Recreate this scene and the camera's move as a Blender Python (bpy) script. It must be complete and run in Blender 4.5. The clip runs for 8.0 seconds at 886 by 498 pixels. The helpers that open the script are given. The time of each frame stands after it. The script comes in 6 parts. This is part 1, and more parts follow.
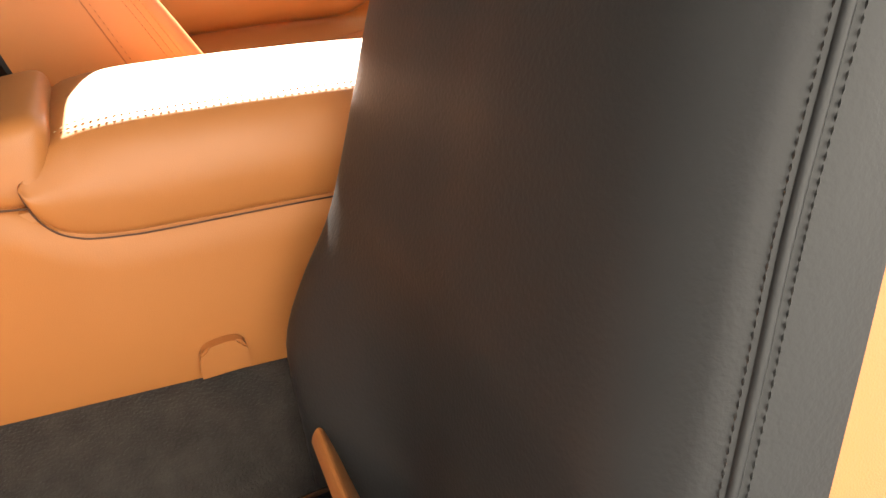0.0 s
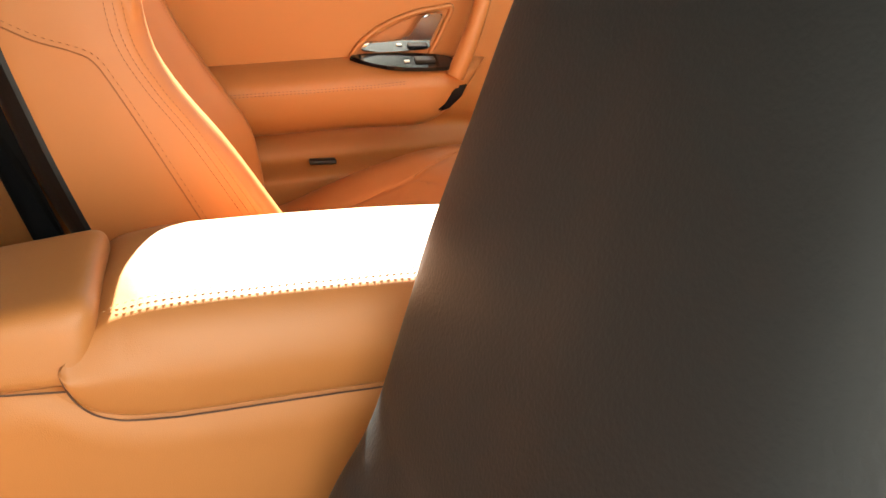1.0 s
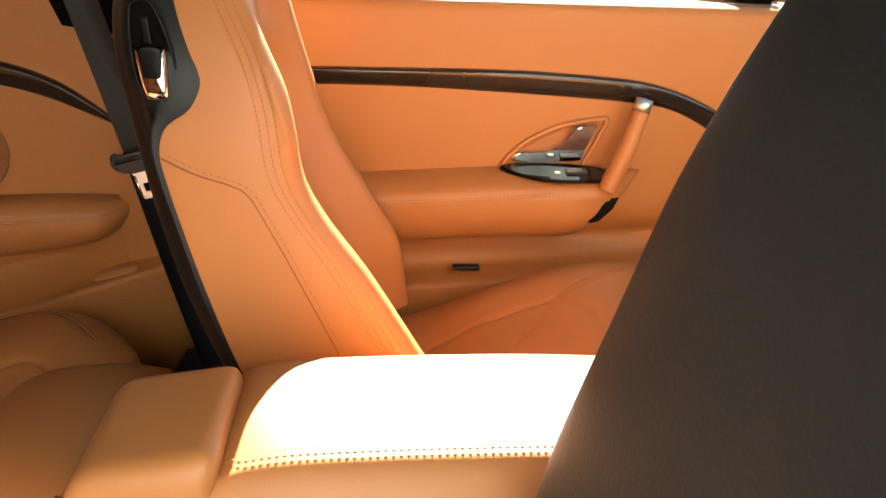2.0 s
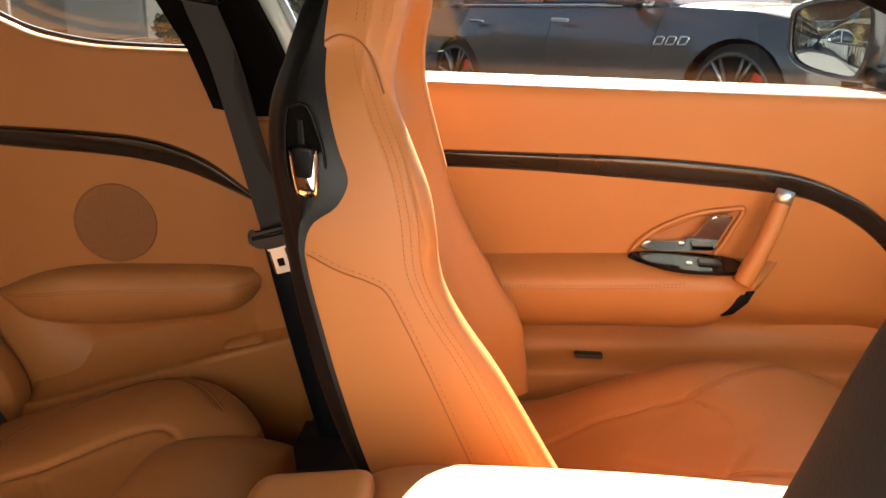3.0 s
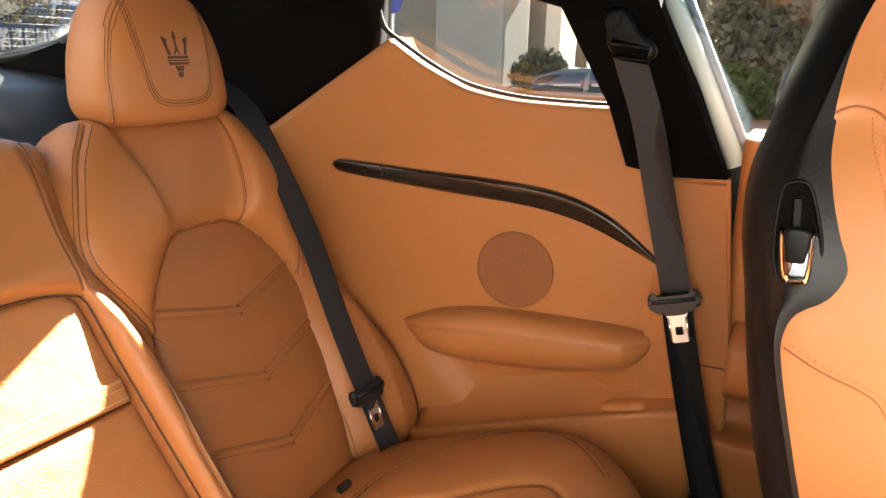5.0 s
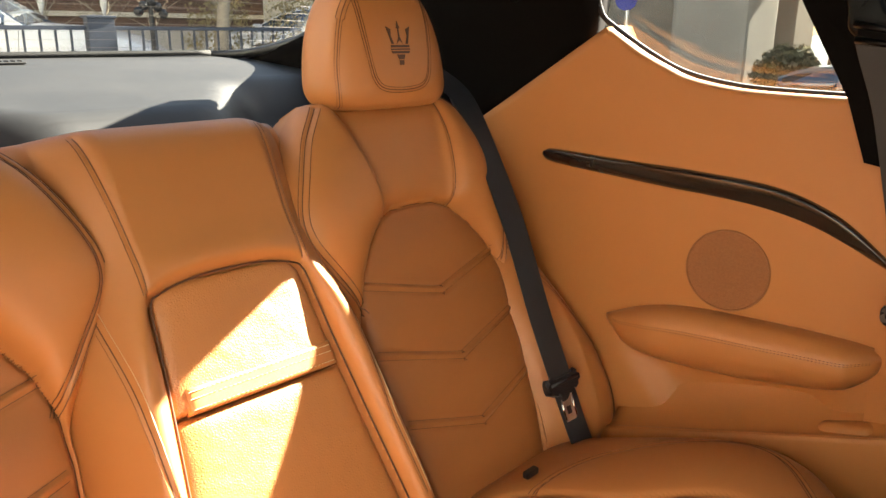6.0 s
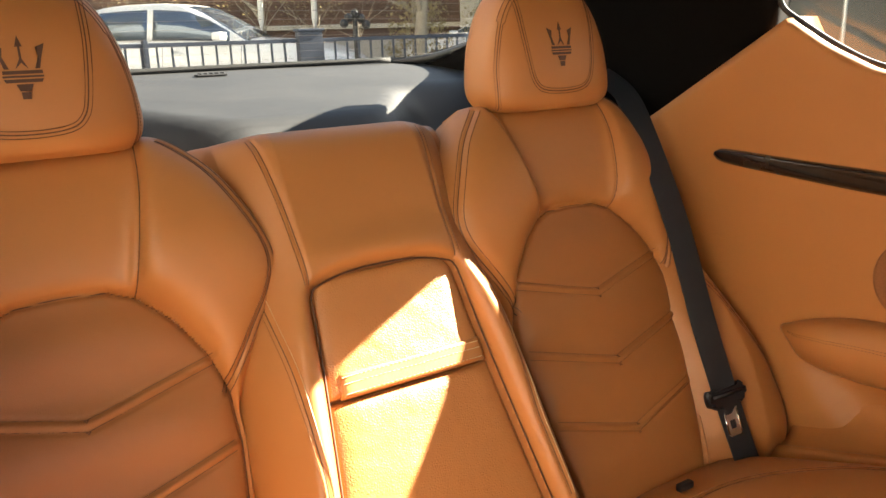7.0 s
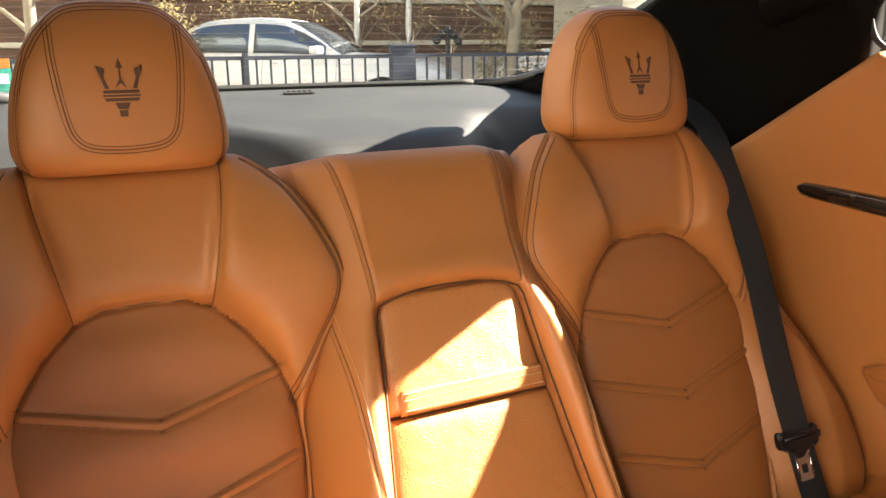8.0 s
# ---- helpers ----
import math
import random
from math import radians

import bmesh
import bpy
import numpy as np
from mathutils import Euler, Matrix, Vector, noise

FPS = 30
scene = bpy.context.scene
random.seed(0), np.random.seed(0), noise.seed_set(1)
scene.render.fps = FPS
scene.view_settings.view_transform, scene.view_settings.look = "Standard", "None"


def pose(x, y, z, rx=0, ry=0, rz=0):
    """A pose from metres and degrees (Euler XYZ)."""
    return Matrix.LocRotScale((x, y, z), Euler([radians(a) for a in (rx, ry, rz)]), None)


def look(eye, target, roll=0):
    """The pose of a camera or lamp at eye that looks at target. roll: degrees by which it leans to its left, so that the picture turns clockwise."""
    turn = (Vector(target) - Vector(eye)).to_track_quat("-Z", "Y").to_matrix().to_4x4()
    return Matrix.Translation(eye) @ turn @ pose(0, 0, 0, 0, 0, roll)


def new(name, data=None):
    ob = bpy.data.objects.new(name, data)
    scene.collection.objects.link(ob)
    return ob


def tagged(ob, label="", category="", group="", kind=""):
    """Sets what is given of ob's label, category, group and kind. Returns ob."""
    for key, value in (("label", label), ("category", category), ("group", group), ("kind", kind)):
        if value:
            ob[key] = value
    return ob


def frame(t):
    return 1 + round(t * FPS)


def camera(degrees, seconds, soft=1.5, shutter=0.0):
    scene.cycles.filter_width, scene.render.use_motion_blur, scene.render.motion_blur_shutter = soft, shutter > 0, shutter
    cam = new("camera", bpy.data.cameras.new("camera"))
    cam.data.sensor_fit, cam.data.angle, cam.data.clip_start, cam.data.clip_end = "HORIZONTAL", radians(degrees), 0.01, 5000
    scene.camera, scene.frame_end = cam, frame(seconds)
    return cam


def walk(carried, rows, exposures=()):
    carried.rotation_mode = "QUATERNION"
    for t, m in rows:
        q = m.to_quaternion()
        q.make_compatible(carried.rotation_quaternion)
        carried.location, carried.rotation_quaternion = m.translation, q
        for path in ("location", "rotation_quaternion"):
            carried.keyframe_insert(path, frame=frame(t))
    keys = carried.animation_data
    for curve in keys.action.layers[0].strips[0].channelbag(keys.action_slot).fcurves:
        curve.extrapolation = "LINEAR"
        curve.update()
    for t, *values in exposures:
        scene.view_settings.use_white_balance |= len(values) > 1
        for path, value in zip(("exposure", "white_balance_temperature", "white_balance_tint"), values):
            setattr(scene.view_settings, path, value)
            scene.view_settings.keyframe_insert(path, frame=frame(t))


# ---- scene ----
cam = camera(59.1, 8.0)
PATH = [
    (0, (0.098, -0.63, 0.931), (0.767, 0.955, -0.088), 0.5),
    (0.5, (0.106, -0.577, 0.96), (0.738, 1.058, -0.003), 1.3),
    (1, (0.127, -0.56, 1.012), (0.666, 1.139, 0.105), 3.5),
    (1.5, (0.143, -0.529, 1.036), (0.501, 1.252, 0.2), 3.1),
    (3, (0.115, -0.486, 1.086), (0.02, 1.413, 0.465), 1.9),
    (3.5, (0.075, -0.462, 1.084), (-0.156, 1.438, 0.503), 1.6),
    (4, (0.035, -0.446, 1.088), (-0.366, 1.434, 0.535), 1.6),
    (4.5, (0.001, -0.442, 1.094), (-0.613, 1.384, 0.554), 1.6),
    (5, (-0.013, -0.474, 1.095), (-0.887, 1.244, 0.562), 1.5),
    (6.5, (0.035, -0.45, 1.073), (-1.466, 0.755, 0.531), -0.6),
    (7, (0.055, -0.433, 1.078), (-1.579, 0.589, 0.546), -1.8),
    (7.5, (0.062, -0.424, 1.079), (-1.64, 0.481, 0.547), -1.2),
    (8, (0.076, -0.421, 1.091), (-1.67, 0.421, 0.601), -0.7),
]
EXPOSURES = [(0, 3.6, 6900, 9), (0.6, 3.55, 6700, 3), (1.7, 3.65, 6300, -2), (3, 3.5, 6800, 5), (4.0, 3.8, 6800, 6), (5.2, 4.4, 6500, 7), (6.3, 4.15, 7300, 4), (8, 4.1, 7300, 7)]
walk(cam, [(t, look(eye, target, roll)) for t, eye, target, roll in PATH], EXPOSURES)

# ---- world and sun: sun from the left and slightly ahead of the car ----
SUN_WAY = Vector((0.10, 1.0, 0.645))
world = bpy.data.worlds.new("sky")
scene.world = world
world.use_nodes = True
wn = world.node_tree
sky = wn.nodes.new("ShaderNodeTexSky")
sky.sky_type, sky.sun_disc = "NISHITA", False
sky.sun_elevation, sky.sun_rotation = math.atan2(SUN_WAY.z, SUN_WAY.xy.length), math.atan2(SUN_WAY.x, SUN_WAY.y)
sky.air_density, sky.dust_density = 1.0, 1.5
wn.links.new(sky.outputs[0], wn.nodes["Background"].inputs[0])
wn.nodes["Background"].inputs[1].default_value = 0.054
sun_data = bpy.data.lights.new("sun", "SUN")
sun_data.energy, sun_data.angle, sun_data.color = 5.0, radians(0.55), (1.0, 0.95, 0.88)
sun = new("sun", sun_data)
sun.matrix_world = look(SUN_WAY * 20, (0, 0, 0))


# ---- materials ----
def material(name, base, rough=0.5, metal=0.0, second=None, scale=8.0, mix=0.5, bump=0.0, bump_scale=400.0, bump_kind="noise",
             coat=0.0, sheen=0.0, spec=0.5, rough_vary=0.1, ripple=0.0, piece_vary=0.0):
    """A surface with two scales of variation: wide stains towards `second`, and a fine relief."""
    m = bpy.data.materials.new(name)
    m.use_nodes = True
    nt = m.node_tree
    b = nt.nodes["Principled BSDF"]
    b.inputs["Metallic"].default_value = metal
    b.inputs["Coat Weight"].default_value = coat
    b.inputs["Coat Roughness"].default_value = 0.06
    b.inputs["Sheen Weight"].default_value = sheen
    b.inputs["Specular IOR Level"].default_value = spec
    tc = nt.nodes.new("ShaderNodeTexCoord")
    wide = nt.nodes.new("ShaderNodeTexNoise")
    wide.inputs["Scale"].default_value, wide.inputs["Detail"].default_value = scale, 4.0
    nt.links.new(tc.outputs["Object"], wide.inputs["Vector"])
    ramp = nt.nodes.new("ShaderNodeMix")
    ramp.data_type = "RGBA"
    second = second or tuple(c * 0.82 for c in base)
    ramp.inputs["A"].default_value, ramp.inputs["B"].default_value = (*base, 1), (*second, 1)
    gain = nt.nodes.new("ShaderNodeMapRange")
    gain.inputs["From Min"].default_value, gain.inputs["From Max"].default_value = 0.35, 0.7
    gain.inputs["To Max"].default_value = mix
    nt.links.new(wide.outputs["Fac"], gain.inputs["Value"])
    nt.links.new(gain.outputs["Result"], ramp.inputs["Factor"])
    colour = ramp.outputs["Result"]
    if piece_vary:
        info = nt.nodes.new("ShaderNodeObjectInfo")
        hsv = nt.nodes.new("ShaderNodeHueSaturation")
        rng = nt.nodes.new("ShaderNodeMapRange")
        rng.inputs["To Min"].default_value, rng.inputs["To Max"].default_value = 1 - piece_vary, 1 + piece_vary
        nt.links.new(info.outputs["Random"], rng.inputs["Value"])
        nt.links.new(rng.outputs["Result"], hsv.inputs["Value"])
        nt.links.new(colour, hsv.inputs["Color"])
        colour = hsv.outputs["Color"]
    nt.links.new(colour, b.inputs["Base Color"])
    rv = nt.nodes.new("ShaderNodeMapRange")
    rv.inputs["To Min"].default_value, rv.inputs["To Max"].default_value = max(0.02, rough - rough_vary), min(1, rough + rough_vary)
    nt.links.new(wide.outputs["Fac"], rv.inputs["Value"])
    nt.links.new(rv.outputs["Result"], b.inputs["Roughness"])
    if bump:
        tex = nt.nodes.new("ShaderNodeTexVoronoi" if bump_kind == "voronoi" else "ShaderNodeTexNoise")
        tex.inputs["Scale"].default_value = bump_scale
        if bump_kind == "voronoi":
            tex.feature = "DISTANCE_TO_EDGE"
        else:
            tex.inputs["Detail"].default_value = 3.0
        nt.links.new(tc.outputs["Object"], tex.inputs["Vector"])
        out = tex.outputs["Distance"] if bump_kind == "voronoi" else tex.outputs["Fac"]
        bn = nt.nodes.new("ShaderNodeBump")
        bn.inputs["Strength"].default_value, bn.inputs["Distance"].default_value = bump, 0.002
        nt.links.new(out, bn.inputs["Height"])
        if ripple:
            soft = nt.nodes.new("ShaderNodeTexNoise")
            soft.inputs["Scale"].default_value, soft.inputs["Detail"].default_value = 22.0, 2.5
            nt.links.new(tc.outputs["Object"], soft.inputs["Vector"])
            wave = nt.nodes.new("ShaderNodeBump")
            wave.inputs["Strength"].default_value, wave.inputs["Distance"].default_value = ripple, 0.006
            nt.links.new(soft.outputs["Fac"], wave.inputs["Height"])
            nt.links.new(wave.outputs["Normal"], bn.inputs["Normal"])
        nt.links.new(bn.outputs["Normal"], b.inputs["Normal"])
    return m


TAN = (0.43, 0.166, 0.049)
tan_leather = material("tan_leather", TAN, 0.44, second=(0.385, 0.143, 0.039), scale=5, bump=0.12, bump_scale=900, bump_kind="voronoi", spec=0.45, ripple=0.16)
lid_leather = material("grained_tan_leather", TAN, 0.42, second=(0.385, 0.143, 0.039), scale=5, bump=0.38, bump_scale=300, bump_kind="voronoi", spec=0.5, ripple=0.45)
tan_insert = material("tan_insert_leather", (0.345, 0.128, 0.039), 0.46, second=(0.31, 0.113, 0.033), scale=6, bump=0.2, bump_scale=700, bump_kind="voronoi", spec=0.4, ripple=0.2)
tan_vinyl = material("tan_moulded_leather", (0.42, 0.160, 0.044), 0.5, second=(0.385, 0.143, 0.038), scale=4, bump=0.1, bump_scale=700, bump_kind="voronoi", spec=0.35, ripple=0.08)
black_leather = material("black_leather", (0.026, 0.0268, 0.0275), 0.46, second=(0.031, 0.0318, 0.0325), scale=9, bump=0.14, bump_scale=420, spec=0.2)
# far seat's shell: black_leather again, darkened so its colour holds the shade
black_shell_shaded = material("shaded_black_seat_shell", (0.0075, 0.0075, 0.0083), 0.4, second=(0.010, 0.010, 0.011), scale=9, bump=0.12, bump_scale=420, spec=0.25)
black_plastic = material("black_plastic", (0.012, 0.012, 0.013), 0.45, scale=20, bump=0.1, bump_scale=900)
gloss_black = material("gloss_black", (0.005, 0.005, 0.006), 0.12, scale=10, rough_vary=0.04, spec=0.28)
shelf_leather = material("charcoal_shelf_leather", (0.0125, 0.0128, 0.0134), 0.5, second=(0.0155, 0.0158, 0.0164), scale=6, spec=0.3, bump=0.12, bump_scale=500, bump_kind="voronoi")
headliner = material("black_suede", (0.0045, 0.0038, 0.0035), 0.95, scale=12, bump=0.2, bump_scale=900, spec=0.04)
carpet = material("charcoal_carpet", (0.034, 0.030, 0.027), 0.95, second=(0.062, 0.055, 0.048), scale=45, mix=0.8, bump=1.0, bump_scale=420, sheen=0.15, spec=0.1)
guide_plastic = material("matt_black_plastic", (0.0035, 0.0034, 0.0034), 0.32, scale=20, spec=0.12)
# front belt's lower length: same webbing, with its shade put into the colour
webbing_shaded = material("shaded_black_webbing", (0.008, 0.0082, 0.009), 0.65, second=(0.012, 0.0122, 0.013), scale=30, bump=0.3, bump_scale=900, spec=0.12)
collar_plastic = material("blue_black_plastic", (0.010, 0.011, 0.014), 0.4, scale=20)
# front belt's upper length: same webbing in a lit, greyer tone
webbing_lit = material("lit_grey_webbing", (0.028, 0.024, 0.0225), 0.6, second=(0.036, 0.031, 0.029), scale=30, bump=0.3, bump_scale=900, spec=0.3)
webbing = material("belt_webbing", (0.022, 0.024, 0.028), 0.45, second=(0.030, 0.032, 0.037), scale=30, bump=0.3, bump_scale=900, spec=0.3)
thread_dark = material("brown_thread", (0.115, 0.041, 0.014), 0.7, scale=60)
thread_soft = material("tan_thread", (0.27, 0.099, 0.030), 0.7, scale=60)
thread_pale = material("pale_thread", (0.7, 0.52, 0.32), 0.7, scale=60)
thread_black = material("black_thread", (0.032, 0.031, 0.031), 0.6, scale=60)
chrome = material("chrome", (0.82, 0.82, 0.82), 0.07, 1.0, scale=10, rough_vary=0.03)
satin_steel = material("satin_steel", (0.78, 0.77, 0.75), 0.4, 1.0, scale=30)
logo_brown = material("embossed_dark_brown", (0.09, 0.035, 0.016), 0.6, scale=40)
seal_pale = material("pale_door_seal", (0.64, 0.74, 0.70), 0.4, scale=10, coat=0.4)
jamb_blue = material("pale_blue_paint", (0.36, 0.43, 0.5), 0.35, scale=10, coat=0.5)
rubber = material("rubber", (0.014, 0.014, 0.014), 0.7, scale=20, bump=0.2)
speaker_cloth = material("tan_speaker_cloth", (0.27, 0.098, 0.029), 0.75, second=(0.21, 0.076, 0.023), scale=300, bump=0.6, bump_scale=700)


def carbon_material():
    m = material("carbon_fibre", (0.03, 0.024, 0.02), 0.25, coat=1.0, scale=8, spec=0.25)
    nt = m.node_tree
    b = nt.nodes["Principled BSDF"]
    tc = nt.nodes.new("ShaderNodeTexCoord")
    mp = nt.nodes.new("ShaderNodeMapping")
    mp.inputs["Rotation"].default_value = (0, radians(45), 0)
    wave = nt.nodes.new("ShaderNodeTexWave")
    wave.inputs["Scale"].default_value = 70
    ck = nt.nodes.new("ShaderNodeMix")
    ck.data_type = "RGBA"
    ck.inputs["A"].default_value, ck.inputs["B"].default_value = (0.012, 0.009, 0.0075, 1), (0.028, 0.020, 0.015, 1)
    nt.links.new(tc.outputs["Object"], mp.inputs["Vector"])
    nt.links.new(mp.outputs["Vector"], wave.inputs["Vector"])
    nt.links.new(wave.outputs["Fac"], ck.inputs["Factor"])
    nt.links.new(ck.outputs["Result"], b.inputs["Base Color"])
    return m


def glass_material(name, tint=(1, 1, 1), rough=0.0, gloss_most=0.6):
    """Thin clear pane: mostly transmitted light with a Fresnel gloss."""
    m = bpy.data.materials.new(name)
    m.use_nodes = True
    nt = m.node_tree
    nt.nodes.remove(nt.nodes["Principled BSDF"])
    see = nt.nodes.new("ShaderNodeBsdfTransparent")
    see.inputs["Color"].default_value = (*tint, 1)
    gloss = nt.nodes.new("ShaderNodeBsdfGlossy")
    gloss.inputs["Roughness"].default_value = rough
    rim = nt.nodes.new("ShaderNodeLayerWeight")
    rim.inputs["Blend"].default_value = 0.5
    steep = nt.nodes.new("ShaderNodeMath")
    steep.operation = "POWER"
    steep.inputs[1].default_value = 5.0
    nt.links.new(rim.outputs["Facing"], steep.inputs[0])
    fres = nt.nodes.new("ShaderNodeMath")
    fres.operation = "MULTIPLY_ADD"
    fres.inputs[1].default_value, fres.inputs[2].default_value = gloss_most, 0.03
    nt.links.new(steep.outputs[0], fres.inputs[0])
    mixer = nt.nodes.new("ShaderNodeMixShader")
    nt.links.new(fres.outputs[0], mixer.inputs[0])
    nt.links.new(see.outputs[0], mixer.inputs[1])
    nt.links.new(gloss.outputs[0], mixer.inputs[2])
    nt.links.new(mixer.outputs[0], nt.nodes["Material Output"].inputs["Surface"])
    return m


def leaf_material(name, base, second):
    """Thin leaves that let part of the light through."""
    m = material(name, base, 0.65, second=second, scale=3, mix=0.9)
    nt = m.node_tree
    b = nt.nodes["Principled BSDF"]
    thin = nt.nodes.new("ShaderNodeBsdfTranslucent")
    nt.links.new(b.inputs["Base Color"].links[0].from_socket, thin.inputs["Color"])
    both = nt.nodes.new("ShaderNodeMixShader")
    both.inputs[0].default_value = 0.5
    nt.links.new(b.outputs[0], both.inputs[1])
    nt.links.new(thin.outputs[0], both.inputs[2])
    nt.links.new(both.outputs[0], nt.nodes["Material Output"].inputs["Surface"])
    return m


carbon = carbon_material()
clear_glass = glass_material("tinted_pane", (0.50, 0.51, 0.50))
screen_glass = glass_material("shaded_screen", (0.75, 0.77, 0.76))
near_glass = glass_material("near_pane", (0.9, 0.91, 0.9), gloss_most=0.25)
rear_glass = glass_material("rear_pane", (0.62, 0.62, 0.61), gloss_most=0.25)
mirror_glass = material("mirror_silver", (0.9, 0.92, 0.93), 0.01, 1.0, scale=2, rough_vary=0.005)


# ---- building helpers ----
def thing(name, label, category, group="", kind="", at=(0, 0, 0)):
    ob = new(name)
    ob.location = at
    ob.empty_display_size = 0.05
    return tagged(ob, label, category, group, kind)


def link(name, verts, faces, mat, parent=None, label="", smooth=True, extra=()):
    me = bpy.data.meshes.new(name)
    me.from_pydata([tuple(map(float, v)) for v in verts], [], faces)
    bm = bmesh.new()
    bm.from_mesh(me)
    bmesh.ops.recalc_face_normals(bm, faces=bm.faces)
    bm.to_mesh(me)
    bm.free()
    me.materials.append(mat)
    for m in extra:
        me.materials.append(m)
    me.polygons.foreach_set("use_smooth", [smooth] * len(me.polygons))
    ob = new(name, me)
    if parent:
        ob.parent = parent
        root = parent
        off = Vector((0, 0, 0))
        while root:
            off += root.location
            root = root.parent
        ob.location = -off
    if label:
        ob["label"] = label
    return ob


def part(name, bm, mat, parent=None, label="", smooth=False):
    """Links a bmesh, whose places are those of the world, as one mesh under its thing."""
    me = bpy.data.meshes.new(name)
    bmesh.ops.recalc_face_normals(bm, faces=bm.faces)
    bm.to_mesh(me)
    bm.free()
    me.materials.append(mat)
    me.polygons.foreach_set("use_smooth", [smooth] * len(me.polygons))
    ob = new(name, me)
    if parent:
        ob.parent = parent
        off, root = Vector((0, 0, 0)), parent
        while root:
            off += root.location
            root = root.parent
        ob.location = -off
    if label:
        ob["label"] = label
    return ob


def round_rims(ob):
    """Shades the narrow rims of a plate smoothly and leaves its broad faces flat."""
    for p in ob.data.polygons:
        p.use_smooth = len(p.vertices) <= 4
    return ob


def block(size, at=(0, 0, 0), turn=(0, 0, 0), bevel=0.0, segments=2):
    """A bmesh box of that size, its middle at `at`, with rounded edges."""
    bm = bmesh.new()
    bmesh.ops.create_cube(bm, size=1.0)
    bmesh.ops.scale(bm, vec=size, verts=bm.verts)
    if bevel:
        bmesh.ops.bevel(bm, geom=list(bm.edges), offset=bevel, segments=segments, affect="EDGES", profile=0.6)
    bmesh.ops.transform(bm, matrix=pose(*at, *turn), verts=bm.verts)
    return bm


def rod(p, q, r, r2=None, n=12):
    p, q = Vector(p), Vector(q)
    bm = bmesh.new()
    bmesh.ops.create_cone(bm, cap_ends=True, segments=n, radius1=r, radius2=r if r2 is None else r2, depth=(q - p).length)
    m = Matrix.Translation((p + q) / 2) @ (q - p).to_track_quat("Z", "Y").to_matrix().to_4x4()
    bmesh.ops.transform(bm, matrix=m, verts=bm.verts)
    return bm


def disc(at, axis, r, depth, n=40, bevel=0.0):
    at, axis = Vector(at), Vector(axis).normalized()
    bm = rod(at - axis * depth / 2, at + axis * depth / 2, r, n=n)
    if bevel:
        rim = [e for e in bm.edges if len(e.link_faces) == 2 and any(len(f.verts) > 4 for f in e.link_faces)]
        bmesh.ops.bevel(bm, geom=rim, offset=bevel, segments=2, affect="EDGES")
    return bm


def plate(points, way, depth, bevel=0.0, segments=2):
    """A flat outline of places, thickened by depth along `way`."""
    bm = bmesh.new()
    way = Vector(way).normalized() * depth
    a = [bm.verts.new(Vector(p)) for p in points]
    b = [bm.verts.new(Vector(p) + way) for p in points]
    bm.faces.new(a)
    bm.faces.new(list(reversed(b)))
    for i in range(len(a)):
        j = (i + 1) % len(a)
        bm.faces.new((a[i], b[i], b[j], a[j]))
    if bevel:
        far = [e for e in bm.edges if e.verts[0] in b and e.verts[1] in b]
        bmesh.ops.bevel(bm, geom=far, offset=bevel, segments=segments, affect="EDGES")
    return bm


def pebble(outline, base, way, depth, edge=0.3):
    """A flat thing with softly rounded rims: outline (x, z) in the plane y = base, raised along way."""
    q = np.array(outline, float)
    mid, w = q.mean(0), np.array(way, float) / np.linalg.norm(way)
    rings = []
    for g, h in ((1.0, 0.0), (1.0, 0.45), (1 - 0.07 * edge, 0.70), (1 - 0.25 * edge, 0.87), (1 - 0.55 * edge, 0.97), (1 - edge, 1.0), (0.35 * (1 - edge), 1.0 + 0.04)):
        rings.append([(mid[0] + (a - mid[0]) * g + w[0] * depth * h, base + w[1] * depth * h, mid[1] + (b - mid[1]) * g + w[2] * depth * h) for a, b in q])
    n = len(q)
    verts = [p for ring in rings for p in ring]
    faces = [(i * n + k, i * n + (k + 1) % n, (i + 1) * n + (k + 1) % n, (i + 1) * n + k) for i in range(len(rings) - 1) for k in range(n)]
    return verts, faces + [tuple(range((len(rings) - 1) * n, len(rings) * n)), tuple(range(n - 1, -1, -1))]


def smooth_line(points, steps=6, closed=False):
    """A Catmull-Rom line through the points, as an array."""
    p = np.array(points, float)
    n = len(p)
    out = []
    for i in range(n if closed else n - 1):
        a, b, c, d = (p[(i + k) % n] if closed else p[min(max(i + k, 0), n - 1)] for k in (-1, 0, 1, 2))
        for t in np.arange(steps) / steps:
            out.append(0.5 * (2 * b + (c - a) * t + (2 * a - 5 * b + 4 * c - d) * t**2 + (3 * b - a - 3 * c + d) * t**3))
    if not closed:
        out.append(p[-1])
    return np.array(out)


def even_line(points, step):
    p = np.array(points, float)
    far = np.r_[0, np.cumsum(np.linalg.norm(np.diff(p, axis=0), axis=1))]
    at = np.linspace(0, far[-1], max(2, int(far[-1] / step) + 1))
    return np.stack([np.interp(at, far, p[:, k]) for k in range(p.shape[1])], 1)


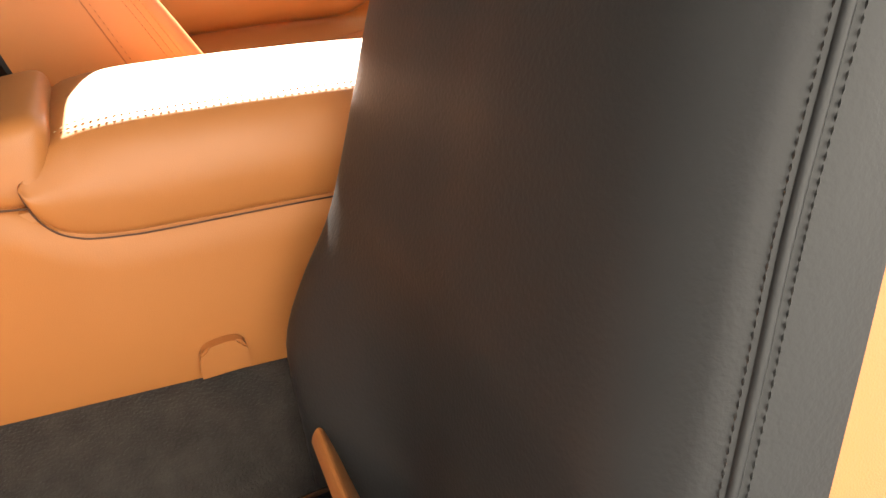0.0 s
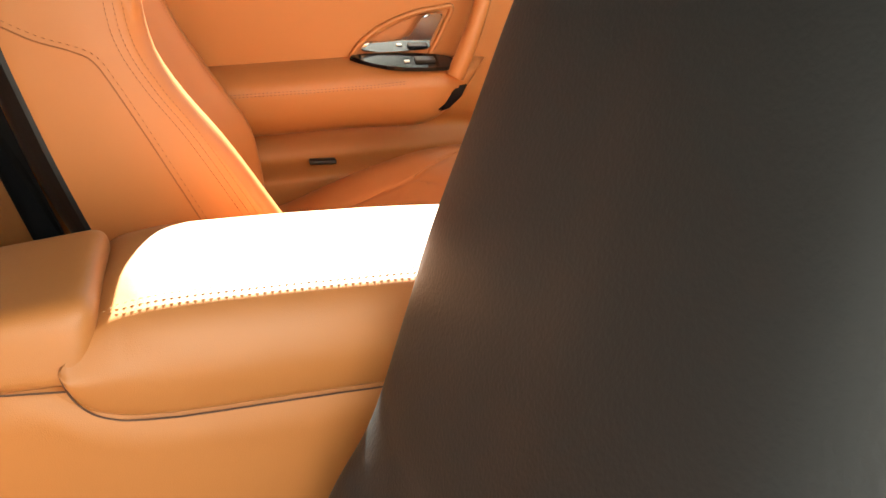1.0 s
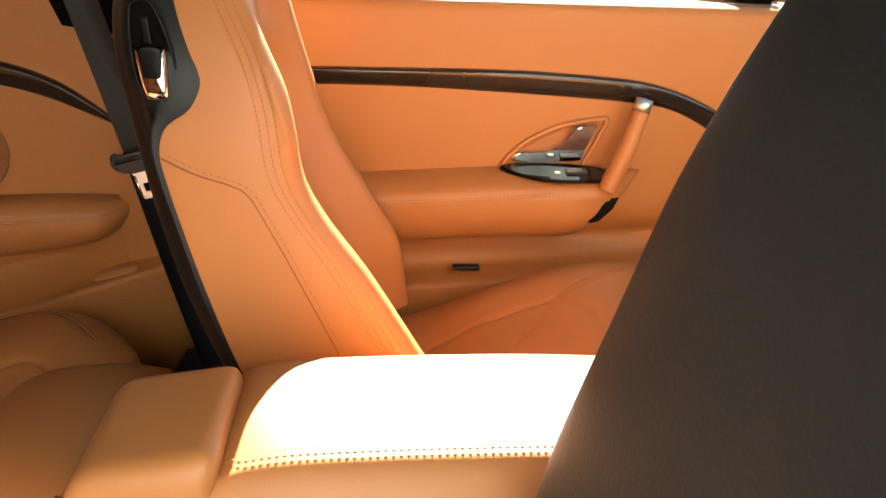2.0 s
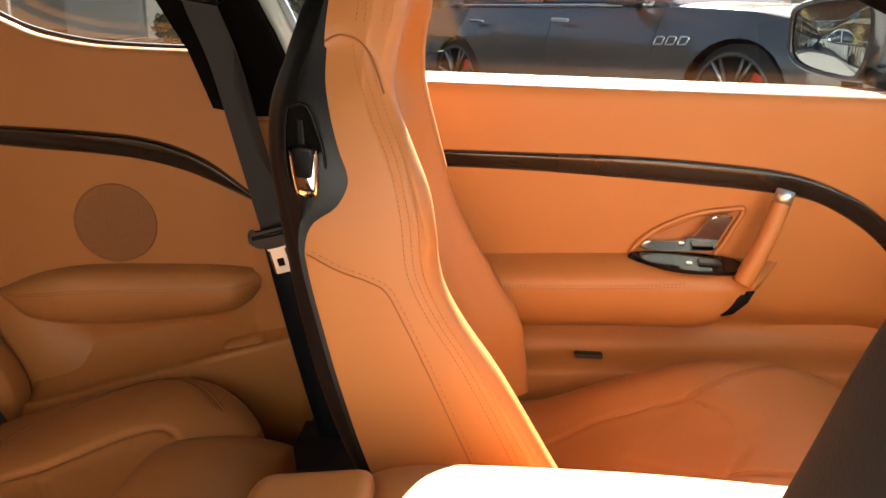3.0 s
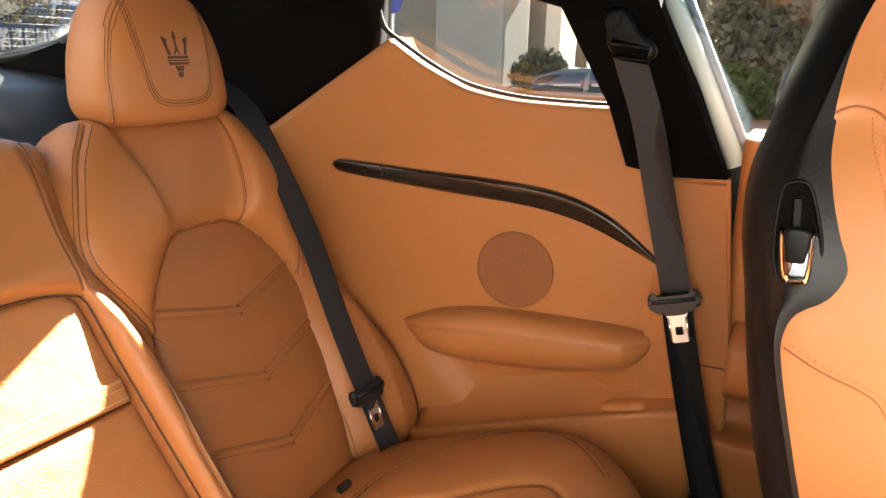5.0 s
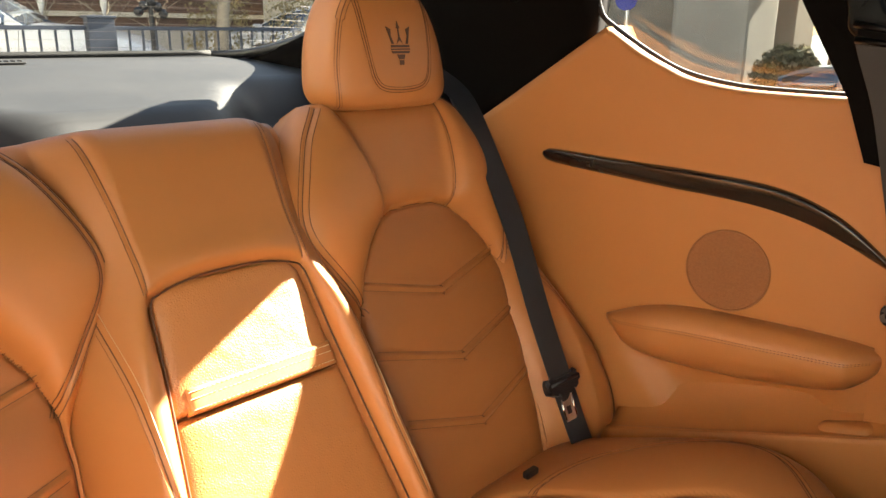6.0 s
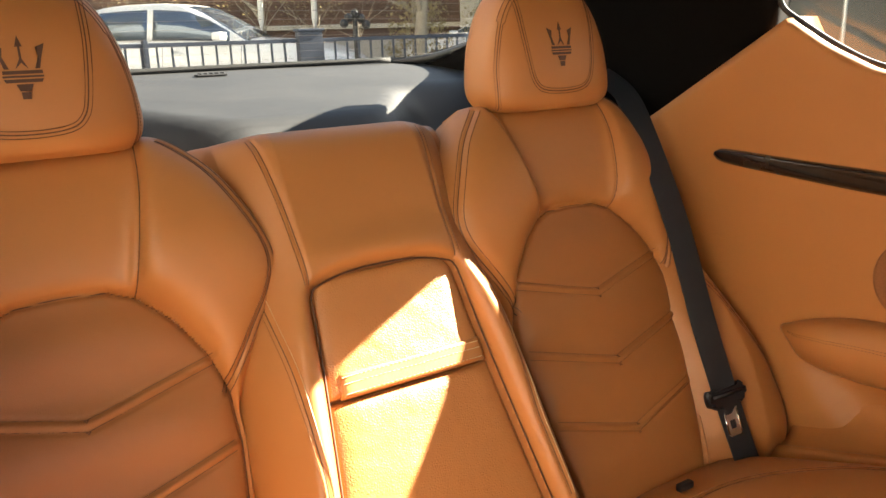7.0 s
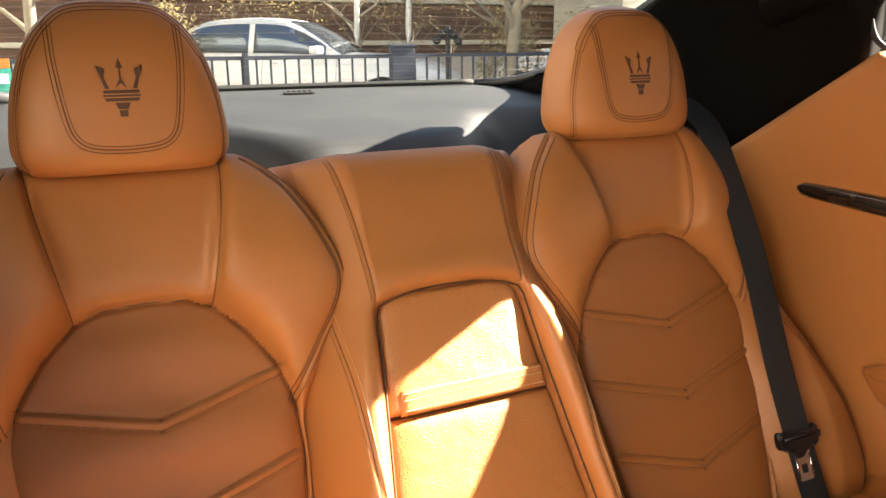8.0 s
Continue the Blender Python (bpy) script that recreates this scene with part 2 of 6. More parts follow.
def tube(points, r, n=8, flat=1.0, up=(0, 0, 1), closed=False):
    """Verts and faces of a tube along places; flat squeezes it along `up`."""
    p = np.array(points, float)
    rr = np.broadcast_to(np.asarray(r, float), (len(p),))
    t = np.gradient(p, axis=0)
    if closed:
        t = np.roll(p, -1, 0) - np.roll(p, 1, 0)
    t /= np.linalg.norm(t, axis=1)[:, None] + 1e-12
    side = np.cross(t, np.array(up, float))
    side /= np.linalg.norm(side, axis=1)[:, None] + 1e-12
    top = np.cross(side, t)
    ang = np.linspace(0, 2 * np.pi, n, endpoint=False)
    v = p[:, None] + (np.cos(ang)[None, :, None] * side[:, None] + flat * np.sin(ang)[None, :, None] * top[:, None]) * rr[:, None, None]
    m = len(p)
    faces = []
    for i in range(m if closed else m - 1):
        for k in range(n):
            j = (i + 1) % m
            faces.append((i * n + k, i * n + (k + 1) % n, j * n + (k + 1) % n, j * n + k))
    if not closed:
        faces += [tuple(range(n)), tuple(range((m - 1) * n, m * n))]
    return v.reshape(-1, 3), faces


def sheet(grid, back=None):
    """Verts and faces of a grid of places; with `back`, an offset, a closed slab."""
    g = np.asarray(grid, float)
    a, b = g.shape[:2]
    idx = np.arange(a * b).reshape(a, b)
    faces = [(idx[i, j], idx[i, j + 1], idx[i + 1, j + 1], idx[i + 1, j]) for i in range(a - 1) for j in range(b - 1)]
    v = g.reshape(-1, 3)
    if back is not None:
        rim = [*idx[0], *idx[1:, -1], *idx[-1, -2::-1], *idx[-2:0:-1, 0]]
        base = len(v)
        v = np.r_[v, v[rim] + np.asarray(back, float)]
        m = len(rim)
        faces += [(rim[k], rim[(k + 1) % m], base + (k + 1) % m, base + k) for k in range(m)]
        faces.append(tuple(range(base, base + m)))
    return v, faces


def line_distance(s, v, poly):
    best = np.full(s.shape, 9.0)
    for (a, b), (c, d) in zip(poly[:-1], poly[1:]):
        ex, ey = c - a, d - b
        t = np.clip(((s - a) * ex + (v - b) * ey) / (ex * ex + ey * ey + 1e-12), 0, 1)
        best = np.minimum(best, np.hypot(s - a - t * ex, v - b - t * ey))
    return best


class Pad:
    """An upholstered pad on a plane: origin, two axes and the way it bulges; between two lines left(v), right(v)."""

    def __init__(self, org, u, w, n, low, high, left, right, height, seams=(), ridges=(), power=6.0, end_power=6.0):
        self.org, self.u, self.w, self.n = (np.array(a, float) for a in (org, u, w, n))
        self.low, self.high, self.left, self.right, self.height = low, high, left, right, height
        self.seams, self.ridges, self.power, self.end_power = seams, ridges, power, end_power

    def lift(self, s, v):
        a, b = self.left(v), self.right(v)
        x = np.clip((2 * s - a - b) / (b - a), -1, 1)
        y = np.clip((2 * v - self.low - self.high) / (self.high - self.low), -1, 1)
        h = self.height(s, v) * np.sqrt(np.maximum(0, 1 - np.abs(x) ** self.power)) * np.sqrt(np.maximum(0, 1 - np.abs(y) ** self.end_power))
        for poly, depth, width in self.seams:
            h = h - depth * np.exp(-((line_distance(s, v, poly) / width) ** 2))
        for poly, depth, width in self.ridges:
            h = h + depth * np.exp(-((line_distance(s, v, poly) / width) ** 2))
        return h

    def at(self, s, v):
        s, v = np.asarray(s, float), np.asarray(v, float)
        return self.org + s[..., None] * self.u + v[..., None] * self.w + self.lift(s, v)[..., None] * self.n

    def grid(self, nu, nv):
        e = np.linspace(-1, 1, nu)
        e = 0.72 * e + 0.28 * np.sin(e * np.pi / 2)
        f = np.linspace(-1, 1, nv)
        f = 0.72 * f + 0.28 * np.sin(f * np.pi / 2)
        v = (self.low + self.high) / 2 + f * (self.high - self.low) / 2
        v = np.repeat(v[:, None], nu, 1)
        a, b = self.left(v), self.right(v)
        s = (a + b) / 2 + e[None] * (b - a) / 2
        return s, v, self.at(s, v)

    def build(self, name, mat, parent, nu=90, nv=110, regions=None, thick=0.03, label=""):
        """One mesh, or one a region; regions(s, v) gives a number for a face, and the names and surfaces follow."""
        s, v, g = self.grid(nu, nv)
        if regions is None:
            verts, faces = sheet(g, -self.n * thick)
            return [link(name, verts, faces, mat, parent, label)]
        pick, kinds = regions
        verts, faces = sheet(g, -self.n * thick)
        sm, vm = ((q[:-1, :-1] + q[1:, 1:]) / 2 for q in (s, v))
        which = np.r_[pick(sm, vm).astype(int).ravel(), np.zeros(len(faces) - sm.size, int)]
        made = []
        for k, (nm, mt) in enumerate(kinds):
            mine = [f for f, w in zip(faces, which) if w == k]
            if not mine:
                continue
            used = sorted({i for f in mine for i in f})
            again = {old: i for i, old in enumerate(used)}
            made.append(link(nm, verts[used], [tuple(again[i] for i in f) for f in mine], mt, parent))
        return made


def stitches(places, normals, mat, parent, step=0.006, length=0.0042, width=0.0011, lift=0.0003, name="stitching"):
    """A row of short raised threads along places."""
    p = even_line(np.c_[places, normals], step)
    verts, faces = [], []
    for a, b in zip(p[:-1], p[1:]):
        mid, n = (a[:3] + b[:3]) / 2, a[3:] / (np.linalg.norm(a[3:]) + 1e-12)
        t = b[:3] - a[:3]
        t /= np.linalg.norm(t) + 1e-12
        side = np.cross(t, n)
        mid = mid + n * lift
        k = len(verts)
        verts += [mid - t * length / 2, mid + side * width / 2, mid + t * length / 2, mid - side * width / 2, mid + n * width * 0.9]
        faces += [(k, k + 1, k + 4), (k + 1, k + 2, k + 4), (k + 2, k + 3, k + 4), (k + 3, k, k + 4), (k, k + 3, k + 2, k + 1)]
    return link(name, verts, faces, mat, parent, smooth=False)


def pad_stitches(pad, poly, mat, parent, offset=0.0, **more):
    """Stitches on a pad along a line of its plane, shifted sideways by offset."""
    q = even_line(smooth_line(poly, 5) if len(poly) > 2 else poly, 0.004)
    t = np.gradient(q, axis=0)
    t /= np.linalg.norm(t, axis=1)[:, None] + 1e-12
    q = q + offset * np.c_[-t[:, 1], t[:, 0]]
    d = 0.001
    p = pad.at(q[:, 0], q[:, 1])
    n = np.cross(pad.at(q[:, 0] + d, q[:, 1]) - p, pad.at(q[:, 0], q[:, 1] + d) - p)
    n /= np.linalg.norm(n, axis=1)[:, None] + 1e-12
    n *= np.sign(n @ pad.n)[:, None]
    return stitches(p, n, mat, parent, **more)


def curve_of(points):
    """A function v -> s through (v, s) points."""
    q = smooth_line(sorted(points), 8)
    return lambda v: np.interp(v, q[:, 0], q[:, 1])


def seam_cord(pad, poly, parent, r=0.0008, sink=0.0, mat=None, curved=True):
    """A thin dark welt lying in a seam of a pad."""
    q = even_line(smooth_line(poly, 4) if curved and len(poly) > 2 else poly, 0.004)
    p = pad.at(q[:, 0], q[:, 1]) - pad.n * sink
    v, f = tube(p, r, 6, up=tuple(pad.n))
    return link("seam", v, f, mat or thread_dark, parent)


def loft(rings, close=True, caps=True):
    """Verts and faces through rings of equally many places."""
    r = np.asarray(rings, float)
    a, b = r.shape[:2]
    idx = np.arange(a * b).reshape(a, b)
    faces = [(idx[i, j], idx[i, (j + 1) % b], idx[i + 1, (j + 1) % b], idx[i + 1, j]) for i in range(a - 1) for j in range(b if close else b - 1)]
    if caps:
        faces += [tuple(idx[0]), tuple(idx[-1][::-1])]
    return r.reshape(-1, 3), faces


# ---- cabin shell: floor, roof, pillars, side panels, parcel shelf ----
rows = []
for x in np.linspace(-0.16, 1.2, 20):
    rows.append([(x, sg * y, z) for sg, y, z in ((1, 0.72, 0.40), (1, 0.3, 0.42), (1, 0.116, 0.50), (-1, 0.0, 0.52), (-1, 0.116, 0.531), (-1, 0.18, 0.512), (-1, 0.30, 0.455), (-1, 0.45, 0.42), (-1, 0.72, 0.41))])
v, f = sheet(rows, (0, 0, -0.05))
tagged(part("underbody", block((3.2, 1.5, 0.05), (-0.2, 0, 0.27)), black_plastic), "black underbody of the car", "floor", kind="structure")
floor = tagged(link("floor", v, f, carpet), "charcoal carpeted car floor with short pile", "floor", kind="structure")

SEAT_O, SEAT_W, SEAT_N = np.array([-0.85, 0, 0.808]), np.array([-0.438, 0, 0.899]), np.array([0.899, 0, 0.438])
MID_O, MID_W, MID_N = np.array([-0.77, 0, 0.794]), np.array([-0.482, 0, 0.876]), np.array([0.876, 0, 0.482])


def side_y(x):
    """Inner face of the cabin's side: it draws in towards the rear."""
    return np.interp(x, [-1.6, -0.9, -0.2, 0.0, 1.2], [0.5, 0.62, 0.70, 0.71, 0.71])


def side_panel(sign):
    """Trimmed quarter panel beside the rear seat, with its top rounded under the small window."""
    top_left, top_right = -1.0, -0.16
    xs = np.r_[np.linspace(top_left, -0.70, 20), np.linspace(-0.69, -0.45, 60), np.linspace(-0.44, top_right, 40)]
    sill_top = curve_of([(-0.72, 1.106), (-0.69, 1.083), (-0.66, 1.063), (-0.627, 1.043), (-0.585, 1.023), (-0.553, 1.010), (-0.50, 1.000), (-0.438, 0.995), (-0.30, 0.993), (-0.22, 0.993), (-0.16, 0.993)])
    rows = []
    for x in xs:
        # the roof lining's edge cuts the panel off obliquely behind the window
        cut = float(np.interp(x, [-1.0, -0.917, -0.69], [0.876, 0.929, 1.083]))
        top = cut if x < -0.69 else float(sill_top(x))
        if x > -0.236:
            top = 0.90
        y = float(side_y(x))
        col = []
        for k in range(46):
            f = k / 45
            z = 0.30 + f * (top - (0.010 if x > -0.69 else 0.0) - 0.30)
            hollow = 0.028 * math.exp(-(((z - 0.50) / 0.075) ** 4)) / (1 + math.exp(-(x + 0.561 - 0.94 * (0.505 - z)) / 0.012)) / (1 + math.exp((x + 0.31) / 0.01))
            col.append((x, sign * (y + hollow), z))
        if x > -0.69:
            for dy, dz in ((0.0007, 0.0035), (0.0026, 0.0068), (0.0060, 0.0093), (0.011, 0.0108), (0.018, 0.0110), (0.028, 0.0030)):
                col.append((x, sign * (y + dy), top - 0.010 + dz))
            col.append((x, sign * (y + 0.07), top - 0.045))
        else:
            for a in range(7):
                col.append((x, sign * (y + 0.004 * (a + 1)), top + 0.0005 * a))
        rows.append(col)
    return sheet(rows, (0, sign * 0.05, 0))


def cabin_side(sign, wall_name):
    root = thing(wall_name, "tan leather quarter panel beside the rear seat", "panel", kind="structure")
    v, f = side_panel(sign)
    link("quarter_trim", v, f, tan_vinyl, root)
    # lower ledge with pocket
    xs = np.linspace(-0.62, -0.15, 24)
    rows = []
    for x in xs:
        z = float(np.interp(x, [-0.62, -0.591, -0.45, -0.306, -0.189, -0.15], [0.425, 0.433, 0.474, 0.516, 0.550, 0.562]))
        y = float(side_y(x))
        rows.append([(x, sign * (y + dy), z + dz) for dy, dz in smooth_line([(0.036, 0.085), (0.022, 0.044), (-0.004, 0.016), (-0.026, 0.002), (-0.038, -0.002), (-0.0435, 0.0005), (-0.047, 0.0015), (-0.0505, -0.001), (-0.0525, -0.010), (-0.055, -0.1)], 3)] + [(x, sign * (y - 0.055), 0.3)])
    v, f = sheet(rows, (0, sign * 0.04, 0))
    link("lower_ledge", v, f, tan_vinyl, root)
    part("pocket_hump", block((0.082, 0.06, 0.045), (-0.262, sign * 0.688, 0.5165), (0, -16, 0), 0.021, 6), tan_vinyl, root, "moulded hump at the end of the pocket", True)
    return root


far_side = cabin_side(1, "wall_left")
near_side = cabin_side(-1, "wall_right")


# roof: black lining, open for the windscreen ahead and the rear window behind
def roof_z(x, y):
    base = np.interp(x, [-2.2, -1.8, -1.45, -1.1, -0.7, -0.3, 0.1, 0.42], [0.93, 1.06, 1.17, 1.245, 1.29, 1.305, 1.295, 1.262])
    return base + 0.015 - 0.055 * (np.abs(y) / 0.62) ** 3.2 * np.interp(x, [-0.42, -0.12], [1.0, 0.45])


ys = np.r_[np.linspace(-0.6, -0.42, 14), np.linspace(-0.40, 0.40, 15), np.linspace(0.42, 0.6, 14)]
roof_end = lambda y: float(np.interp(abs(y), [0.0, 0.44, 0.48, 0.55, 0.6], [-0.90, -0.905, -0.92, -0.99, -1.05]))
rows = [[(roof_end(y) + (0.42 - roof_end(y)) * g, y * np.interp(g, [0, 1], [0.95, 1.0]), float(roof_z(roof_end(y) + (0.42 - roof_end(y)) * g, y))) for y in ys] for g in np.linspace(0, 1, 34)]
v, f = sheet(rows, (0, 0, 0.05))
ceiling = tagged(link("ceiling", v, f, headliner), "black suede roof lining of the coupe", "ceiling", kind="structure")


def c_pillar(sign):
    """Wide black pillar between small window and rear window."""
    rows = []
    for x in np.r_[np.linspace(-1.56, -0.74, 34), np.linspace(-0.73, -0.60, 27)]:
        y = float(side_y(x))
        low = float(np.interp(x, [-1.56, -1.42, -1.0, -0.917, -0.722, -0.708, -0.60], [0.78, 0.80, 0.87, 0.925, 1.058, 1.153, 1.235]))
        high_y = 0.56 * float(np.interp(x, [-1.45, -0.6], [0.93, 0.99]))
        top = min(float(roof_z(x, high_y)) - 0.005, float(np.interp(x, [-1.56, -1.48, -1.38, -1.30, -1.20, -1.10, -1.05, -0.95], [1.018, 1.026, 1.045, 1.070, 1.112, 1.150, 1.175, 1.245])))
        high = max(top, low + 0.01)
        col = []
        for k in range(9):
            g = k / 8
            col.append((x, sign * (y + 0.012 + (high_y - y - 0.012) * g**1.6), low + (high - low) * g))
        rows.append(col)
    v, f = sheet(rows, (0, sign * 0.04, 0.02))
    return tagged(link("c_pillar", v, f, headliner), "black suede-lined rear pillar", "pillar", kind="structure")


def b_pillar(sign):
    root = thing("b_pillar", "black-lined pillar between door and small window", "pillar", kind="structure")
    # above z 1.14 the unseen top is widened rearwards to trim the sun patch
    low = [(-0.236, 0.900), (-0.297, 0.911), (-0.326, 0.995), (-0.400, 1.136), (-0.568, 1.172), (-0.60, 1.25), (-0.30, 1.26), (-0.263, 1.139), (-0.204, 1.023), (-0.155, 0.903)]
    pts = [(x, sign * (float(side_y(x)) - 0.012 - max(0, z - 0.95) * 0.16), z) for x, z in low]
    part("pillar_cover", plate(pts, (0, sign, 0), 0.05, 0.004), headliner, root)
    seal = [(-0.258, 1.155), (-0.196, 1.023), (-0.148, 0.92)]
    line = [(x, sign * (0.725 - max(0, z - 0.95) * 0.16), z) for x, z in seal]
    v, f = tube(line, 0.014, 10, up=(0, sign, 0))
    link("painted_jamb", v, f, seal_pale, root, "pale painted door jamb catching light")
    line = [(x + 0.020, sign * (0.732 - max(0, z - 0.95) * 0.16), z) for x, z in seal]
    v, f = tube(line, 0.0075, 8, up=(0, sign, 0))
    link("jamb_edge", v, f, jamb_blue, root, "pale blue inner edge of the jamb")
    # upholstered lower post
    post = [(-0.245, 0.30), (-0.25, 0.62), (-0.24, 0.898), (-0.150, 0.903), (-0.118, 0.622), (-0.110, 0.30)]
    pts = [(x, sign * 0.702, z) for x, z in post]
    part("lower_post", plate(pts, (0, -sign, 0), 0.018, 0.007, 3), tan_vinyl, root)
    part("joint", block((0.048, 0.004, 0.0018), (-0.138, sign * 0.6835, 0.620)), logo_brown, root)
    return root


for sg in (1, -1):
    c_pillar(sg)
    b_pillar(sg)
    # roof rail above the door and windscreen pillar
    rail = smooth_line([(-0.84, sg * 0.585, 1.145), (-0.77, sg * 0.60, 1.170), (-0.71, sg * 0.607, 1.187), (-0.64, sg * 0.612, 1.210), (-0.56, sg * 0.616, 1.232), (-0.40, sg * 0.62, 1.258), (-0.15, sg * 0.623, 1.285), (0.05, sg * 0.625, 1.302), (0.20, sg * 0.622, 1.288), (0.33, sg * 0.62, 1.245), (0.42, sg * 0.622, 1.200), (0.75, sg * 0.645, 1.065), (1.1, sg * 0.70, 0.955), (1.25, sg * 0.72, 0.90)], 6)
    v, f = tube(rail, 0.027, 10)
    tagged(link("roof_rail", v, f, headliner), "black roof rail and windscreen pillar", "pillar", kind="structure")
    rows = [[tuple(p + (np.array((p[0], sg * 0.56, float(roof_z(p[0], 0.56)) + 0.01)) - p) * g) for g in (0, 0.35, 0.7, 1)] for p in rail if p[0] < 0.42]
    v, f = sheet(rows, (0, sg * 0.015, 0.02))
    tagged(link("side_header", v, f, headliner), "black lining between roof and side rail", "ceiling", kind="structure")

# parcel shelf behind the rear seats
xs, ys = np.linspace(-1.62, -0.955, 40), np.linspace(-0.62, 0.62, 60)
rows = []
for x in xs:
    row = []
    for y in ys:
        side = np.clip((abs(y - 0.03) - 0.10) / 0.22, 0, 1)
        brow = -1.06 - 0.20 * side * side * (3 - 2 * side)
        drop = np.clip((x - brow) / 0.11, 0, 1)
        z = np.interp(x, [-1.62, -1.45, -1.2, -1.05, -0.95], [1.020, 1.007, 0.982, 0.966, 0.955]) - 0.075 * drop ** 1.4 - 0.25 * max(0, abs(y) - 0.5) ** 2
        row.append((x, y * np.interp(x, [-1.62, -0.86], [0.86, 1.0]), z))
    rows.append(row)
v, f = sheet(rows, (0, 0, -0.06))
shelf = thing("parcel_shelf", "charcoal leather-covered parcel shelf behind the rear seats", "shelf", kind="structure")
link("shelf_top", v, f, shelf_leather, shelf)

# body sills, bulkhead, dashboard and rear bulkhead close the cabin
dash = thing("dashboard", "black dashboard under the windscreen", "dashboard")
part("dash_body", block((0.42, 1.40, 0.34), (1.02, 0, 0.72), bevel=0.07, segments=4), black_leather, dash, smooth=True)
tagged(part("wall_front", block((0.05, 1.5, 0.6), (1.26, 0, 0.62)), black_plastic), "black front bulkhead", "wall", kind="structure")
vent = thing("shelf_vent", "small black slotted vent in the parcel shelf", "vent", at=(-1.50, 0.02, 1.012))
part("bezel", block((0.022, 0.060, 0.004), (-1.50, 0.02, 1.0135), bevel=0.0015), black_plastic, vent)
for q in range(5):
    part("slat", block((0.016, 0.003, 0.003), (-1.50, -0.002 + 0.011 * q, 1.0160)), gloss_black, vent)
tagged(part("wall_rear", block((0.05, 1.24, 0.5), (-1.10, 0, 0.62)), black_plastic), "black bulkhead behind the rear seats", "wall", kind="structure")
tagged(part("door_sill", block((1.5, 0.12, 0.16), (0.5, -0.70, 0.46), bevel=0.02), black_plastic), "black door sill", "sill", kind="structure")


# ---- far door ----
def door():
    root = thing("door_1", "tan leather door panel with carbon trim and padded armrest", "door", kind="structure")
    xs = np.linspace(-0.14, 1.12, 80)
    rows = []
    for x in xs:
        col = []
        for z in np.r_[np.linspace(0.30, 0.49, 10), np.linspace(0.495, 0.60, 46), np.linspace(0.61, 0.912, 26)]:
            y = 0.712
            y += 0.028 * math.exp(-(((z - 0.575) / 0.03) ** 2))
            ledge_z = float(np.interp(x, [0.19, 0.68], [0.518, 0.543]))
            y -= 0.055 / (1 + math.exp(min(50, (z - ledge_z) / 0.0025)))
            col.append((x, y, z))
        for y, z in ((0.7123, 0.928), (0.7130, 0.939), (0.7146, 0.947), (0.7176, 0.9535), (0.7225, 0.958), (0.730, 0.9608), (0.742, 0.9625), (0.756, 0.9636), (0.768, 0.9640)):
            col.append((x, y, z))
        rows.append(col)
    v, f = sheet(rows, (0, 0.06, 0))
    link("panel", v, f, tan_vinyl, root)
    part("outer_skin", block((1.32, 0.02, 0.46), (0.49, 0.85, 0.67)), black_plastic, root)
    part("window_seal", block((1.26, 0.012, 0.012), (0.49, 0.775, 0.955), bevel=0.003), rubber, root)
    # carbon trim blade
    top = smooth_line([(-0.12, 0.850), (0.047, 0.857), (0.151, 0.858), (0.323, 0.859), (0.45, 0.855), (0.578, 0.844), (0.667, 0.817), (0.731, 0.780), (0.80, 0.715)], 5)
    bot = smooth_line([(-0.12, 0.825), (0.048, 0.828), (0.151, 0.828), (0.24, 0.826), (0.413, 0.818), (0.541, 0.810), (0.628, 0.797), (0.713, 0.752), (0.78, 0.69)], 5)
    top, bot = even_line(top, 0.01), even_line(bot, 0.01)
    top, bot = (np.stack([np.interp(np.linspace(0, 1, 60), np.linspace(0, 1, len(q)), q[:, k]) for k in (0, 1)], 1) for q in (top, bot))
    rows = []
    for a, b in zip(top, bot):
        rows.append([(a[0] + (b[0] - a[0]) * g, 0.713 - float(np.interp(g, [0, 0.05, 0.14, 0.3, 0.7, 1], [0, 0.0075, 0.0105, 0.0100, 0.0060, 0.0])), a[1] + (b[1] - a[1]) * g) for g in (0, 0.05, 0.09, 0.14, 0.2, 0.3, 0.45, 0.6, 0.8, 1)])
    v, f = sheet(rows, (0, 0.006, 0))
    link("carbon_trim", v, f, carbon, root, "glossy carbon fibre trim blade")
    # armrest
    sec = smooth_line([(0.71, 0.703), (0.68, 0.697), (0.658, 0.687), (0.6485, 0.676), (0.6455, 0.660), (0.649, 0.625), (0.670, 0.597), (0.72, 0.582)], 6)
    rows = []
    for x in np.linspace(-0.12, 0.53, 60):
        g = np.clip((x - 0.43) / 0.10, 0, 1)
        drop = 0.014 * np.clip((0.35 - x) / 0.25, 0, 1)
        shrink = math.sqrt(max(0.0, 1 - g**2.5))
        rows.append([(x + 0.05 * g * (z - 0.59) / 0.1, 0.72 + (y - 0.72) * (0.25 + 0.75 * shrink), 0.70 + (z - 0.70) * (0.35 + 0.65 * shrink) - drop) for y, z in sec])
    v, f = sheet(rows, (0, 0.05, 0))
    arm = link("armrest", v, f, tan_leather, root, "padded tan leather armrest")
    for off in (0, 0.004):
        line = [(x, 0.6470 - off * 0.2, float(np.interp(x, [-0.1, 0.1, 0.3, 0.38, 0.46], [0.656, 0.659, 0.668, 0.673, 0.681])) - off) for x in np.linspace(-0.1, 0.43, 60)]
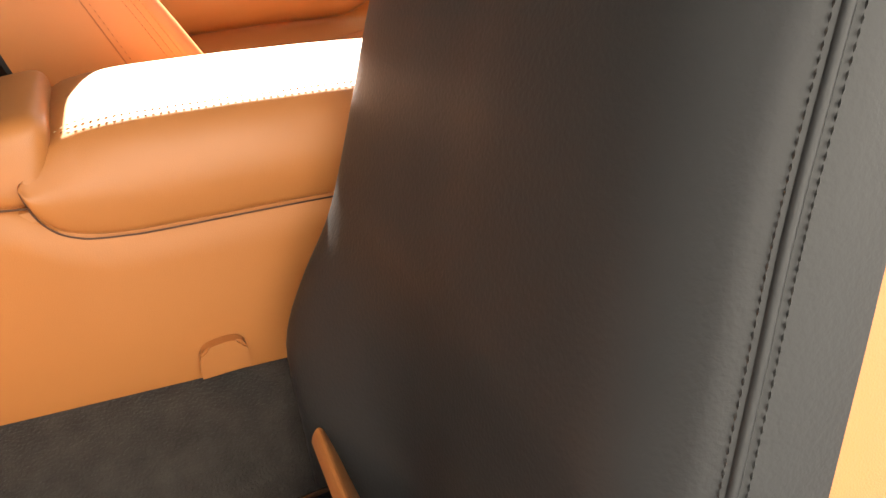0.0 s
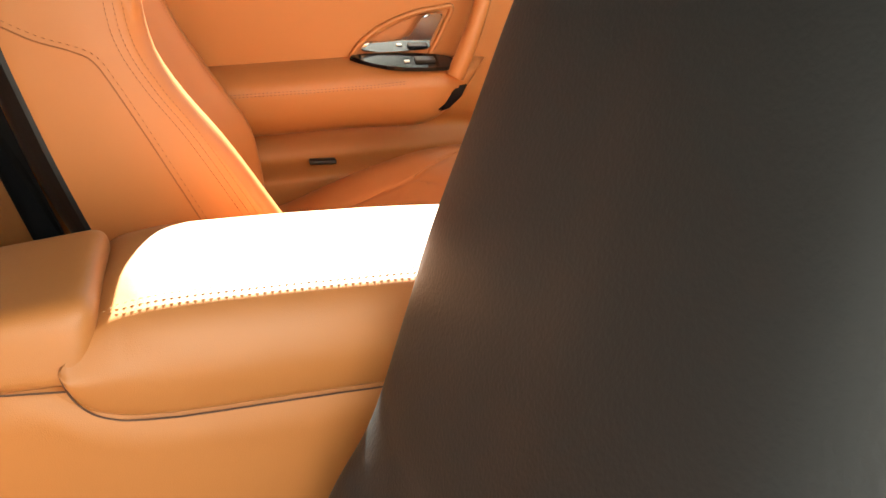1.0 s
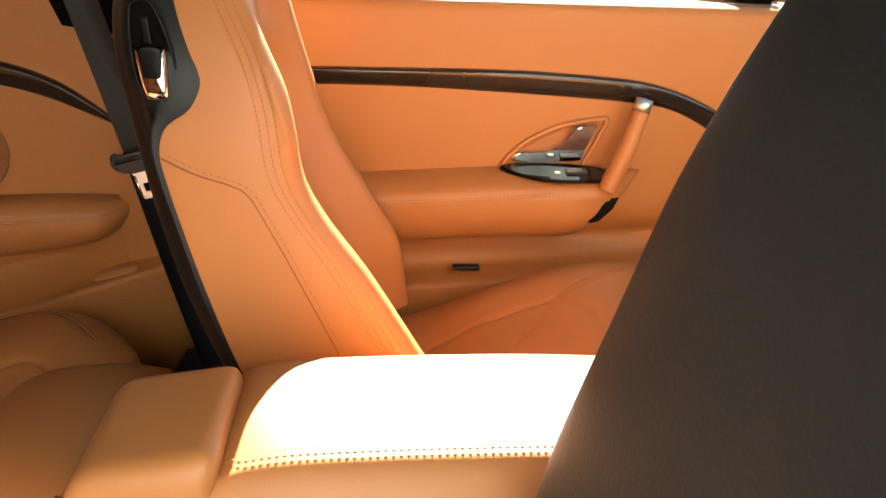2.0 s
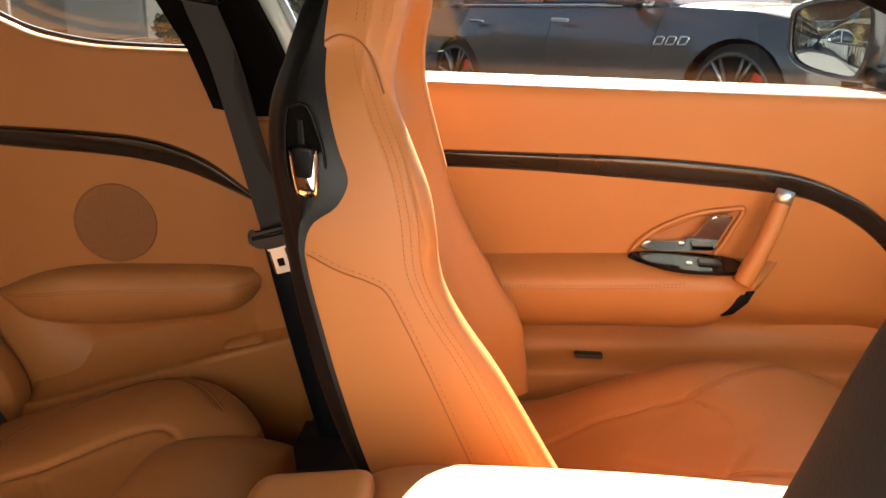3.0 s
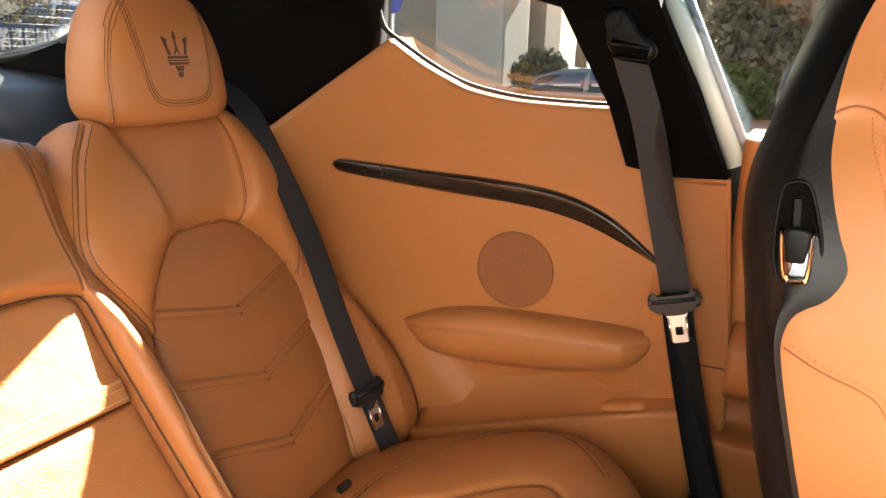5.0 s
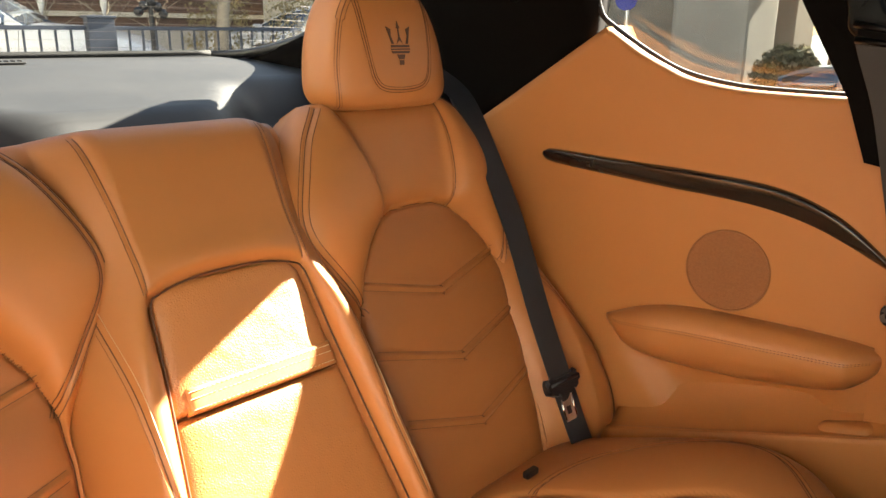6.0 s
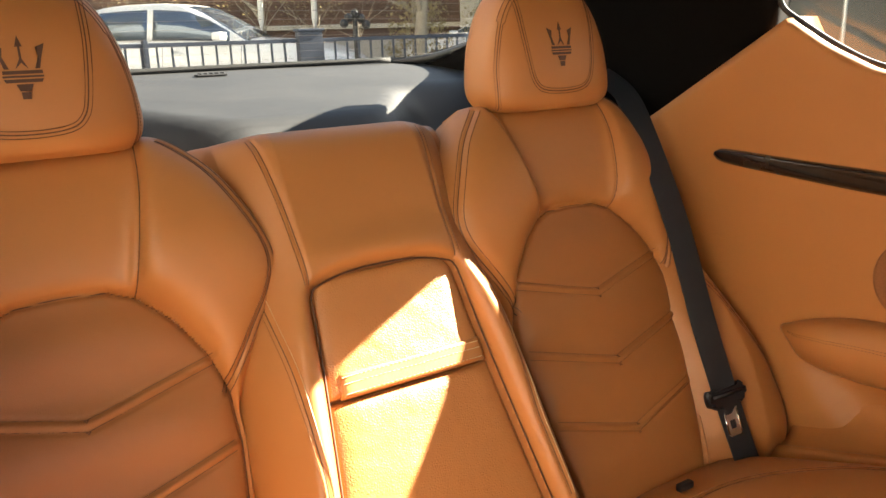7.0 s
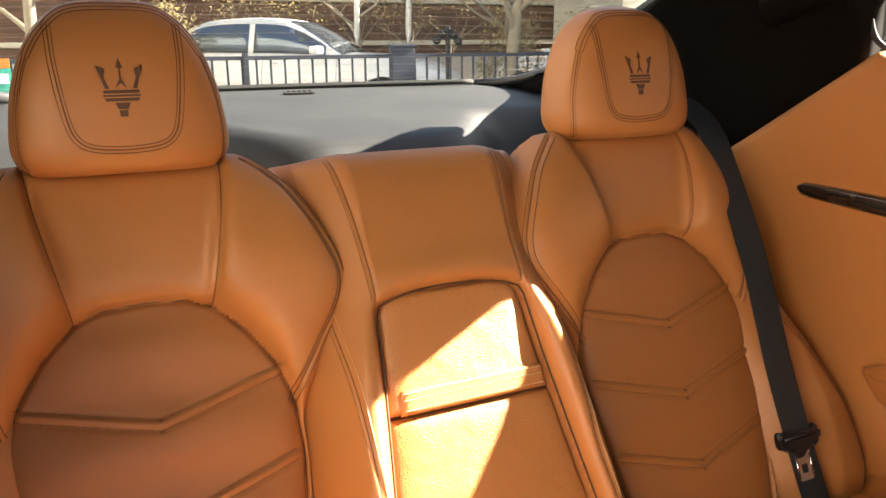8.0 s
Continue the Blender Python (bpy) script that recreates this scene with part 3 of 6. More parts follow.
        stitches(np.array(line), np.tile((0, -0.8, 0.6), (60, 1)), thread_dark, arm, lift=0.0008)
    # switch plate
    pts = smooth_line([(0.350, 0.70), (0.39, 0.664), (0.44, 0.652), (0.512, 0.655), (0.525, 0.668), (0.495, 0.70)], 4, True)
    part("switch_plate", plate([(x, y, 0.7035 - 0.22 * (0.70 - y)) for x, y in pts], (0, 0, 1), 0.006, 0.002), gloss_black, root, "gloss black window switch plate")
    part("window_switch", block((0.034, 0.016, 0.006), (0.468, 0.676, 0.7055), (12, 0, 0), 0.002), black_plastic, root)
    part("indicator", block((0.009, 0.006, 0.003), (0.437, 0.672, 0.7045), (12, 0, 0), bevel=0.001), satin_steel, root)
    # handle recess and lever
    out = smooth_line([(0.352, 0.703), (0.364, 0.722), (0.395, 0.748), (0.444, 0.771), (0.50, 0.783), (0.519, 0.783), (0.508, 0.755), (0.497, 0.73), (0.484, 0.707)], 5)
    v, f = tube([(x, 0.709, z) for x, z in out], 0.0045, 8, up=(0, 1, 0))
    link("recess_rim", v, f, tan_leather, root)
    ins = smooth_line([(0.362, 0.704), (0.374, 0.721), (0.40, 0.742), (0.446, 0.764), (0.504, 0.776), (0.49, 0.73), (0.48, 0.706)], 4, True)
    part("recess_floor", plate([(x, 0.7115, z) for x, z in ins], (0, -1, 0), 0.002), tan_insert, root)
    blade = smooth_line([(0.374, 0.727), (0.40, 0.7295), (0.432, 0.733), (0.448, 0.744), (0.459, 0.764), (0.472, 0.775), (0.494, 0.777), (0.497, 0.772), (0.488, 0.748), (0.479, 0.722), (0.474, 0.7165), (0.376, 0.7125)], 4, True)
    round_rims(part("door_lever", plate([(x, 0.706 - 0.22 * (z - 0.735), z) for x, z in blade], (0, -1, 0), 0.010, 0.0035, 4), chrome, root, "polished chrome door lever"))
    # pull grip with metal cap and black foot
    g = smooth_line([(0.5585, 0.668, 0.806), (0.546, 0.660, 0.766), (0.530, 0.655, 0.722), (0.5145, 0.655, 0.682)], 8)
    v, f = tube(g, np.linspace(0.0135, 0.0155, len(g)), 16, up=(0, 1, 0))
    link("pull_grip", v, f, tan_leather, root, "tan leather pull grip")
    part("grip_cap", rod((0.5582, 0.6678, 0.805), (0.5640, 0.6725, 0.824), 0.0138, 0.0134, 24), satin_steel, root, "brushed metal grip cap", True)
    pts = [(0.538, 0.667), (0.515, 0.666), (0.500, 0.645), (0.478, 0.618), (0.51, 0.628), (0.53, 0.648)]
    part("grip_foot", plate([(x, 0.70, z) for x, z in pts], (0, -1, 0), 0.045, 0.004), gloss_black, root)
    part("latch_pull", block((0.045, 0.016, 0.007), (0.30, 0.690, 0.532), bevel=0.002), black_plastic, root)
    return root


door()

# far window panes
for nm, pts in (("window_1", [(-0.20, 0.757, 0.965), (1.12, 0.757, 0.965), (0.72, 0.69, 1.09), (0.38, 0.635, 1.23), (0.0, 0.63, 1.29), (-0.36, 0.635, 1.265)]),):
    root = thing(nm, "clear side window glass of the door", "window", kind="structure")
    pane = part("pane", plate(pts, (0, 1, 0.3), 0.004), clear_glass, root)
    pane.visible_shadow = False
for sg, nm in ((1, "window_2"), (-1, "window_3")):
    root = thing(nm, "small fixed quarter window with black border", "window", kind="structure")
    pts = [(-0.30, sg * 0.745, 0.985), (-0.72, sg * 0.72, 0.985), (-0.80, sg * 0.655, 1.20), (-0.40, sg * 0.645, 1.26)]
    pane = part("pane", plate(pts, (0, sg, 0.2), 0.004), clear_glass if sg > 0 else near_glass, root)
    pane.visible_shadow = False
    rim = smooth_line([(-0.30, 1.006), (-0.43, 1.008), (-0.50, 1.013), (-0.571, 1.028), (-0.629, 1.056), (-0.68, 1.089), (-0.706, 1.108), (-0.714, 1.125), (-0.716, 1.14)], 5)
    v, f = tube([(x, sg * (0.716 - max(0, z - 1.0) * 0.25 + (x + 0.3) * 0.06), z - 0.011) for x, z in rim], 0.0045, 8, up=(0, 1, 0))
    link("border", v, f, rubber, root)

# rear window with heating wires
wire_brown = material("heating_wire_brown", (0.06, 0.045, 0.035), 0.5, scale=30)
rear = thing("window_4", "sloping rear window with fine heating wires", "window", kind="structure")
def rear_pos(y, g):
    """From the foot of the pane on the shelf (g=0) up to the roof (g=1)."""
    x = -1.60 + 0.72 * g + 0.05 * (y / 0.6) ** 2 * (1 - g)
    z = 1.017 + 0.298 * g - 0.05 * g * g - 0.03 * (y / 0.6) ** 2 * g + 0.018 * g
    return (x, y, z)
rows = [[rear_pos(y, g) for y in np.linspace(-0.62, 0.62, 21)] for g in np.linspace(0, 1, 14)]
v, f = sheet(rows, (-0.002, 0, 0.004))
pane = link("pane", v, f, rear_glass, rear)
pane.visible_shadow = False
for g in np.linspace(0.07, 0.93, 18):
    v, f = tube([np.array(rear_pos(y, g)) + (0.004, 0, -0.002) for y in np.linspace(-0.56, 0.56, 15)], 0.00025, 4)
    link("heating_wire", v, f, wire_brown, rear)
v, f = tube(smooth_line([np.array(rear_pos(y, 0.0)) + (0.012, 0, 0.006) for y in np.linspace(-0.45, 0.45, 9)], 3), 0.006, 8)
link("seal", v, f, rubber, rear)
for sg in (1, -1):
    v, f = tube(smooth_line([(-1.60, sg * 0.40, 1.016), (-1.575, sg * 0.46, 1.017), (-1.50, sg * 0.515, 1.024), (-1.38, sg * 0.535, 1.046), (-1.30, sg * 0.535, 1.071), (-1.20, sg * 0.537, 1.113), (-1.10, sg * 0.54, 1.152), (-1.0, sg * 0.545, 1.20), (-0.93, sg * 0.50, 1.245)], 6), 0.010, 10)
    link("border", v, f, black_plastic, rear)
wind = thing("window_5", "clear windscreen glass", "window", kind="structure")
rows = [[(1.30 - 0.88 * g - 0.12 * (y / 0.65) ** 2, y, 0.90 + 0.36 * g) for y in np.linspace(-0.66, 0.66, 15)] for g in np.linspace(0, 1, 6)]
v, f = sheet(rows, (0.002, 0, 0.004))
pane = link("pane", v, f, screen_glass, wind)
pane.visible_shadow = False


# ---- rear seats ----
def insert_half(v):
    return np.interp(v, [-0.5, -0.45, -0.34, -0.26, -0.2, -0.14, -0.09, -0.046, -0.012, 0.0], [0.112, 0.118, 0.138, 0.150, 0.157, 0.155, 0.138, 0.110, 0.075, 0.045])


def rear_seat(sign):
    """One rear seat; sign -1 stands beside the open door. Its own axis runs from the car's side to the middle."""
    yc = sign * 0.36
    root = thing("rear_seat_unit", "tan leather rear bucket seat with chevron-quilted insert", "seat", "rear seats", at=(-0.6, yc, 0.5))
    u = np.array([0, -sign, 0.0])
    org = SEAT_O + np.array([0, yc, 0]) - SEAT_N * 0.015
    right = curve_of([(-0.5, 0.128), (-0.3, 0.154), (-0.2, 0.164), (-0.15, 0.168), (-0.084, 0.207), (-0.033, 0.240), (0.0, 0.249), (0.038, 0.240), (0.107, 0.207), (0.15, 0.172), (0.172, 0.148), (0.18, 0.135)])
    left = curve_of([(-0.5, -0.128), (-0.3, -0.154), (-0.2, -0.164), (-0.14, -0.172), (-0.1, -0.182), (-0.05, -0.188), (0.04, -0.183), (0.119, -0.168), (0.15, -0.157), (0.172, -0.146), (0.18, -0.135)])

    vs = np.linspace(-0.46, -0.012, 30)
    edge_r = [(float(insert_half(q)), q) for q in vs]
    edge = edge_r + [(0.045, 0.0), (0.0, 0.003), (-0.045, 0.0)] + [(-a, b) for a, b in reversed(edge_r)]

    def height(s, v):
        a = np.abs(s)
        far = line_distance(s, v, edge)
        inside = (a < insert_half(v)) & (v < 0.003)
        panel = 1 / (1 + np.exp((a - np.interp(v, [0, 0.16], [0.078, 0.108])) / 0.005)) / (1 + np.exp(-(v + 0.012) / 0.006))
        swell = 0.026 * np.exp(-(((v - 0.04) / 0.11) ** 2)) + 0.020
        rise = 1 - np.exp(-far / 0.013)
        pads = 0.007 * np.sin(np.clip((-v) / 0.105, 0, 4) * np.pi) ** 2 * (1 - np.exp(-far / 0.02))
        return 0.030 + np.where(inside, pads, rise * ((1 - panel) * (swell + 0.006) + panel * 0.018))

    up_r = [(0.075, -0.010), (0.088, 0.05), (0.1, 0.11), (0.108, 0.175)]
    up_l = [(-a, b) for a, b in up_r]
    rim_r = [(float(right(q)) - 0.024, q) for q in np.linspace(-0.14, 0.165, 24)]
    rim_l = [(float(left(q)) + 0.022, q) for q in np.linspace(-0.12, 0.165, 24)]
    seams = [(edge, 0.006, 0.0028), (up_r, 0.006, 0.003), (up_l, 0.006, 0.003), (rim_r, 0.004, 0.003), (rim_l, 0.004, 0.003)]
    ridges = []
    chevrons = []
    for v0, v1, half in ((-0.135, -0.098, 0.142), (-0.240, -0.200, 0.146), (-0.343, -0.306, 0.132)):
        for d in (0.006, -0.006):
            line = [(-half, v1 + d), (-0.006, v0 + d), (0.006, v0 + d), (half, v1 + d)]
            seams.append((line, 0.003, 0.0028))
            chevrons.append(line)
        ridges.append(([(-half, v1), (0, v0), (half, v1)], 0.003, 0.006))
    pad = Pad(org, u, SEAT_W, SEAT_N, -0.47, 0.182, left, right, height, seams, ridges, 9, 14)

    def pick(s, v):
        a = np.abs(s)
        inside = (a < insert_half(v)) & (v < 0.0)
        upper = (v >= 0.0) & (a < np.interp(v, [0, 0.16], [0.076, 0.107]))
        return np.where(inside, 1, np.where(upper, 2, np.where(s > 0, 3, 0)))

    pad.build("backrest", tan_leather, root, 210, 260, (pick, [("outer_wing", tan_leather), ("quilted_insert", tan_insert), ("shoulder_panel", tan_leather), ("inner_wing", tan_leather)]), 0.05)
    for line in (edge, up_r, up_l, rim_r, rim_l):
        seam_cord(pad, line, root, 0.0013 if line is edge else 0.0009, curved=line is not edge)
    for line in chevrons:
        pad_stitches(pad, line, thread_dark, root, 0.0, step=0.0045, length=0.0034, lift=0.0004, width=0.0008)
    for rim, k in ((rim_r, 1), (rim_l, -1)):
        for off in (0.0055, -0.0055):
            pad_stitches(pad, rim, thread_dark, root, off, step=0.0042, length=0.0036, width=0.0012)
    # big side bolster against the car's side
    bl = curve_of([(-0.5, 0.125), (-0.1, 0.125), (0.1, 0.15)])
    br = curve_of([(-0.5, 0.305), (-0.45, 0.312), (-0.38, 0.312), (-0.28, 0.292), (-0.166, 0.25), (-0.07, 0.205), (0.02, 0.19), (0.12, 0.188)])
    b_line = [(float(br(q)) - 0.04, q) for q in np.linspace(-0.46, 0.0, 20)]
    bolster = Pad(SEAT_O + np.array([0, yc, 0]) - SEAT_N * 0.03, -u, SEAT_W, SEAT_N, -0.478, 0.11, bl, br,
                  lambda s, v: 0.028 + (0.03 + 0.04 * np.clip((s - 0.14) / 0.08, 0, 1)) * np.clip(-v / 0.3, 0, 1) ** 0.8, [(b_line, 0.002, 0.0025)], (), 3.5, 8)
    bolster.build("side_bolster", tan_leather, root, 50, 90, thick=0.06)
    for off in (0.003, -0.003):
        pad_stitches(bolster, b_line, thread_dark, root, off, step=0.005)

    # cushion: rises to the front, rolls over its edge, with a hollow insert
    cush_u, cush_w = np.array([0, -sign, 0.0]), np.array([0.966, 0, 0.258])
    cn = np.array([-0.258, 0, 0.966])
    corg = np.array([-0.62, yc, 0.405])

    def crown(s, v):
        side = 1 / (1 + np.exp((s - np.interp(v, [-0.02, 0.075, 0.185, 0.23, 0.314, 0.385], [0.10, 0.045, 0.025, 0.008, -0.042, -0.05])) / 0.02)) + 1 / (1 + np.exp(-(s - 0.14) / 0.015))
        fall = np.clip((v - 0.36) / 0.1, 0, 1) ** 2 * 0.03
        return 0.035 + 0.026 * side * np.clip(1 - (v - 0.3) / 0.2, 0, 1) ** 0.5 + 0.012 * np.sin(np.clip(v / 0.45, 0, 1) * np.pi) - fall

    cl = curve_of([(-0.1, -0.21), (0.1, -0.215), (0.2, -0.235), (0.29, -0.24), (0.35, -0.218), (0.40, -0.175), (0.44, -0.12), (0.47, -0.06)])
    cr = curve_of([(-0.1, 0.20), (0.2, 0.20), (0.42, 0.18), (0.5, 0.14)])
    in_edge = smooth_line([(0.10, -0.02), (0.045, 0.075), (0.025, 0.185), (0.008, 0.23), (-0.042, 0.314), (-0.04, 0.36), (0.02, 0.385), (0.09, 0.37), (0.13, 0.30), (0.135, 0.15), (0.13, -0.02)], 5)
    cush_seams = [(in_edge, 0.006, 0.004)]
    for v0, v1 in ((0.12, 0.155), (0.22, 0.255)):
        for d in (0.006, -0.006):
            cush_seams.append(([(0.04, v0 + d), (0.08, v1 + d), (0.12, v0 + d)], 0.002, 0.003))
    top_line = smooth_line([(0.045, 0.075), (-0.052, 0.109), (-0.119, 0.165), (-0.166, 0.226), (-0.187, 0.285), (-0.168, 0.34), (-0.10, 0.405)], 5)
    cush_seams.append((top_line, 0.002, 0.003))
    cushion = Pad(corg - cn * 0.02, cush_u, cush_w, cn, -0.06, 0.455, cl, cr, crown, cush_seams, (), 5, 4)
    cushion.build("cushion", tan_leather, root, 130, 130, None, 0.16)
    seam_cord(cushion, top_line, root, 0.0009, curved=False)
    for off in (0.005, -0.005):
        pad_stitches(cushion, top_line, thread_dark, root, off, step=0.0045, width=0.0009)
    # raised pad under the thighs, rounded, set into the front of the cushion
    thigh = Pad(np.array([-0.315, sign * 0.275, 0.478]), cush_u, np.array([0.995, 0, 0.10]), np.array([-0.10, 0, 0.995]), 0.0, 0.19, lambda v: -0.152 + 0 * v, lambda v: 0.14 + 0 * v,
                lambda s, v: 0.052 - 0.9 * (v - 0.09) ** 2 - 0.25 * s * s, [([(-0.125, 0.05), (-0.128, 0.12), (-0.11, 0.165)], 0.0015, 0.003)], (), 3.2, 3.2)
    thigh.build("thigh_pad", tan_leather, root, 50, 50, thick=0.10)
    # head restraint
    hy = sign * 0.357
    table = smooth_line([(0.962, 0.100, 0.045), (0.972, 0.112, 0.056), (0.99, 0.118, 0.062), (1.02, 0.116, 0.063), (1.06, 0.109, 0.060), (1.10, 0.094, 0.054), (1.128, 0.075, 0.045), (1.147, 0.048, 0.030), (1.154, 0.016, 0.010)], 6)
    ang = np.linspace(0, 2 * np.pi, 72, endpoint=False)
    pw = 2 / 3.4

    def shape(z, w, d):
        c, q = np.cos(ang), np.sin(ang)
        tip = -0.913 - (z - 0.97) * 0.10
        return np.stack([tip + d * np.sign(c) * np.abs(c) ** pw, hy + w * np.sign(q) * np.abs(q) ** pw, np.full(72, z)], 1)

    rings = [shape(*row) for row in table]
    v, f = loft(rings)
    head = link("head_restraint", v, f, tan_leather, root)

    def face_x(y, z):
        w, d = np.interp(z, table[:, 0], table[:, 1]), np.interp(z, table[:, 0], table[:, 2])
        r = np.clip(np.abs(y - hy) / w, 0, 0.999)
        return -0.913 - (z - 0.97) * 0.10 + d * (1 - r**3.4) ** (1 / 3.4)

    def lie(line, out):
        q = np.array([(float(face_x(hy + p, z)), hy + p, z) for p, z in line])
        nn = np.array([(0.6 + 0.4 * (1 - min(1, abs(p) / 0.1)), p * 7, max(0.0, (z - 1.05) * 6)) for p, z in line])
        return q + nn / np.linalg.norm(nn, axis=1)[:, None] * out, nn

    half = [(0.066, 1.126), (0.065, 1.08), (0.058, 1.025), (0.050, 1.003), (0.034, 0.993), (0.0, 0.990)]
    arch = [(0.101, 0.966), (0.107, 0.985), (0.107, 1.02), (0.100, 1.06), (0.087, 1.097), (0.068, 1.124), (0.044, 1.1405), (0.0, 1.1435)]
    for spine in (half, arch):
        whole = even_line(smooth_line(spine + [(-p, z) for p, z in spine[-2::-1]], 10), 0.002)
        t = np.gradient(whole, axis=0)
        t /= np.linalg.norm(t, axis=1)[:, None]
        v, f = tube(lie(whole, -0.0002)[0], 0.0008, 6)
        link("seam", v, f, thread_dark, head)
        for off in (-0.0038, 0.0038):
            on, nn = lie(whole + off * np.c_[-t[:, 1], t[:, 0]] * np.where(np.abs(whole[:, :1]) > 0.09, 0.6, 1.0), 0.0002)
            stitches(on, nn, thread_dark, head, step=0.0042, length=0.0032, width=0.0010, lift=0.0002)
    # plain embossed emblem: three upright strokes over bars
    strokes = [((0, 1.089), (-0.0035, 1.078), (-0.001, 1.078), (-0.0012, 1.066), (-0.006, 1.056), (0.0, 1.062), (0.006, 1.056), (0.0012, 1.066), (0.001, 1.078), (0.0035, 1.078))]
    for sd in (-1, 1):
        strokes.append(((sd * 0.024, 1.081), (sd * 0.015, 1.077), (sd * 0.0165, 1.068), (sd * 0.012, 1.056), (sd * 0.0165, 1.056), (sd * 0.0195, 1.067)))
    strokes += [((-0.0185, 1.0545), (0.0185, 1.0545), (0.0185, 1.051), (-0.0185, 1.051)), ((-0.019, 1.0495), (0.019, 1.0495), (0.019, 1.0475), (-0.019, 1.0475)),
                ((-0.0185, 1.046), (0.0185, 1.046), (0.0165, 1.0425), (-0.0165, 1.0425)), ((-0.008, 1.041), (0.008, 1.041), (0.005, 1.034), (-0.005, 1.034)), ((-0.0045, 1.033), (0.0045, 1.033), (0.004, 1.026), (-0.004, 1.026))]
    for sh in strokes:
        pts = [(float(face_x(hy + a, z)) + 0.0002, hy + a, z) for a, z in sh]
        part("emblem_stroke", plate(pts, (1, 0, 0), 0.0009), logo_brown, head)
    # clip tab at the cushion's root
    part("isofix_tab", block((0.010, 0.026, 0.010), (-0.575, yc - sign * 0.02, 0.470), (0, 0, 0), 0.002), black_plastic, root, "small black fabric tab")
    return root


for sg in (1, -1):
    rear_seat(sg)


def centre_back():
    """Padded middle between the rear seats, with a recessed fold-down lid."""
    root = thing("centre_seat_unit", "tan leather middle backrest with recessed lid", "backrest", at=(-0.75, 0, 0.6))
    right = curve_of([(-0.4, 0.205), (-0.2, 0.203), (0.0, 0.19), (0.12, 0.185), (0.215, 0.185)])
    edge = lambda v: np.interp(v, [-0.4, -0.286, -0.2, -0.1, 0.0], [0.150, 0.135, 0.124, 0.112, 0.103])

    def height(s, v):
        a = np.abs(s)
        arch = 0.016 - 0.016 * np.clip(a / 0.1, 0, 1.2) ** 2.6
        hollow = 1 / (1 + np.exp((a - edge(v)) / 0.0035)) / (1 + np.exp((v - arch) / 0.0035))
        ridge = 0.014 * np.exp(-(((a - edge(v) - 0.022) / 0.02) ** 2)) * np.clip((0.03 - v) / 0.1, 0, 1)
        lip = 0.010 * np.exp(-(((v - 0.03) / 0.03) ** 2)) * np.exp(-((a / 0.11) ** 4))
        k = np.clip((v + 0.11) / 0.17, 0, 1)
        k = k * k * (3 - 2 * k)
        outer = (edge(v) + 0.03) * (1 - k) + 0.098 * k
        return 0.10 + ridge + lip - 0.030 * hollow - 0.045 * np.clip((a - outer) / 0.06, 0, 1) ** 1.3

    line = [(0.118, 0.20), (0.106, 0.10), (0.103, 0.045), (0.103, 0.004)]
    lower = [(float(edge(q)) + 0.020 + 0.028 * float(np.clip((q + 0.22) / 0.2, 0, 1.25)), q) for q in np.linspace(0.03, -0.33, 22)]
    seams = []
    for sd in (1, -1):
        seams += [([(sd * a, b) for a, b in line], 0.0025, 0.003), ([(sd * a, b) for a, b in lower], 0.002, 0.003)]
    pad = Pad(MID_O - MID_N * 0.10, (0, 1, 0), MID_W, MID_N, -0.40, 0.222, lambda v: -right(v), right, height, seams, (), 12, 16)

    def pick(s, v):
        a = np.abs(s)
        arch = 0.016 - 0.016 * np.clip(a / 0.1, 0, 1.2) ** 2.6
        return np.where((a < edge(v)) & (v < arch), 1, np.where((a < 0.106) & (v >= 0), 2, 0))

    pad.build("frame", tan_leather, root, 230, 230, (pick, [("frame", tan_leather), ("lid_bed", tan_insert), ("upper_panel", tan_leather)]), 0.02)
    for sd in (1, -1):
        seam_cord(pad, [(sd * a, b) for a, b in line], root, 0.0008)
        seam_cord(pad, [(sd * a, b) for a, b in lower], root, 0.0007, curved=False)
        pad_stitches(pad, [(sd * a, b) for a, b in line], thread_dark, root, sd * 0.006, step=0.005, width=0.0009)
        for off in (0.005, -0.004):
            pad_stitches(pad, [(sd * a, b) for a, b in lower], thread_pale if off > 0 else thread_soft, root, off, step=0.005, width=0.0008)
    # dark recess round the lid
    ring = [(a, 0.016 - 0.016 * min(1.2, abs(a) / 0.1) ** 2.6 - 0.002) for a in np.linspace(-0.098, 0.098, 30)]
    ring = [(-float(edge(q)) + 0.001, q) for q in np.linspace(-0.33, -0.012, 24)] + ring + [(float(edge(q)) - 0.001, q) for q in np.linspace(-0.012, -0.33, 24)]
    ring = even_line(ring, 0.004)
    p = MID_O + np.outer(ring[:, 0], (0, 1, 0)) + np.outer(ring[:, 1], MID_W) - MID_N * 0.006
    v, f = tube(p, 0.0012, 8, up=tuple(MID_N))
    link("lid_gap", v, f, logo_brown, root)
    # the lid, in two lengths, with a stitched strap between
    def lid_piece(name, low, high, lift, mat=lid_leather):
        half = lambda v: edge(np.minimum(v, 0)) - 0.004 - 0.03 * np.clip((v + 0.012) / 0.03, 0, 1) ** 2
        p = Pad(MID_O - MID_N * 0.021, (0, 1, 0), MID_W, MID_N, low, high, lambda v: -half(v), half, lambda s, v: lift + 0.002 * np.cos(s * 14), (), (), 10, 20)
        p.build(name, mat, root, 60, 60, thick=0.004)
        return p
    lid_piece("lower_lid", -0.40, -0.138, 0.010)
    lid_piece("upper_lid", -0.134, 0.013, 0.013)
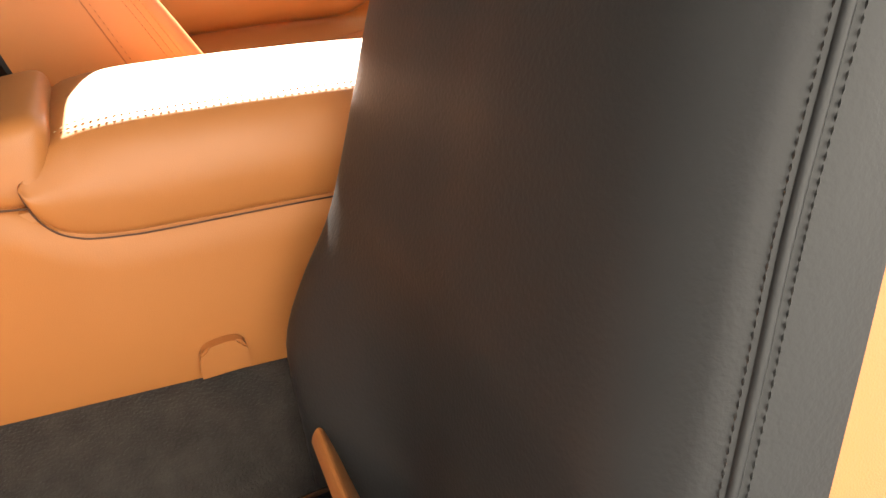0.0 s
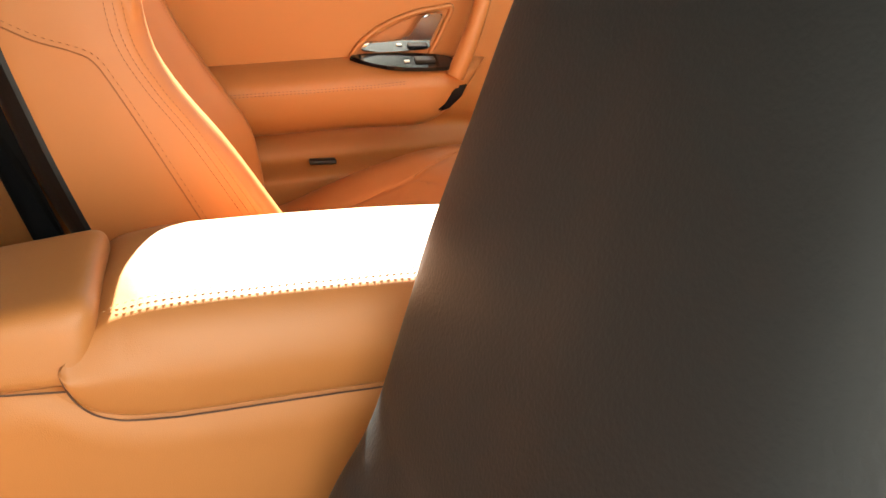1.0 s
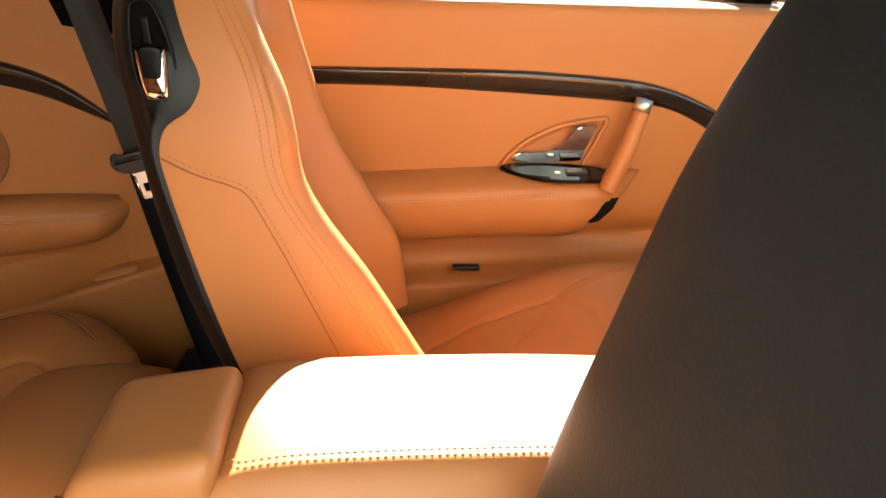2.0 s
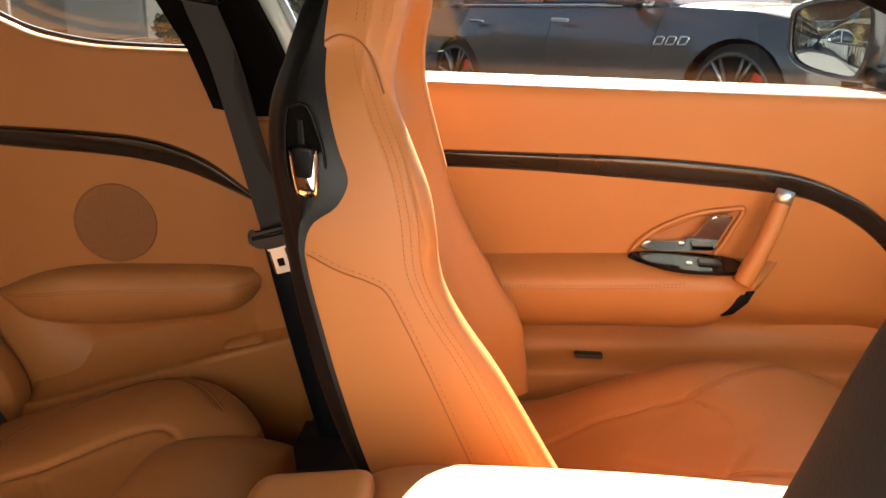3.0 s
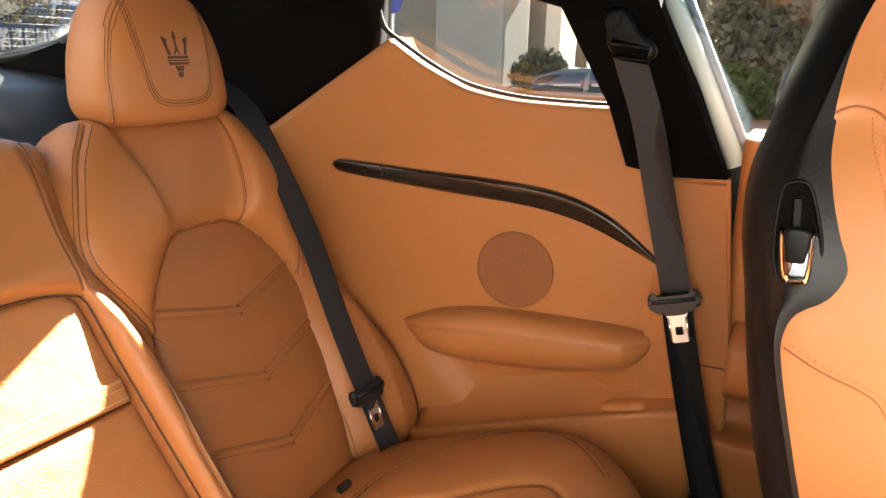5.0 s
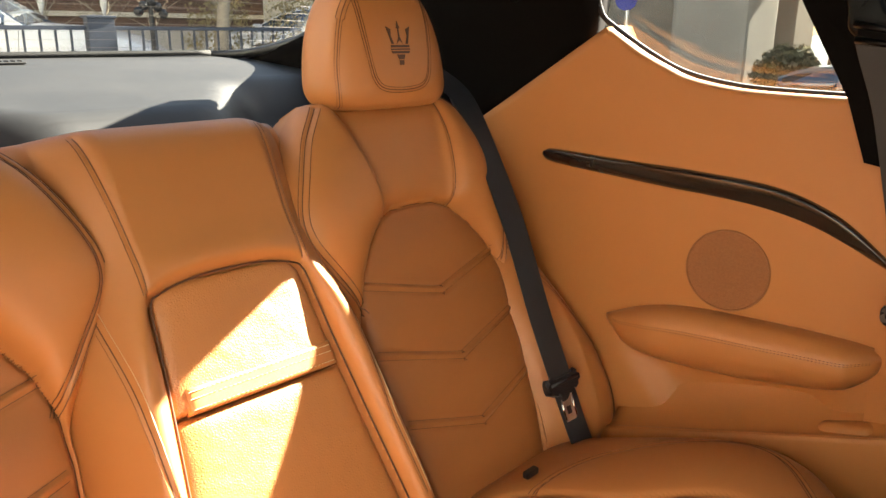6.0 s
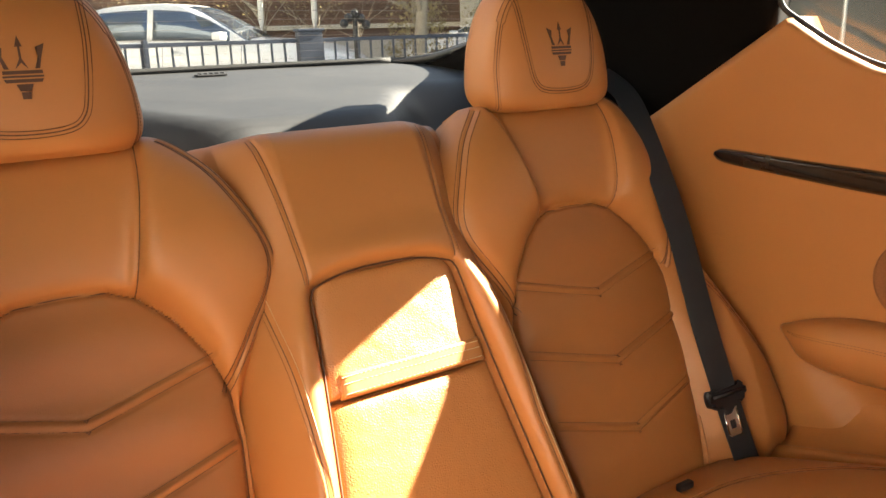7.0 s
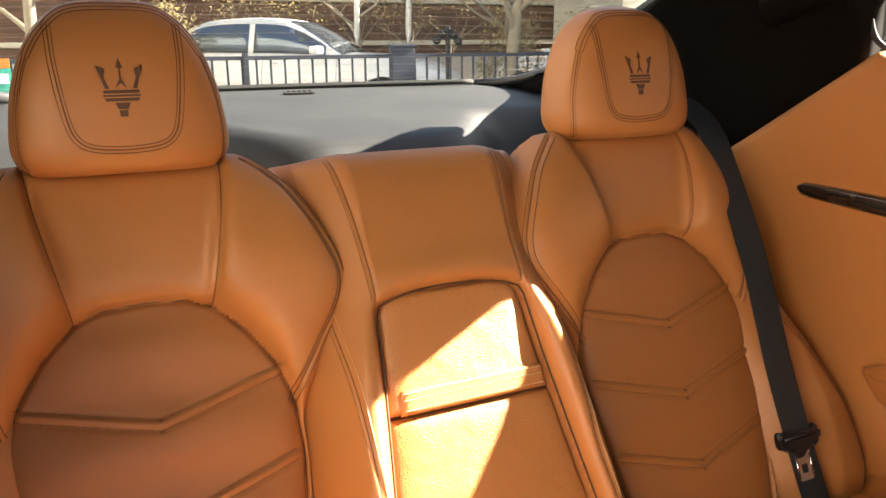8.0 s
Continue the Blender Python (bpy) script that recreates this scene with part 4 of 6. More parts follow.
    strap = Pad(MID_O - MID_N * 0.013, (0, 1, 0), MID_W, MID_N, -0.136, -0.105, lambda v: -0.096 + 0 * v, lambda v: 0.108 + 0 * v, lambda s, v: 0.0075 + 0 * s, (), (), 20, 12)
    strap.build("pull_strap", tan_leather, root, 40, 16, thick=0.004)
    for q in (-0.131, -0.119, -0.111):
        pad_stitches(strap, [(-0.09, q), (0.10, q)], thread_pale, root)
    return root


centre_back()


# ---- seat belts ----
def ribbon(points, normals, width, thick=0.0014):
    p = np.array(points, float)
    nrm = np.array(normals, float)
    t = np.gradient(p, axis=0)
    t /= np.linalg.norm(t, axis=1)[:, None]
    side = np.cross(t, nrm)
    side /= np.linalg.norm(side, axis=1)[:, None]
    nn = np.cross(side, t)
    rows = [[p[i] + side[i] * width * g + nn[i] * thick * (0.5 - 2 * g * g) for g in (-0.5, -0.49, -0.25, 0, 0.25, 0.49, 0.5)] for i in range(len(p))]
    return sheet(rows, (-nn.mean(0) * thick))


def tongue(root, at, down, face):
    """Latch plate with its black collar, hanging on the webbing."""
    d, n = Vector(down).normalized(), Vector(face).normalized()
    s = d.cross(n)
    m = Matrix((s, d, n)).transposed().to_4x4()
    m.translation = Vector(at)
    out = smooth_line([(-0.036, -0.009), (-0.031, -0.016), (-0.022, -0.012), (0.022, -0.012), (0.031, -0.016), (0.036, -0.009), (0.035, 0.006), (0.027, 0.011), (0.014, 0.017), (-0.014, 0.017), (-0.027, 0.011), (-0.035, 0.006)], 4, True)
    bm = plate([(a, b, -0.006) for a, b in out], (0, 0, 1), 0.014, 0.005, 3)
    bmesh.ops.transform(bm, matrix=m, verts=bm.verts)
    collar = round_rims(part("collar", bm, collar_plastic, root, "black plastic collar"))
    bm = rod((-0.030, -0.004, 0.008), (0.030, -0.004, 0.008), 0.0035, n=10)
    bmesh.ops.transform(bm, matrix=m, verts=bm.verts)
    part("collar_bar", bm, collar_plastic, collar, smooth=True)
    # one bent plate: shoulders at the collar, a square hole before its rounded end
    ring = [(-0.018, 0.012), (0.018, 0.012), (0.0125, 0.023), (0.0125, 0.056), (0.0095, 0.0595), (-0.0095, 0.0595), (-0.0125, 0.056), (-0.0125, 0.023)]
    hole = [(-0.0055, 0.036), (0.0055, 0.036), (0.0055, 0.040), (0.0055, 0.047), (0.0045, 0.049), (-0.0045, 0.049), (-0.0055, 0.047), (-0.0055, 0.040)]
    verts = [m @ Vector((a, b, z)) for z in (0.002, -0.0006) for line in (ring, hole) for a, b in line]
    faces = []
    for i in range(8):
        j = (i + 1) % 8
        faces += [(i, j, 8 + j, 8 + i), (24 + i, 24 + j, 16 + j, 16 + i), (i, 16 + i, 16 + j, j), (8 + j, 24 + j, 24 + i, 8 + i)]
    link("latch_plate", [tuple(q) for q in verts], faces, satin_steel, collar, "bright steel latch plate", False)
    for sd in (1, -1):
        bm = rod((sd * 0.0122, 0.022, 0.0016), (sd * 0.0122, 0.056, 0.0016), 0.0016, n=8)
        bmesh.ops.transform(bm, matrix=m, verts=bm.verts)
        part("plate_edge", bm, chrome, collar, smooth=True)


def rear_belt(sign):
    root = thing("rear_seat_belt", "black seat belt webbing over the rear seat", "seat belt", "rear belts")
    line = smooth_line([(-0.945, 0.515, 1.005), (-0.890, 0.525, 0.970), (-0.838, 0.520, 0.905), (-0.754, 0.505, 0.782), (-0.681, 0.492, 0.64), (-0.631, 0.490, 0.54), (-0.599, 0.504, 0.45), (-0.579, 0.522, 0.395)], 6)
    line[:, 1] = sign * (line[:, 1] + (0.0 if sign > 0 else 0.075))
    v, f = ribbon(line, np.tile((0.86, -0.12 * sign, 0.5), (len(line), 1)), 0.047)
    link("webbing", v, f, webbing, root)
    tongue(root, (-0.632, 0.490 if sign > 0 else -0.565, 0.538), (0.36, 0.02 * sign, -0.9), (0.86, -0.12 * sign, 0.5))
    return root


for sg in (1, -1):
    rear_belt(sg)


def front_belt(sign):
    root = thing("front_seat_belt", "dark grey seat belt hanging from its guide on the door pillar", "seat belt", "front belts")
    line = smooth_line([(-0.296, 0.628, 1.080), (-0.289, 0.630, 1.056), (-0.264, 0.638, 0.986), (-0.236, 0.640, 0.88), (-0.196, 0.634, 0.735)], 6)
    line[:, 1] *= sign
    v, f = ribbon(line, np.tile((0.1, -sign, 0.05), (len(line), 1)), 0.043)
    link("webbing", v, f, webbing_lit, root, "dark grey webbing, the lit upper length")
    # lower length, painted blacker for the shade it hangs in
    line = smooth_line([(-0.198, 0.634, 0.742), (-0.190, 0.633, 0.700), (-0.147, 0.618, 0.54), (-0.088, 0.59, 0.36)], 6)
    line[:, 1] *= sign
    v, f = ribbon(line, np.tile((0.1, -sign, 0.05), (len(line), 1)), 0.043)
    link("webbing", v, f, webbing_shaded, root)
    tongue(root, (-0.196, sign * 0.618, 0.733), (0.26, 0, -0.96), (0.1, -sign, 0.05))
    # guide: a moulded loop with a slot for the webbing, hung on one bolt
    out = smooth_line([(-0.334, 1.128), (-0.316, 1.137), (-0.298, 1.128), (-0.284, 1.104), (-0.262, 1.088), (-0.257, 1.076), (-0.264, 1.064), (-0.288, 1.064), (-0.314, 1.072), (-0.327, 1.084), (-0.330, 1.104)], 5, True)
    v, f = pebble(out, sign * 0.640, (0, -sign, 0), 0.014, 0.3)
    link("upper_guide", v, f if sign > 0 else [t[::-1] for t in f], guide_plastic, root, "black plastic belt guide")
    for p, q in (((-0.318, 1.089), (-0.266, 1.080)), ((-0.314, 1.070), (-0.264, 1.064))):
        part("slot_lip", rod((p[0], sign * 0.624, p[1]), (q[0], sign * 0.624, q[1]), 0.0042, n=12), guide_plastic, root, smooth=True)
    part("slot", block((0.046, 0.003, 0.009), (-0.291, sign * 0.6255, 1.0762), (0, 9, 0), 0.001), headliner, root)
    part("guide_bolt", disc((-0.315, sign * 0.627, 1.118), (0, -sign, 0), 0.0115, 0.010, 24, 0.004), guide_plastic, root)
    return root


for sg in (1, -1):
    front_belt(sg)


# ---- middle console ----
def console():
    root = thing("centre_console", "tan leather middle console with padded armrest lid", "console")

    # lower outline of the armrest, rounded at its rear end
    seat_line = curve_of([(0.0215, 0.706), (0.0240, 0.694), (0.029, 0.682), (0.040, 0.6705), (0.058, 0.6640), (0.080, 0.6622), (0.107, 0.662), (0.231, 0.665), (0.53, 0.668)])
    crown_line = curve_of([(0.0215, 0.709), (0.028, 0.718), (0.036, 0.728), (0.046, 0.737), (0.06, 0.7435), (0.09, 0.748), (0.14, 0.750), (0.2, 0.751), (0.30, 0.750), (0.53, 0.74)])
    rows = []
    for x in np.linspace(-0.068, 0.95, 40):
        z = 0.694 if x < 0.022 else max(0.664, float(seat_line(x)) + 0.002)
        rows.append([(x, -0.100, z + 0.004), (x, -0.1125, z - 0.004), (x, -0.1135, z - 0.03), (x, -0.118, 0.60), (x, -0.119, 0.54), (x, -0.119, 0.50)])
    for sd in (1, -1):
        v, f = sheet([[(a, -b * sd, c) for a, b, c in row] for row in rows if sd < 0 or row[0][0] > 0.05], (0, -0.03 * sd, 0))
        link("side_trim", v, f, tan_vinyl, root)
    part("core", block((0.88, 0.20, 0.16), (0.494, 0, 0.60)), tan_vinyl, root)
    part("rear_core", block((0.118, 0.14, 0.19), (-0.006, -0.040, 0.595), bevel=0.008), tan_vinyl, root)

    # armrest: round at its rear end, top bowed
    def ring(x):
        low, top = float(seat_line(x)), float(crown_line(x))
        h = top - low
        k = min(1.0, h / 0.08)
        half = 0.113
        prof = [(-half + 0.012, low - 0.002), (-half + 0.003, low + 0.002 * k), (-half - 0.001, low + 0.012 * k), (-half - 0.0025, low + 0.035 * k), (-half + 0.004 * k, top - 0.030 * k), (-half + 0.016 * k, top - 0.014 * k), (-half + 0.028 * k, top - 0.009 * k), (-0.05, top - 0.003 * k), (-0.02, top - 0.004 * k), (0.015, top - 0.007 * k), (0.040, top - 0.014 * k), (0.057, top - 0.022 * k), (0.066, top - 0.036 * k), (0.068, top - 0.055 * k), (0.066, low + 0.01 * k), (0.055, low)]
        return [(x, y, z) for y, z in smooth_line(prof, 5)]
    rows = [ring(x) for x in np.r_[np.linspace(0.0216, 0.10, 34), np.linspace(0.11, 0.52, 40)]]
    v, f = sheet(rows, None)
    rim_a, rim_b = list(range(len(rows[0]))), list(range((len(rows) - 1) * len(rows[0]), len(rows) * len(rows[0])))
    arm = link("armrest", v, [*f, tuple(rim_a), tuple(rim_b)], tan_leather, root, "padded tan leather armrest")
    line = [(x, -0.0865, float(crown_line(x)) - 0.0087) for x in np.linspace(0.046, 0.5, 60)]
    for off in (0.0, 0.005):
        stitches(np.array(line) + (0, off - 0.001, off * 0.25), np.tile((0, -0.4, 0.9), (60, 1)), thread_pale if off else thread_soft, arm, step=0.0050, length=0.0034, width=0.0009, lift=0.0004)
    # rear lid box with soft edges
    bm = block((0.105, 0.145, 0.060), (-0.012, -0.040, 0.7195), bevel=0.019, segments=6)
    for vert in bm.verts:
        lift = (vert.co.z - 0.6895) / 0.060
        vert.co.x += 0.007 * lift if vert.co.x > -0.012 else 0.020 * lift
        vert.co.y += 0.010 * lift if vert.co.y < -0.06 else -0.012 * lift
        vert.co.z -= 0.012 * max(0, (0.04 - vert.co.x) / 0.08) * lift
    part("rear_lid", bm, tan_leather, root, "soft tan leather lid", True)
    # dark shadow gaps round armrest and lid
    for gap in ([(x, -0.1125, float(seat_line(x)) - 0.0004) for x in (0.0216, 0.023, 0.0255, 0.029, 0.034, 0.040, 0.048, 0.058, 0.08, 0.107, 0.231, 0.52)], [(-0.068, -0.1145, 0.699), (-0.02, -0.1145, 0.697), (0.024, -0.1145, 0.694)]):
        v, f = tube(smooth_line(gap, 6), 0.0007, 6)
        link("shadow_gap", v, f, logo_brown, root)
    # moulded hatch at the foot
    pts = smooth_line([(0.110, 0.533), (0.110, 0.550), (0.114, 0.560), (0.124, 0.564), (0.136, 0.565), (0.144, 0.561), (0.147, 0.550), (0.147, 0.536)], 4)
    part("hatch", plate([(x, -0.1185, z) for x, z in pts], (0, -1, 0), 0.009, 0.002), tan_leather, root)
    return root


console()


# ---- front seats ----
FRONT_BACK = [(0.52, 0.07), (0.60, 0.045), (0.671, 0.014), (0.705, 0.001), (0.769, -0.020), (0.825, -0.036), (0.869, -0.047), (0.907, -0.056), (0.946, -0.064), (0.986, -0.066), (1.022, -0.058), (1.057, -0.045), (1.093, -0.028), (1.14, -0.005), (1.18, 0.012), (1.20, 0.025)]
FRONT_EDGE = [(0.52, 0.075), (0.60, 0.048), (0.671, 0.019), (0.737, -0.002), (0.801, -0.019), (0.85, -0.031), (0.878, -0.034), (0.898, -0.027), (0.912, -0.008), (0.931, 0.002), (0.945, 0.0), (0.959, -0.006), (0.992, -0.016), (1.028, -0.021), (1.093, -0.016), (1.14, 0.0), (1.18, 0.02), (1.20, 0.03)]
FRONT_RIDGE = [(0.52, 0.27), (0.60, 0.235), (0.69, 0.182), (0.762, 0.138), (0.806, 0.106), (0.843, 0.085), (0.878, 0.077), (0.925, 0.068), (0.965, 0.051), (1.005, 0.034), (1.04, 0.035), (1.07, 0.041), (1.10, 0.042), (1.15, 0.043), (1.18, 0.040), (1.20, 0.038)]
FRONT_SEAM = [(0.52, 0.235), (0.60, 0.205), (0.69, 0.158), (0.772, 0.112), (0.82, 0.08), (0.86, 0.061), (0.91, 0.054), (0.955, 0.042), (1.0, 0.022), (1.052, 0.008), (1.2, 0.0)]
FRONT_FAR = [(0.52, 0.197), (0.577, 0.190), (0.639, 0.177), (0.706, 0.136), (0.796, 0.085), (0.874, 0.060), (0.964, 0.036), (1.005, 0.032), (1.04, 0.035), (1.07, 0.041), (1.10, 0.042), (1.15, 0.043), (1.18, 0.040), (1.20, 0.038)]
FRONT_INNER = [(0.5, 0.126), (0.70, 0.131), (0.80, 0.1345), (0.88, 0.139), (0.94, 0.1455), (0.99, 0.159), (1.04, 0.178), (1.10, 0.195), (1.15, 0.20), (1.18, 0.215), (1.20, 0.25)]


def front_seat():
    """The far front seat: black shell behind, tan bolsters and hollow centre ahead, head restraint built in."""
    root = thing("front_seat_unit", "tan leather front sports seat with black rear shell", "seat", "front seats", at=(0.05, 0.36, 0.5))
    back, edge, ridge, far_ridge, inner = (curve_of(q) for q in (FRONT_BACK, FRONT_EDGE, FRONT_RIDGE, FRONT_FAR, FRONT_INNER))
    mid = 0.365
    levels = np.r_[np.linspace(0.52, 0.86, 26), np.linspace(0.87, 0.99, 26), np.linspace(0.9925, 1.07, 32), np.linspace(1.078, 1.2, 20)]
    cap_line = curve_of([(-0.06, 1.030), (-0.026, 1.0434), (-0.0165, 1.0488), (-0.0064, 1.051), (0.0092, 1.0453), (0.021, 1.0277), (0.0316, 1.0023), (0.045, 0.965), (0.07, 0.88)])
    shell, cover = [], []
    for z in levels:
        b, e, r, y0 = float(back(z)), float(edge(z)), float(ridge(z)), float(inner(z))
        w = mid - y0
        belly = float(np.interp(z, [0.635, 0.742, 0.826, 0.90, 1.025, 1.124, 1.2], [0.052, 0.050, 0.039, 0.028, 0.022, 0.04, 0.02]))
        hollow = float(np.interp(z, [0.6, 0.8, 0.95, 1.03, 1.1], [0.075, 0.06, 0.03, 0.008, 0.0]))
        sh = [(e, 0), (e * 0.5 + b * 0.5 + 0.002, -0.0015), (b + 0.016, 0.004), (b + 0.002, 0.018), (b - 0.6 * belly, 0.06 if w > 0.1 else w * 0.4), (b - belly, w)]
        cv = [(e - 0.002, 0.0008), (e + 0.012, -0.001), (e + (r - e) * 0.55, -0.003), (r - 0.020, -0.001), (r - 0.009, 0.003), (r - 0.002, 0.011), (r, 0.021), (r - 0.004, 0.034), (r - 0.02 - hollow * 0.3, 0.055 if w > 0.1 else w * 0.35), (r - 0.02 - hollow * 0.9, 0.085 if w > 0.12 else w * 0.6), (r - 0.014 - hollow * 1.05, 0.12 if w > 0.15 else w * 0.8), (r - 0.012 - hollow, w)]
        for lst, rows in ((sh, shell), (cv, cover)):
            half = smooth_line(lst, 5)
            cap = lambda x, d: 0.005 * np.clip(1 - d / 0.06, 0, 1) / (1 + np.exp(-(z - cap_line(x)) / 0.0030)) if lst is cv else 0.0
            pts = [(x + 0.6 * cap(x, d) * (x > r - 0.012), y0 + d - cap(x, d), z) for x, d in half]
            back_off = float(far_ridge(z)) - r
            share = lambda x, d: float(np.clip((x - e) / (r - e), 0, 1)) * float(np.clip((w - d) / (w * 0.55), 0, 1)) if lst is cv else 0.0
            pts += [(x + back_off * share(x, d), 2 * mid - y0 - d, z) for x, d in half[-2::-1]]
            rows.append(pts)
    v, f = sheet(shell, None)
    link("rear_shell", v, f, black_shell_shaded, root, "black leather-covered rear shell")
    v, f = sheet(cover, None)
    m = len(cover[0])
    link("backrest", v, [*f, tuple(range((len(levels) - 1) * m, len(levels) * m))], tan_leather, root)
    # piping lines and stitches on the inner side
    side = curve_of(FRONT_SEAM)
    def on_side(x, z):
        return float(inner(z)) - 0.0035
    zs = np.linspace(0.66, 1.045, 90)
    for off in (-0.007, 0.0, 0.007):
        stitches(np.array([(float(side(z)) + off, on_side(0, z), z) for z in zs]), np.tile((0, -1, 0), (90, 1)), thread_soft, root, step=0.0042, length=0.0035, width=0.0008, lift=0.0003)
    far = np.array([(float(far_ridge(z)) - 0.004, 2 * mid - float(inner(z)) - 0.036, z) for z in zs])
    stitches(far, np.tile((0.9, -0.4, 0.2), (90, 1)), thread_soft, root, step=0.0045, width=0.0008, lift=0.0004)
    kink = smooth_line([(-0.032, 0.872), (-0.006, 0.859), (0.022, 0.850), (0.036, 0.842), (0.048, 0.822), (0.072, 0.774), (0.112, 0.690), (0.15, 0.61)], 8)
    v, f = tube([(x, on_side(x, z) + 0.0007, z) for x, z in kink], 0.0007, 6)
    link("piping", v, f, thread_soft, root)
    stitches(np.array([(x + 0.004, on_side(x, z) - 0.0005, z + 0.004) for x, z in kink]), np.tile((0, -1, 0), (len(kink), 1)), thread_soft, root, width=0.0008, lift=0.0004)
    q = [(x, float(cap_line(x))) for x in np.linspace(-0.022, 0.030, 30)]
    v, f = tube([(x, float(inner(z)) - 0.0052, z) for x, z in q], 0.0010, 6)
    link("seam", v, f, thread_soft, root)
    for x0 in (0.004, 0.011, 0.026, 0.033):
        zs = np.linspace(1.062, 1.19, 40)
        stitches(np.array([(x0 + 0.1 * (z - 1.06), float(inner(z)) - 0.0105, z) for z in zs]), np.tile((0, -1, 0), (40, 1)), thread_soft, root, step=0.0042, length=0.0035, width=0.0008, lift=0.0003)
    # folding lever: flat pocket, recess shade given by dead black, with a raised lip, chrome frame round a black thumb
    # rest
    yl = float(inner(0.96))
    bez = smooth_line([(-0.0485, 0.990), (-0.044, 0.9955), (-0.036, 0.997), (-0.0295, 0.992), (-0.0200, 0.964), (-0.0160, 0.942), (-0.0170, 0.929), (-0.025, 0.921), (-0.040, 0.919), (-0.0475, 0.934), (-0.050, 0.960)], 5, True)
    round_rims(part("lever_bezel", plate([(x, yl + 0.002, z) for x, z in bez], (0.1, -1, 0), 0.004, 0.002, 3), headliner, root, "lever pocket, flat and blackened for its recess shade"))
    v, f = tube([(x, yl - 0.0036, z) for x, z in bez], 0.0015, 8, up=(0, 1, 0), closed=True)
    link("bezel_lip", v, f, guide_plastic, root, "black lip")
    part("lever_slot", block((0.006, 0.003, 0.026), (-0.0365, yl - 0.0048, 0.972), (0, -4, 0), 0.0012), guide_plastic, root)
    cap = smooth_line([(-0.0470, 0.9590), (-0.0450, 0.9380), (-0.0415, 0.9225), (-0.0370, 0.9185), (-0.0270, 0.9190), (-0.0228, 0.9225), (-0.0215, 0.9400), (-0.0225, 0.9590), (-0.0250, 0.9605), (-0.0440, 0.9605)], 4, True)
    v, f = pebble(cap, yl - 0.0015, (0.06, -1, 0.10), 0.011, 0.45)
    link("fold_lever", v, f, chrome, root, "chrome folding lever")
    rest = smooth_line([(-0.0430, 0.9620), (-0.0415, 0.9430), (-0.0395, 0.9365), (-0.0280, 0.9360), (-0.0255, 0.9430), (-0.0255, 0.9620)], 4, True)
    v, f = pebble(rest, yl - 0.0070, (0.06, -1, 0.10), 0.0062, 0.3)
    link("lever_grip", v, f, guide_plastic, root, "black thumb rest")
    # cushion: bolsters arch up along its sides, a hollow insert, and a thigh pad ahead of the cross seams
    cw = np.array([0.995, 0, 0.09])
    cw /= np.linalg.norm(cw)
    cn = np.array([-cw[2], 0, cw[0]])
    left = curve_of([(-0.1, -0.235), (0.1, -0.235), (0.35, -0.235), (0.47, -0.21), (0.55, -0.16), (0.60, -0.11)])
    arch = curve_of([(-0.1, -0.02), (0.0, -0.02), (0.11, 0.0), (0.20, 0.042), (0.30, 0.074), (0.38, 0.086), (0.46, 0.080), (0.54, 0.055), (0.62, 0.01)])

    def height(s, v):
        a = np.abs(s)
        side = 1 / (1 + np.exp(-(a - 0.115) / 0.018))
        hollow = 1 / (1 + np.exp((v - 0.345 + 0.4 * a) / 0.015))
        return 0.022 + arch(v) - 0.022 * (1 - side) * hollow - 0.010 * (1 - hollow) * (1 - side)
    rim = [(-0.10, 0.0), (-0.10, 0.2), (-0.09, 0.31), (-0.045, 0.342), (0, 0.350), (0.045, 0.342), (0.09, 0.31), (0.10, 0.2), (0.10, 0.0)]
    seams = [(rim, 0.003, 0.003)]
    seams.append(([(-0.09, 0.305), (0.0, 0.215), (0.09, 0.305)], 0.002, 0.003))
    crosses = [[(sd * 0.09, 0.31), (sd * 0.118, 0.38), (sd * 0.155, 0.454), (sd * 0.175, 0.50)] for sd in (1, -1)]
    seams += [(q, 0.003, 0.003) for q in crosses]
    c = Pad(np.array([0.10, 0.365, 0.478]), (0, -1, 0), cw, cn, -0.02, 0.60, left, lambda v: -left(v), height, seams, (), 5, 6)
    c.build("cushion", tan_leather, root, 110, 110, (lambda s, v: ((np.abs(s) < 0.095) & (v < 0.345 - 0.4 * np.abs(s))).astype(int), [("cushion", tan_leather), ("cushion_insert", tan_leather)]), 0.08)
    for q in crosses:
        pad_stitches(c, q, thread_soft, root, 0.004, step=0.005, width=0.0009)
    for sd in (1, -1):
        pad_stitches(c, [(sd * 0.215, 0.05), (sd * 0.215, 0.3), (sd * 0.20, 0.42), (sd * 0.17, 0.5)], thread_soft, root)
    return root


front_seat()

NEAR_BACK = [(0.36, 0.235), (0.39, 0.221), (0.45, 0.203), (0.507, 0.189), (0.573, 0.175), (0.605, 0.177), (0.642, 0.191), (0.69, 0.2135), (0.765, 0.233), (0.82, 0.246), (0.89, 0.267), (0.95, 0.285), (1.0, 0.305), (1.05, 0.325), (1.12, 0.36), (1.2, 0.42)]


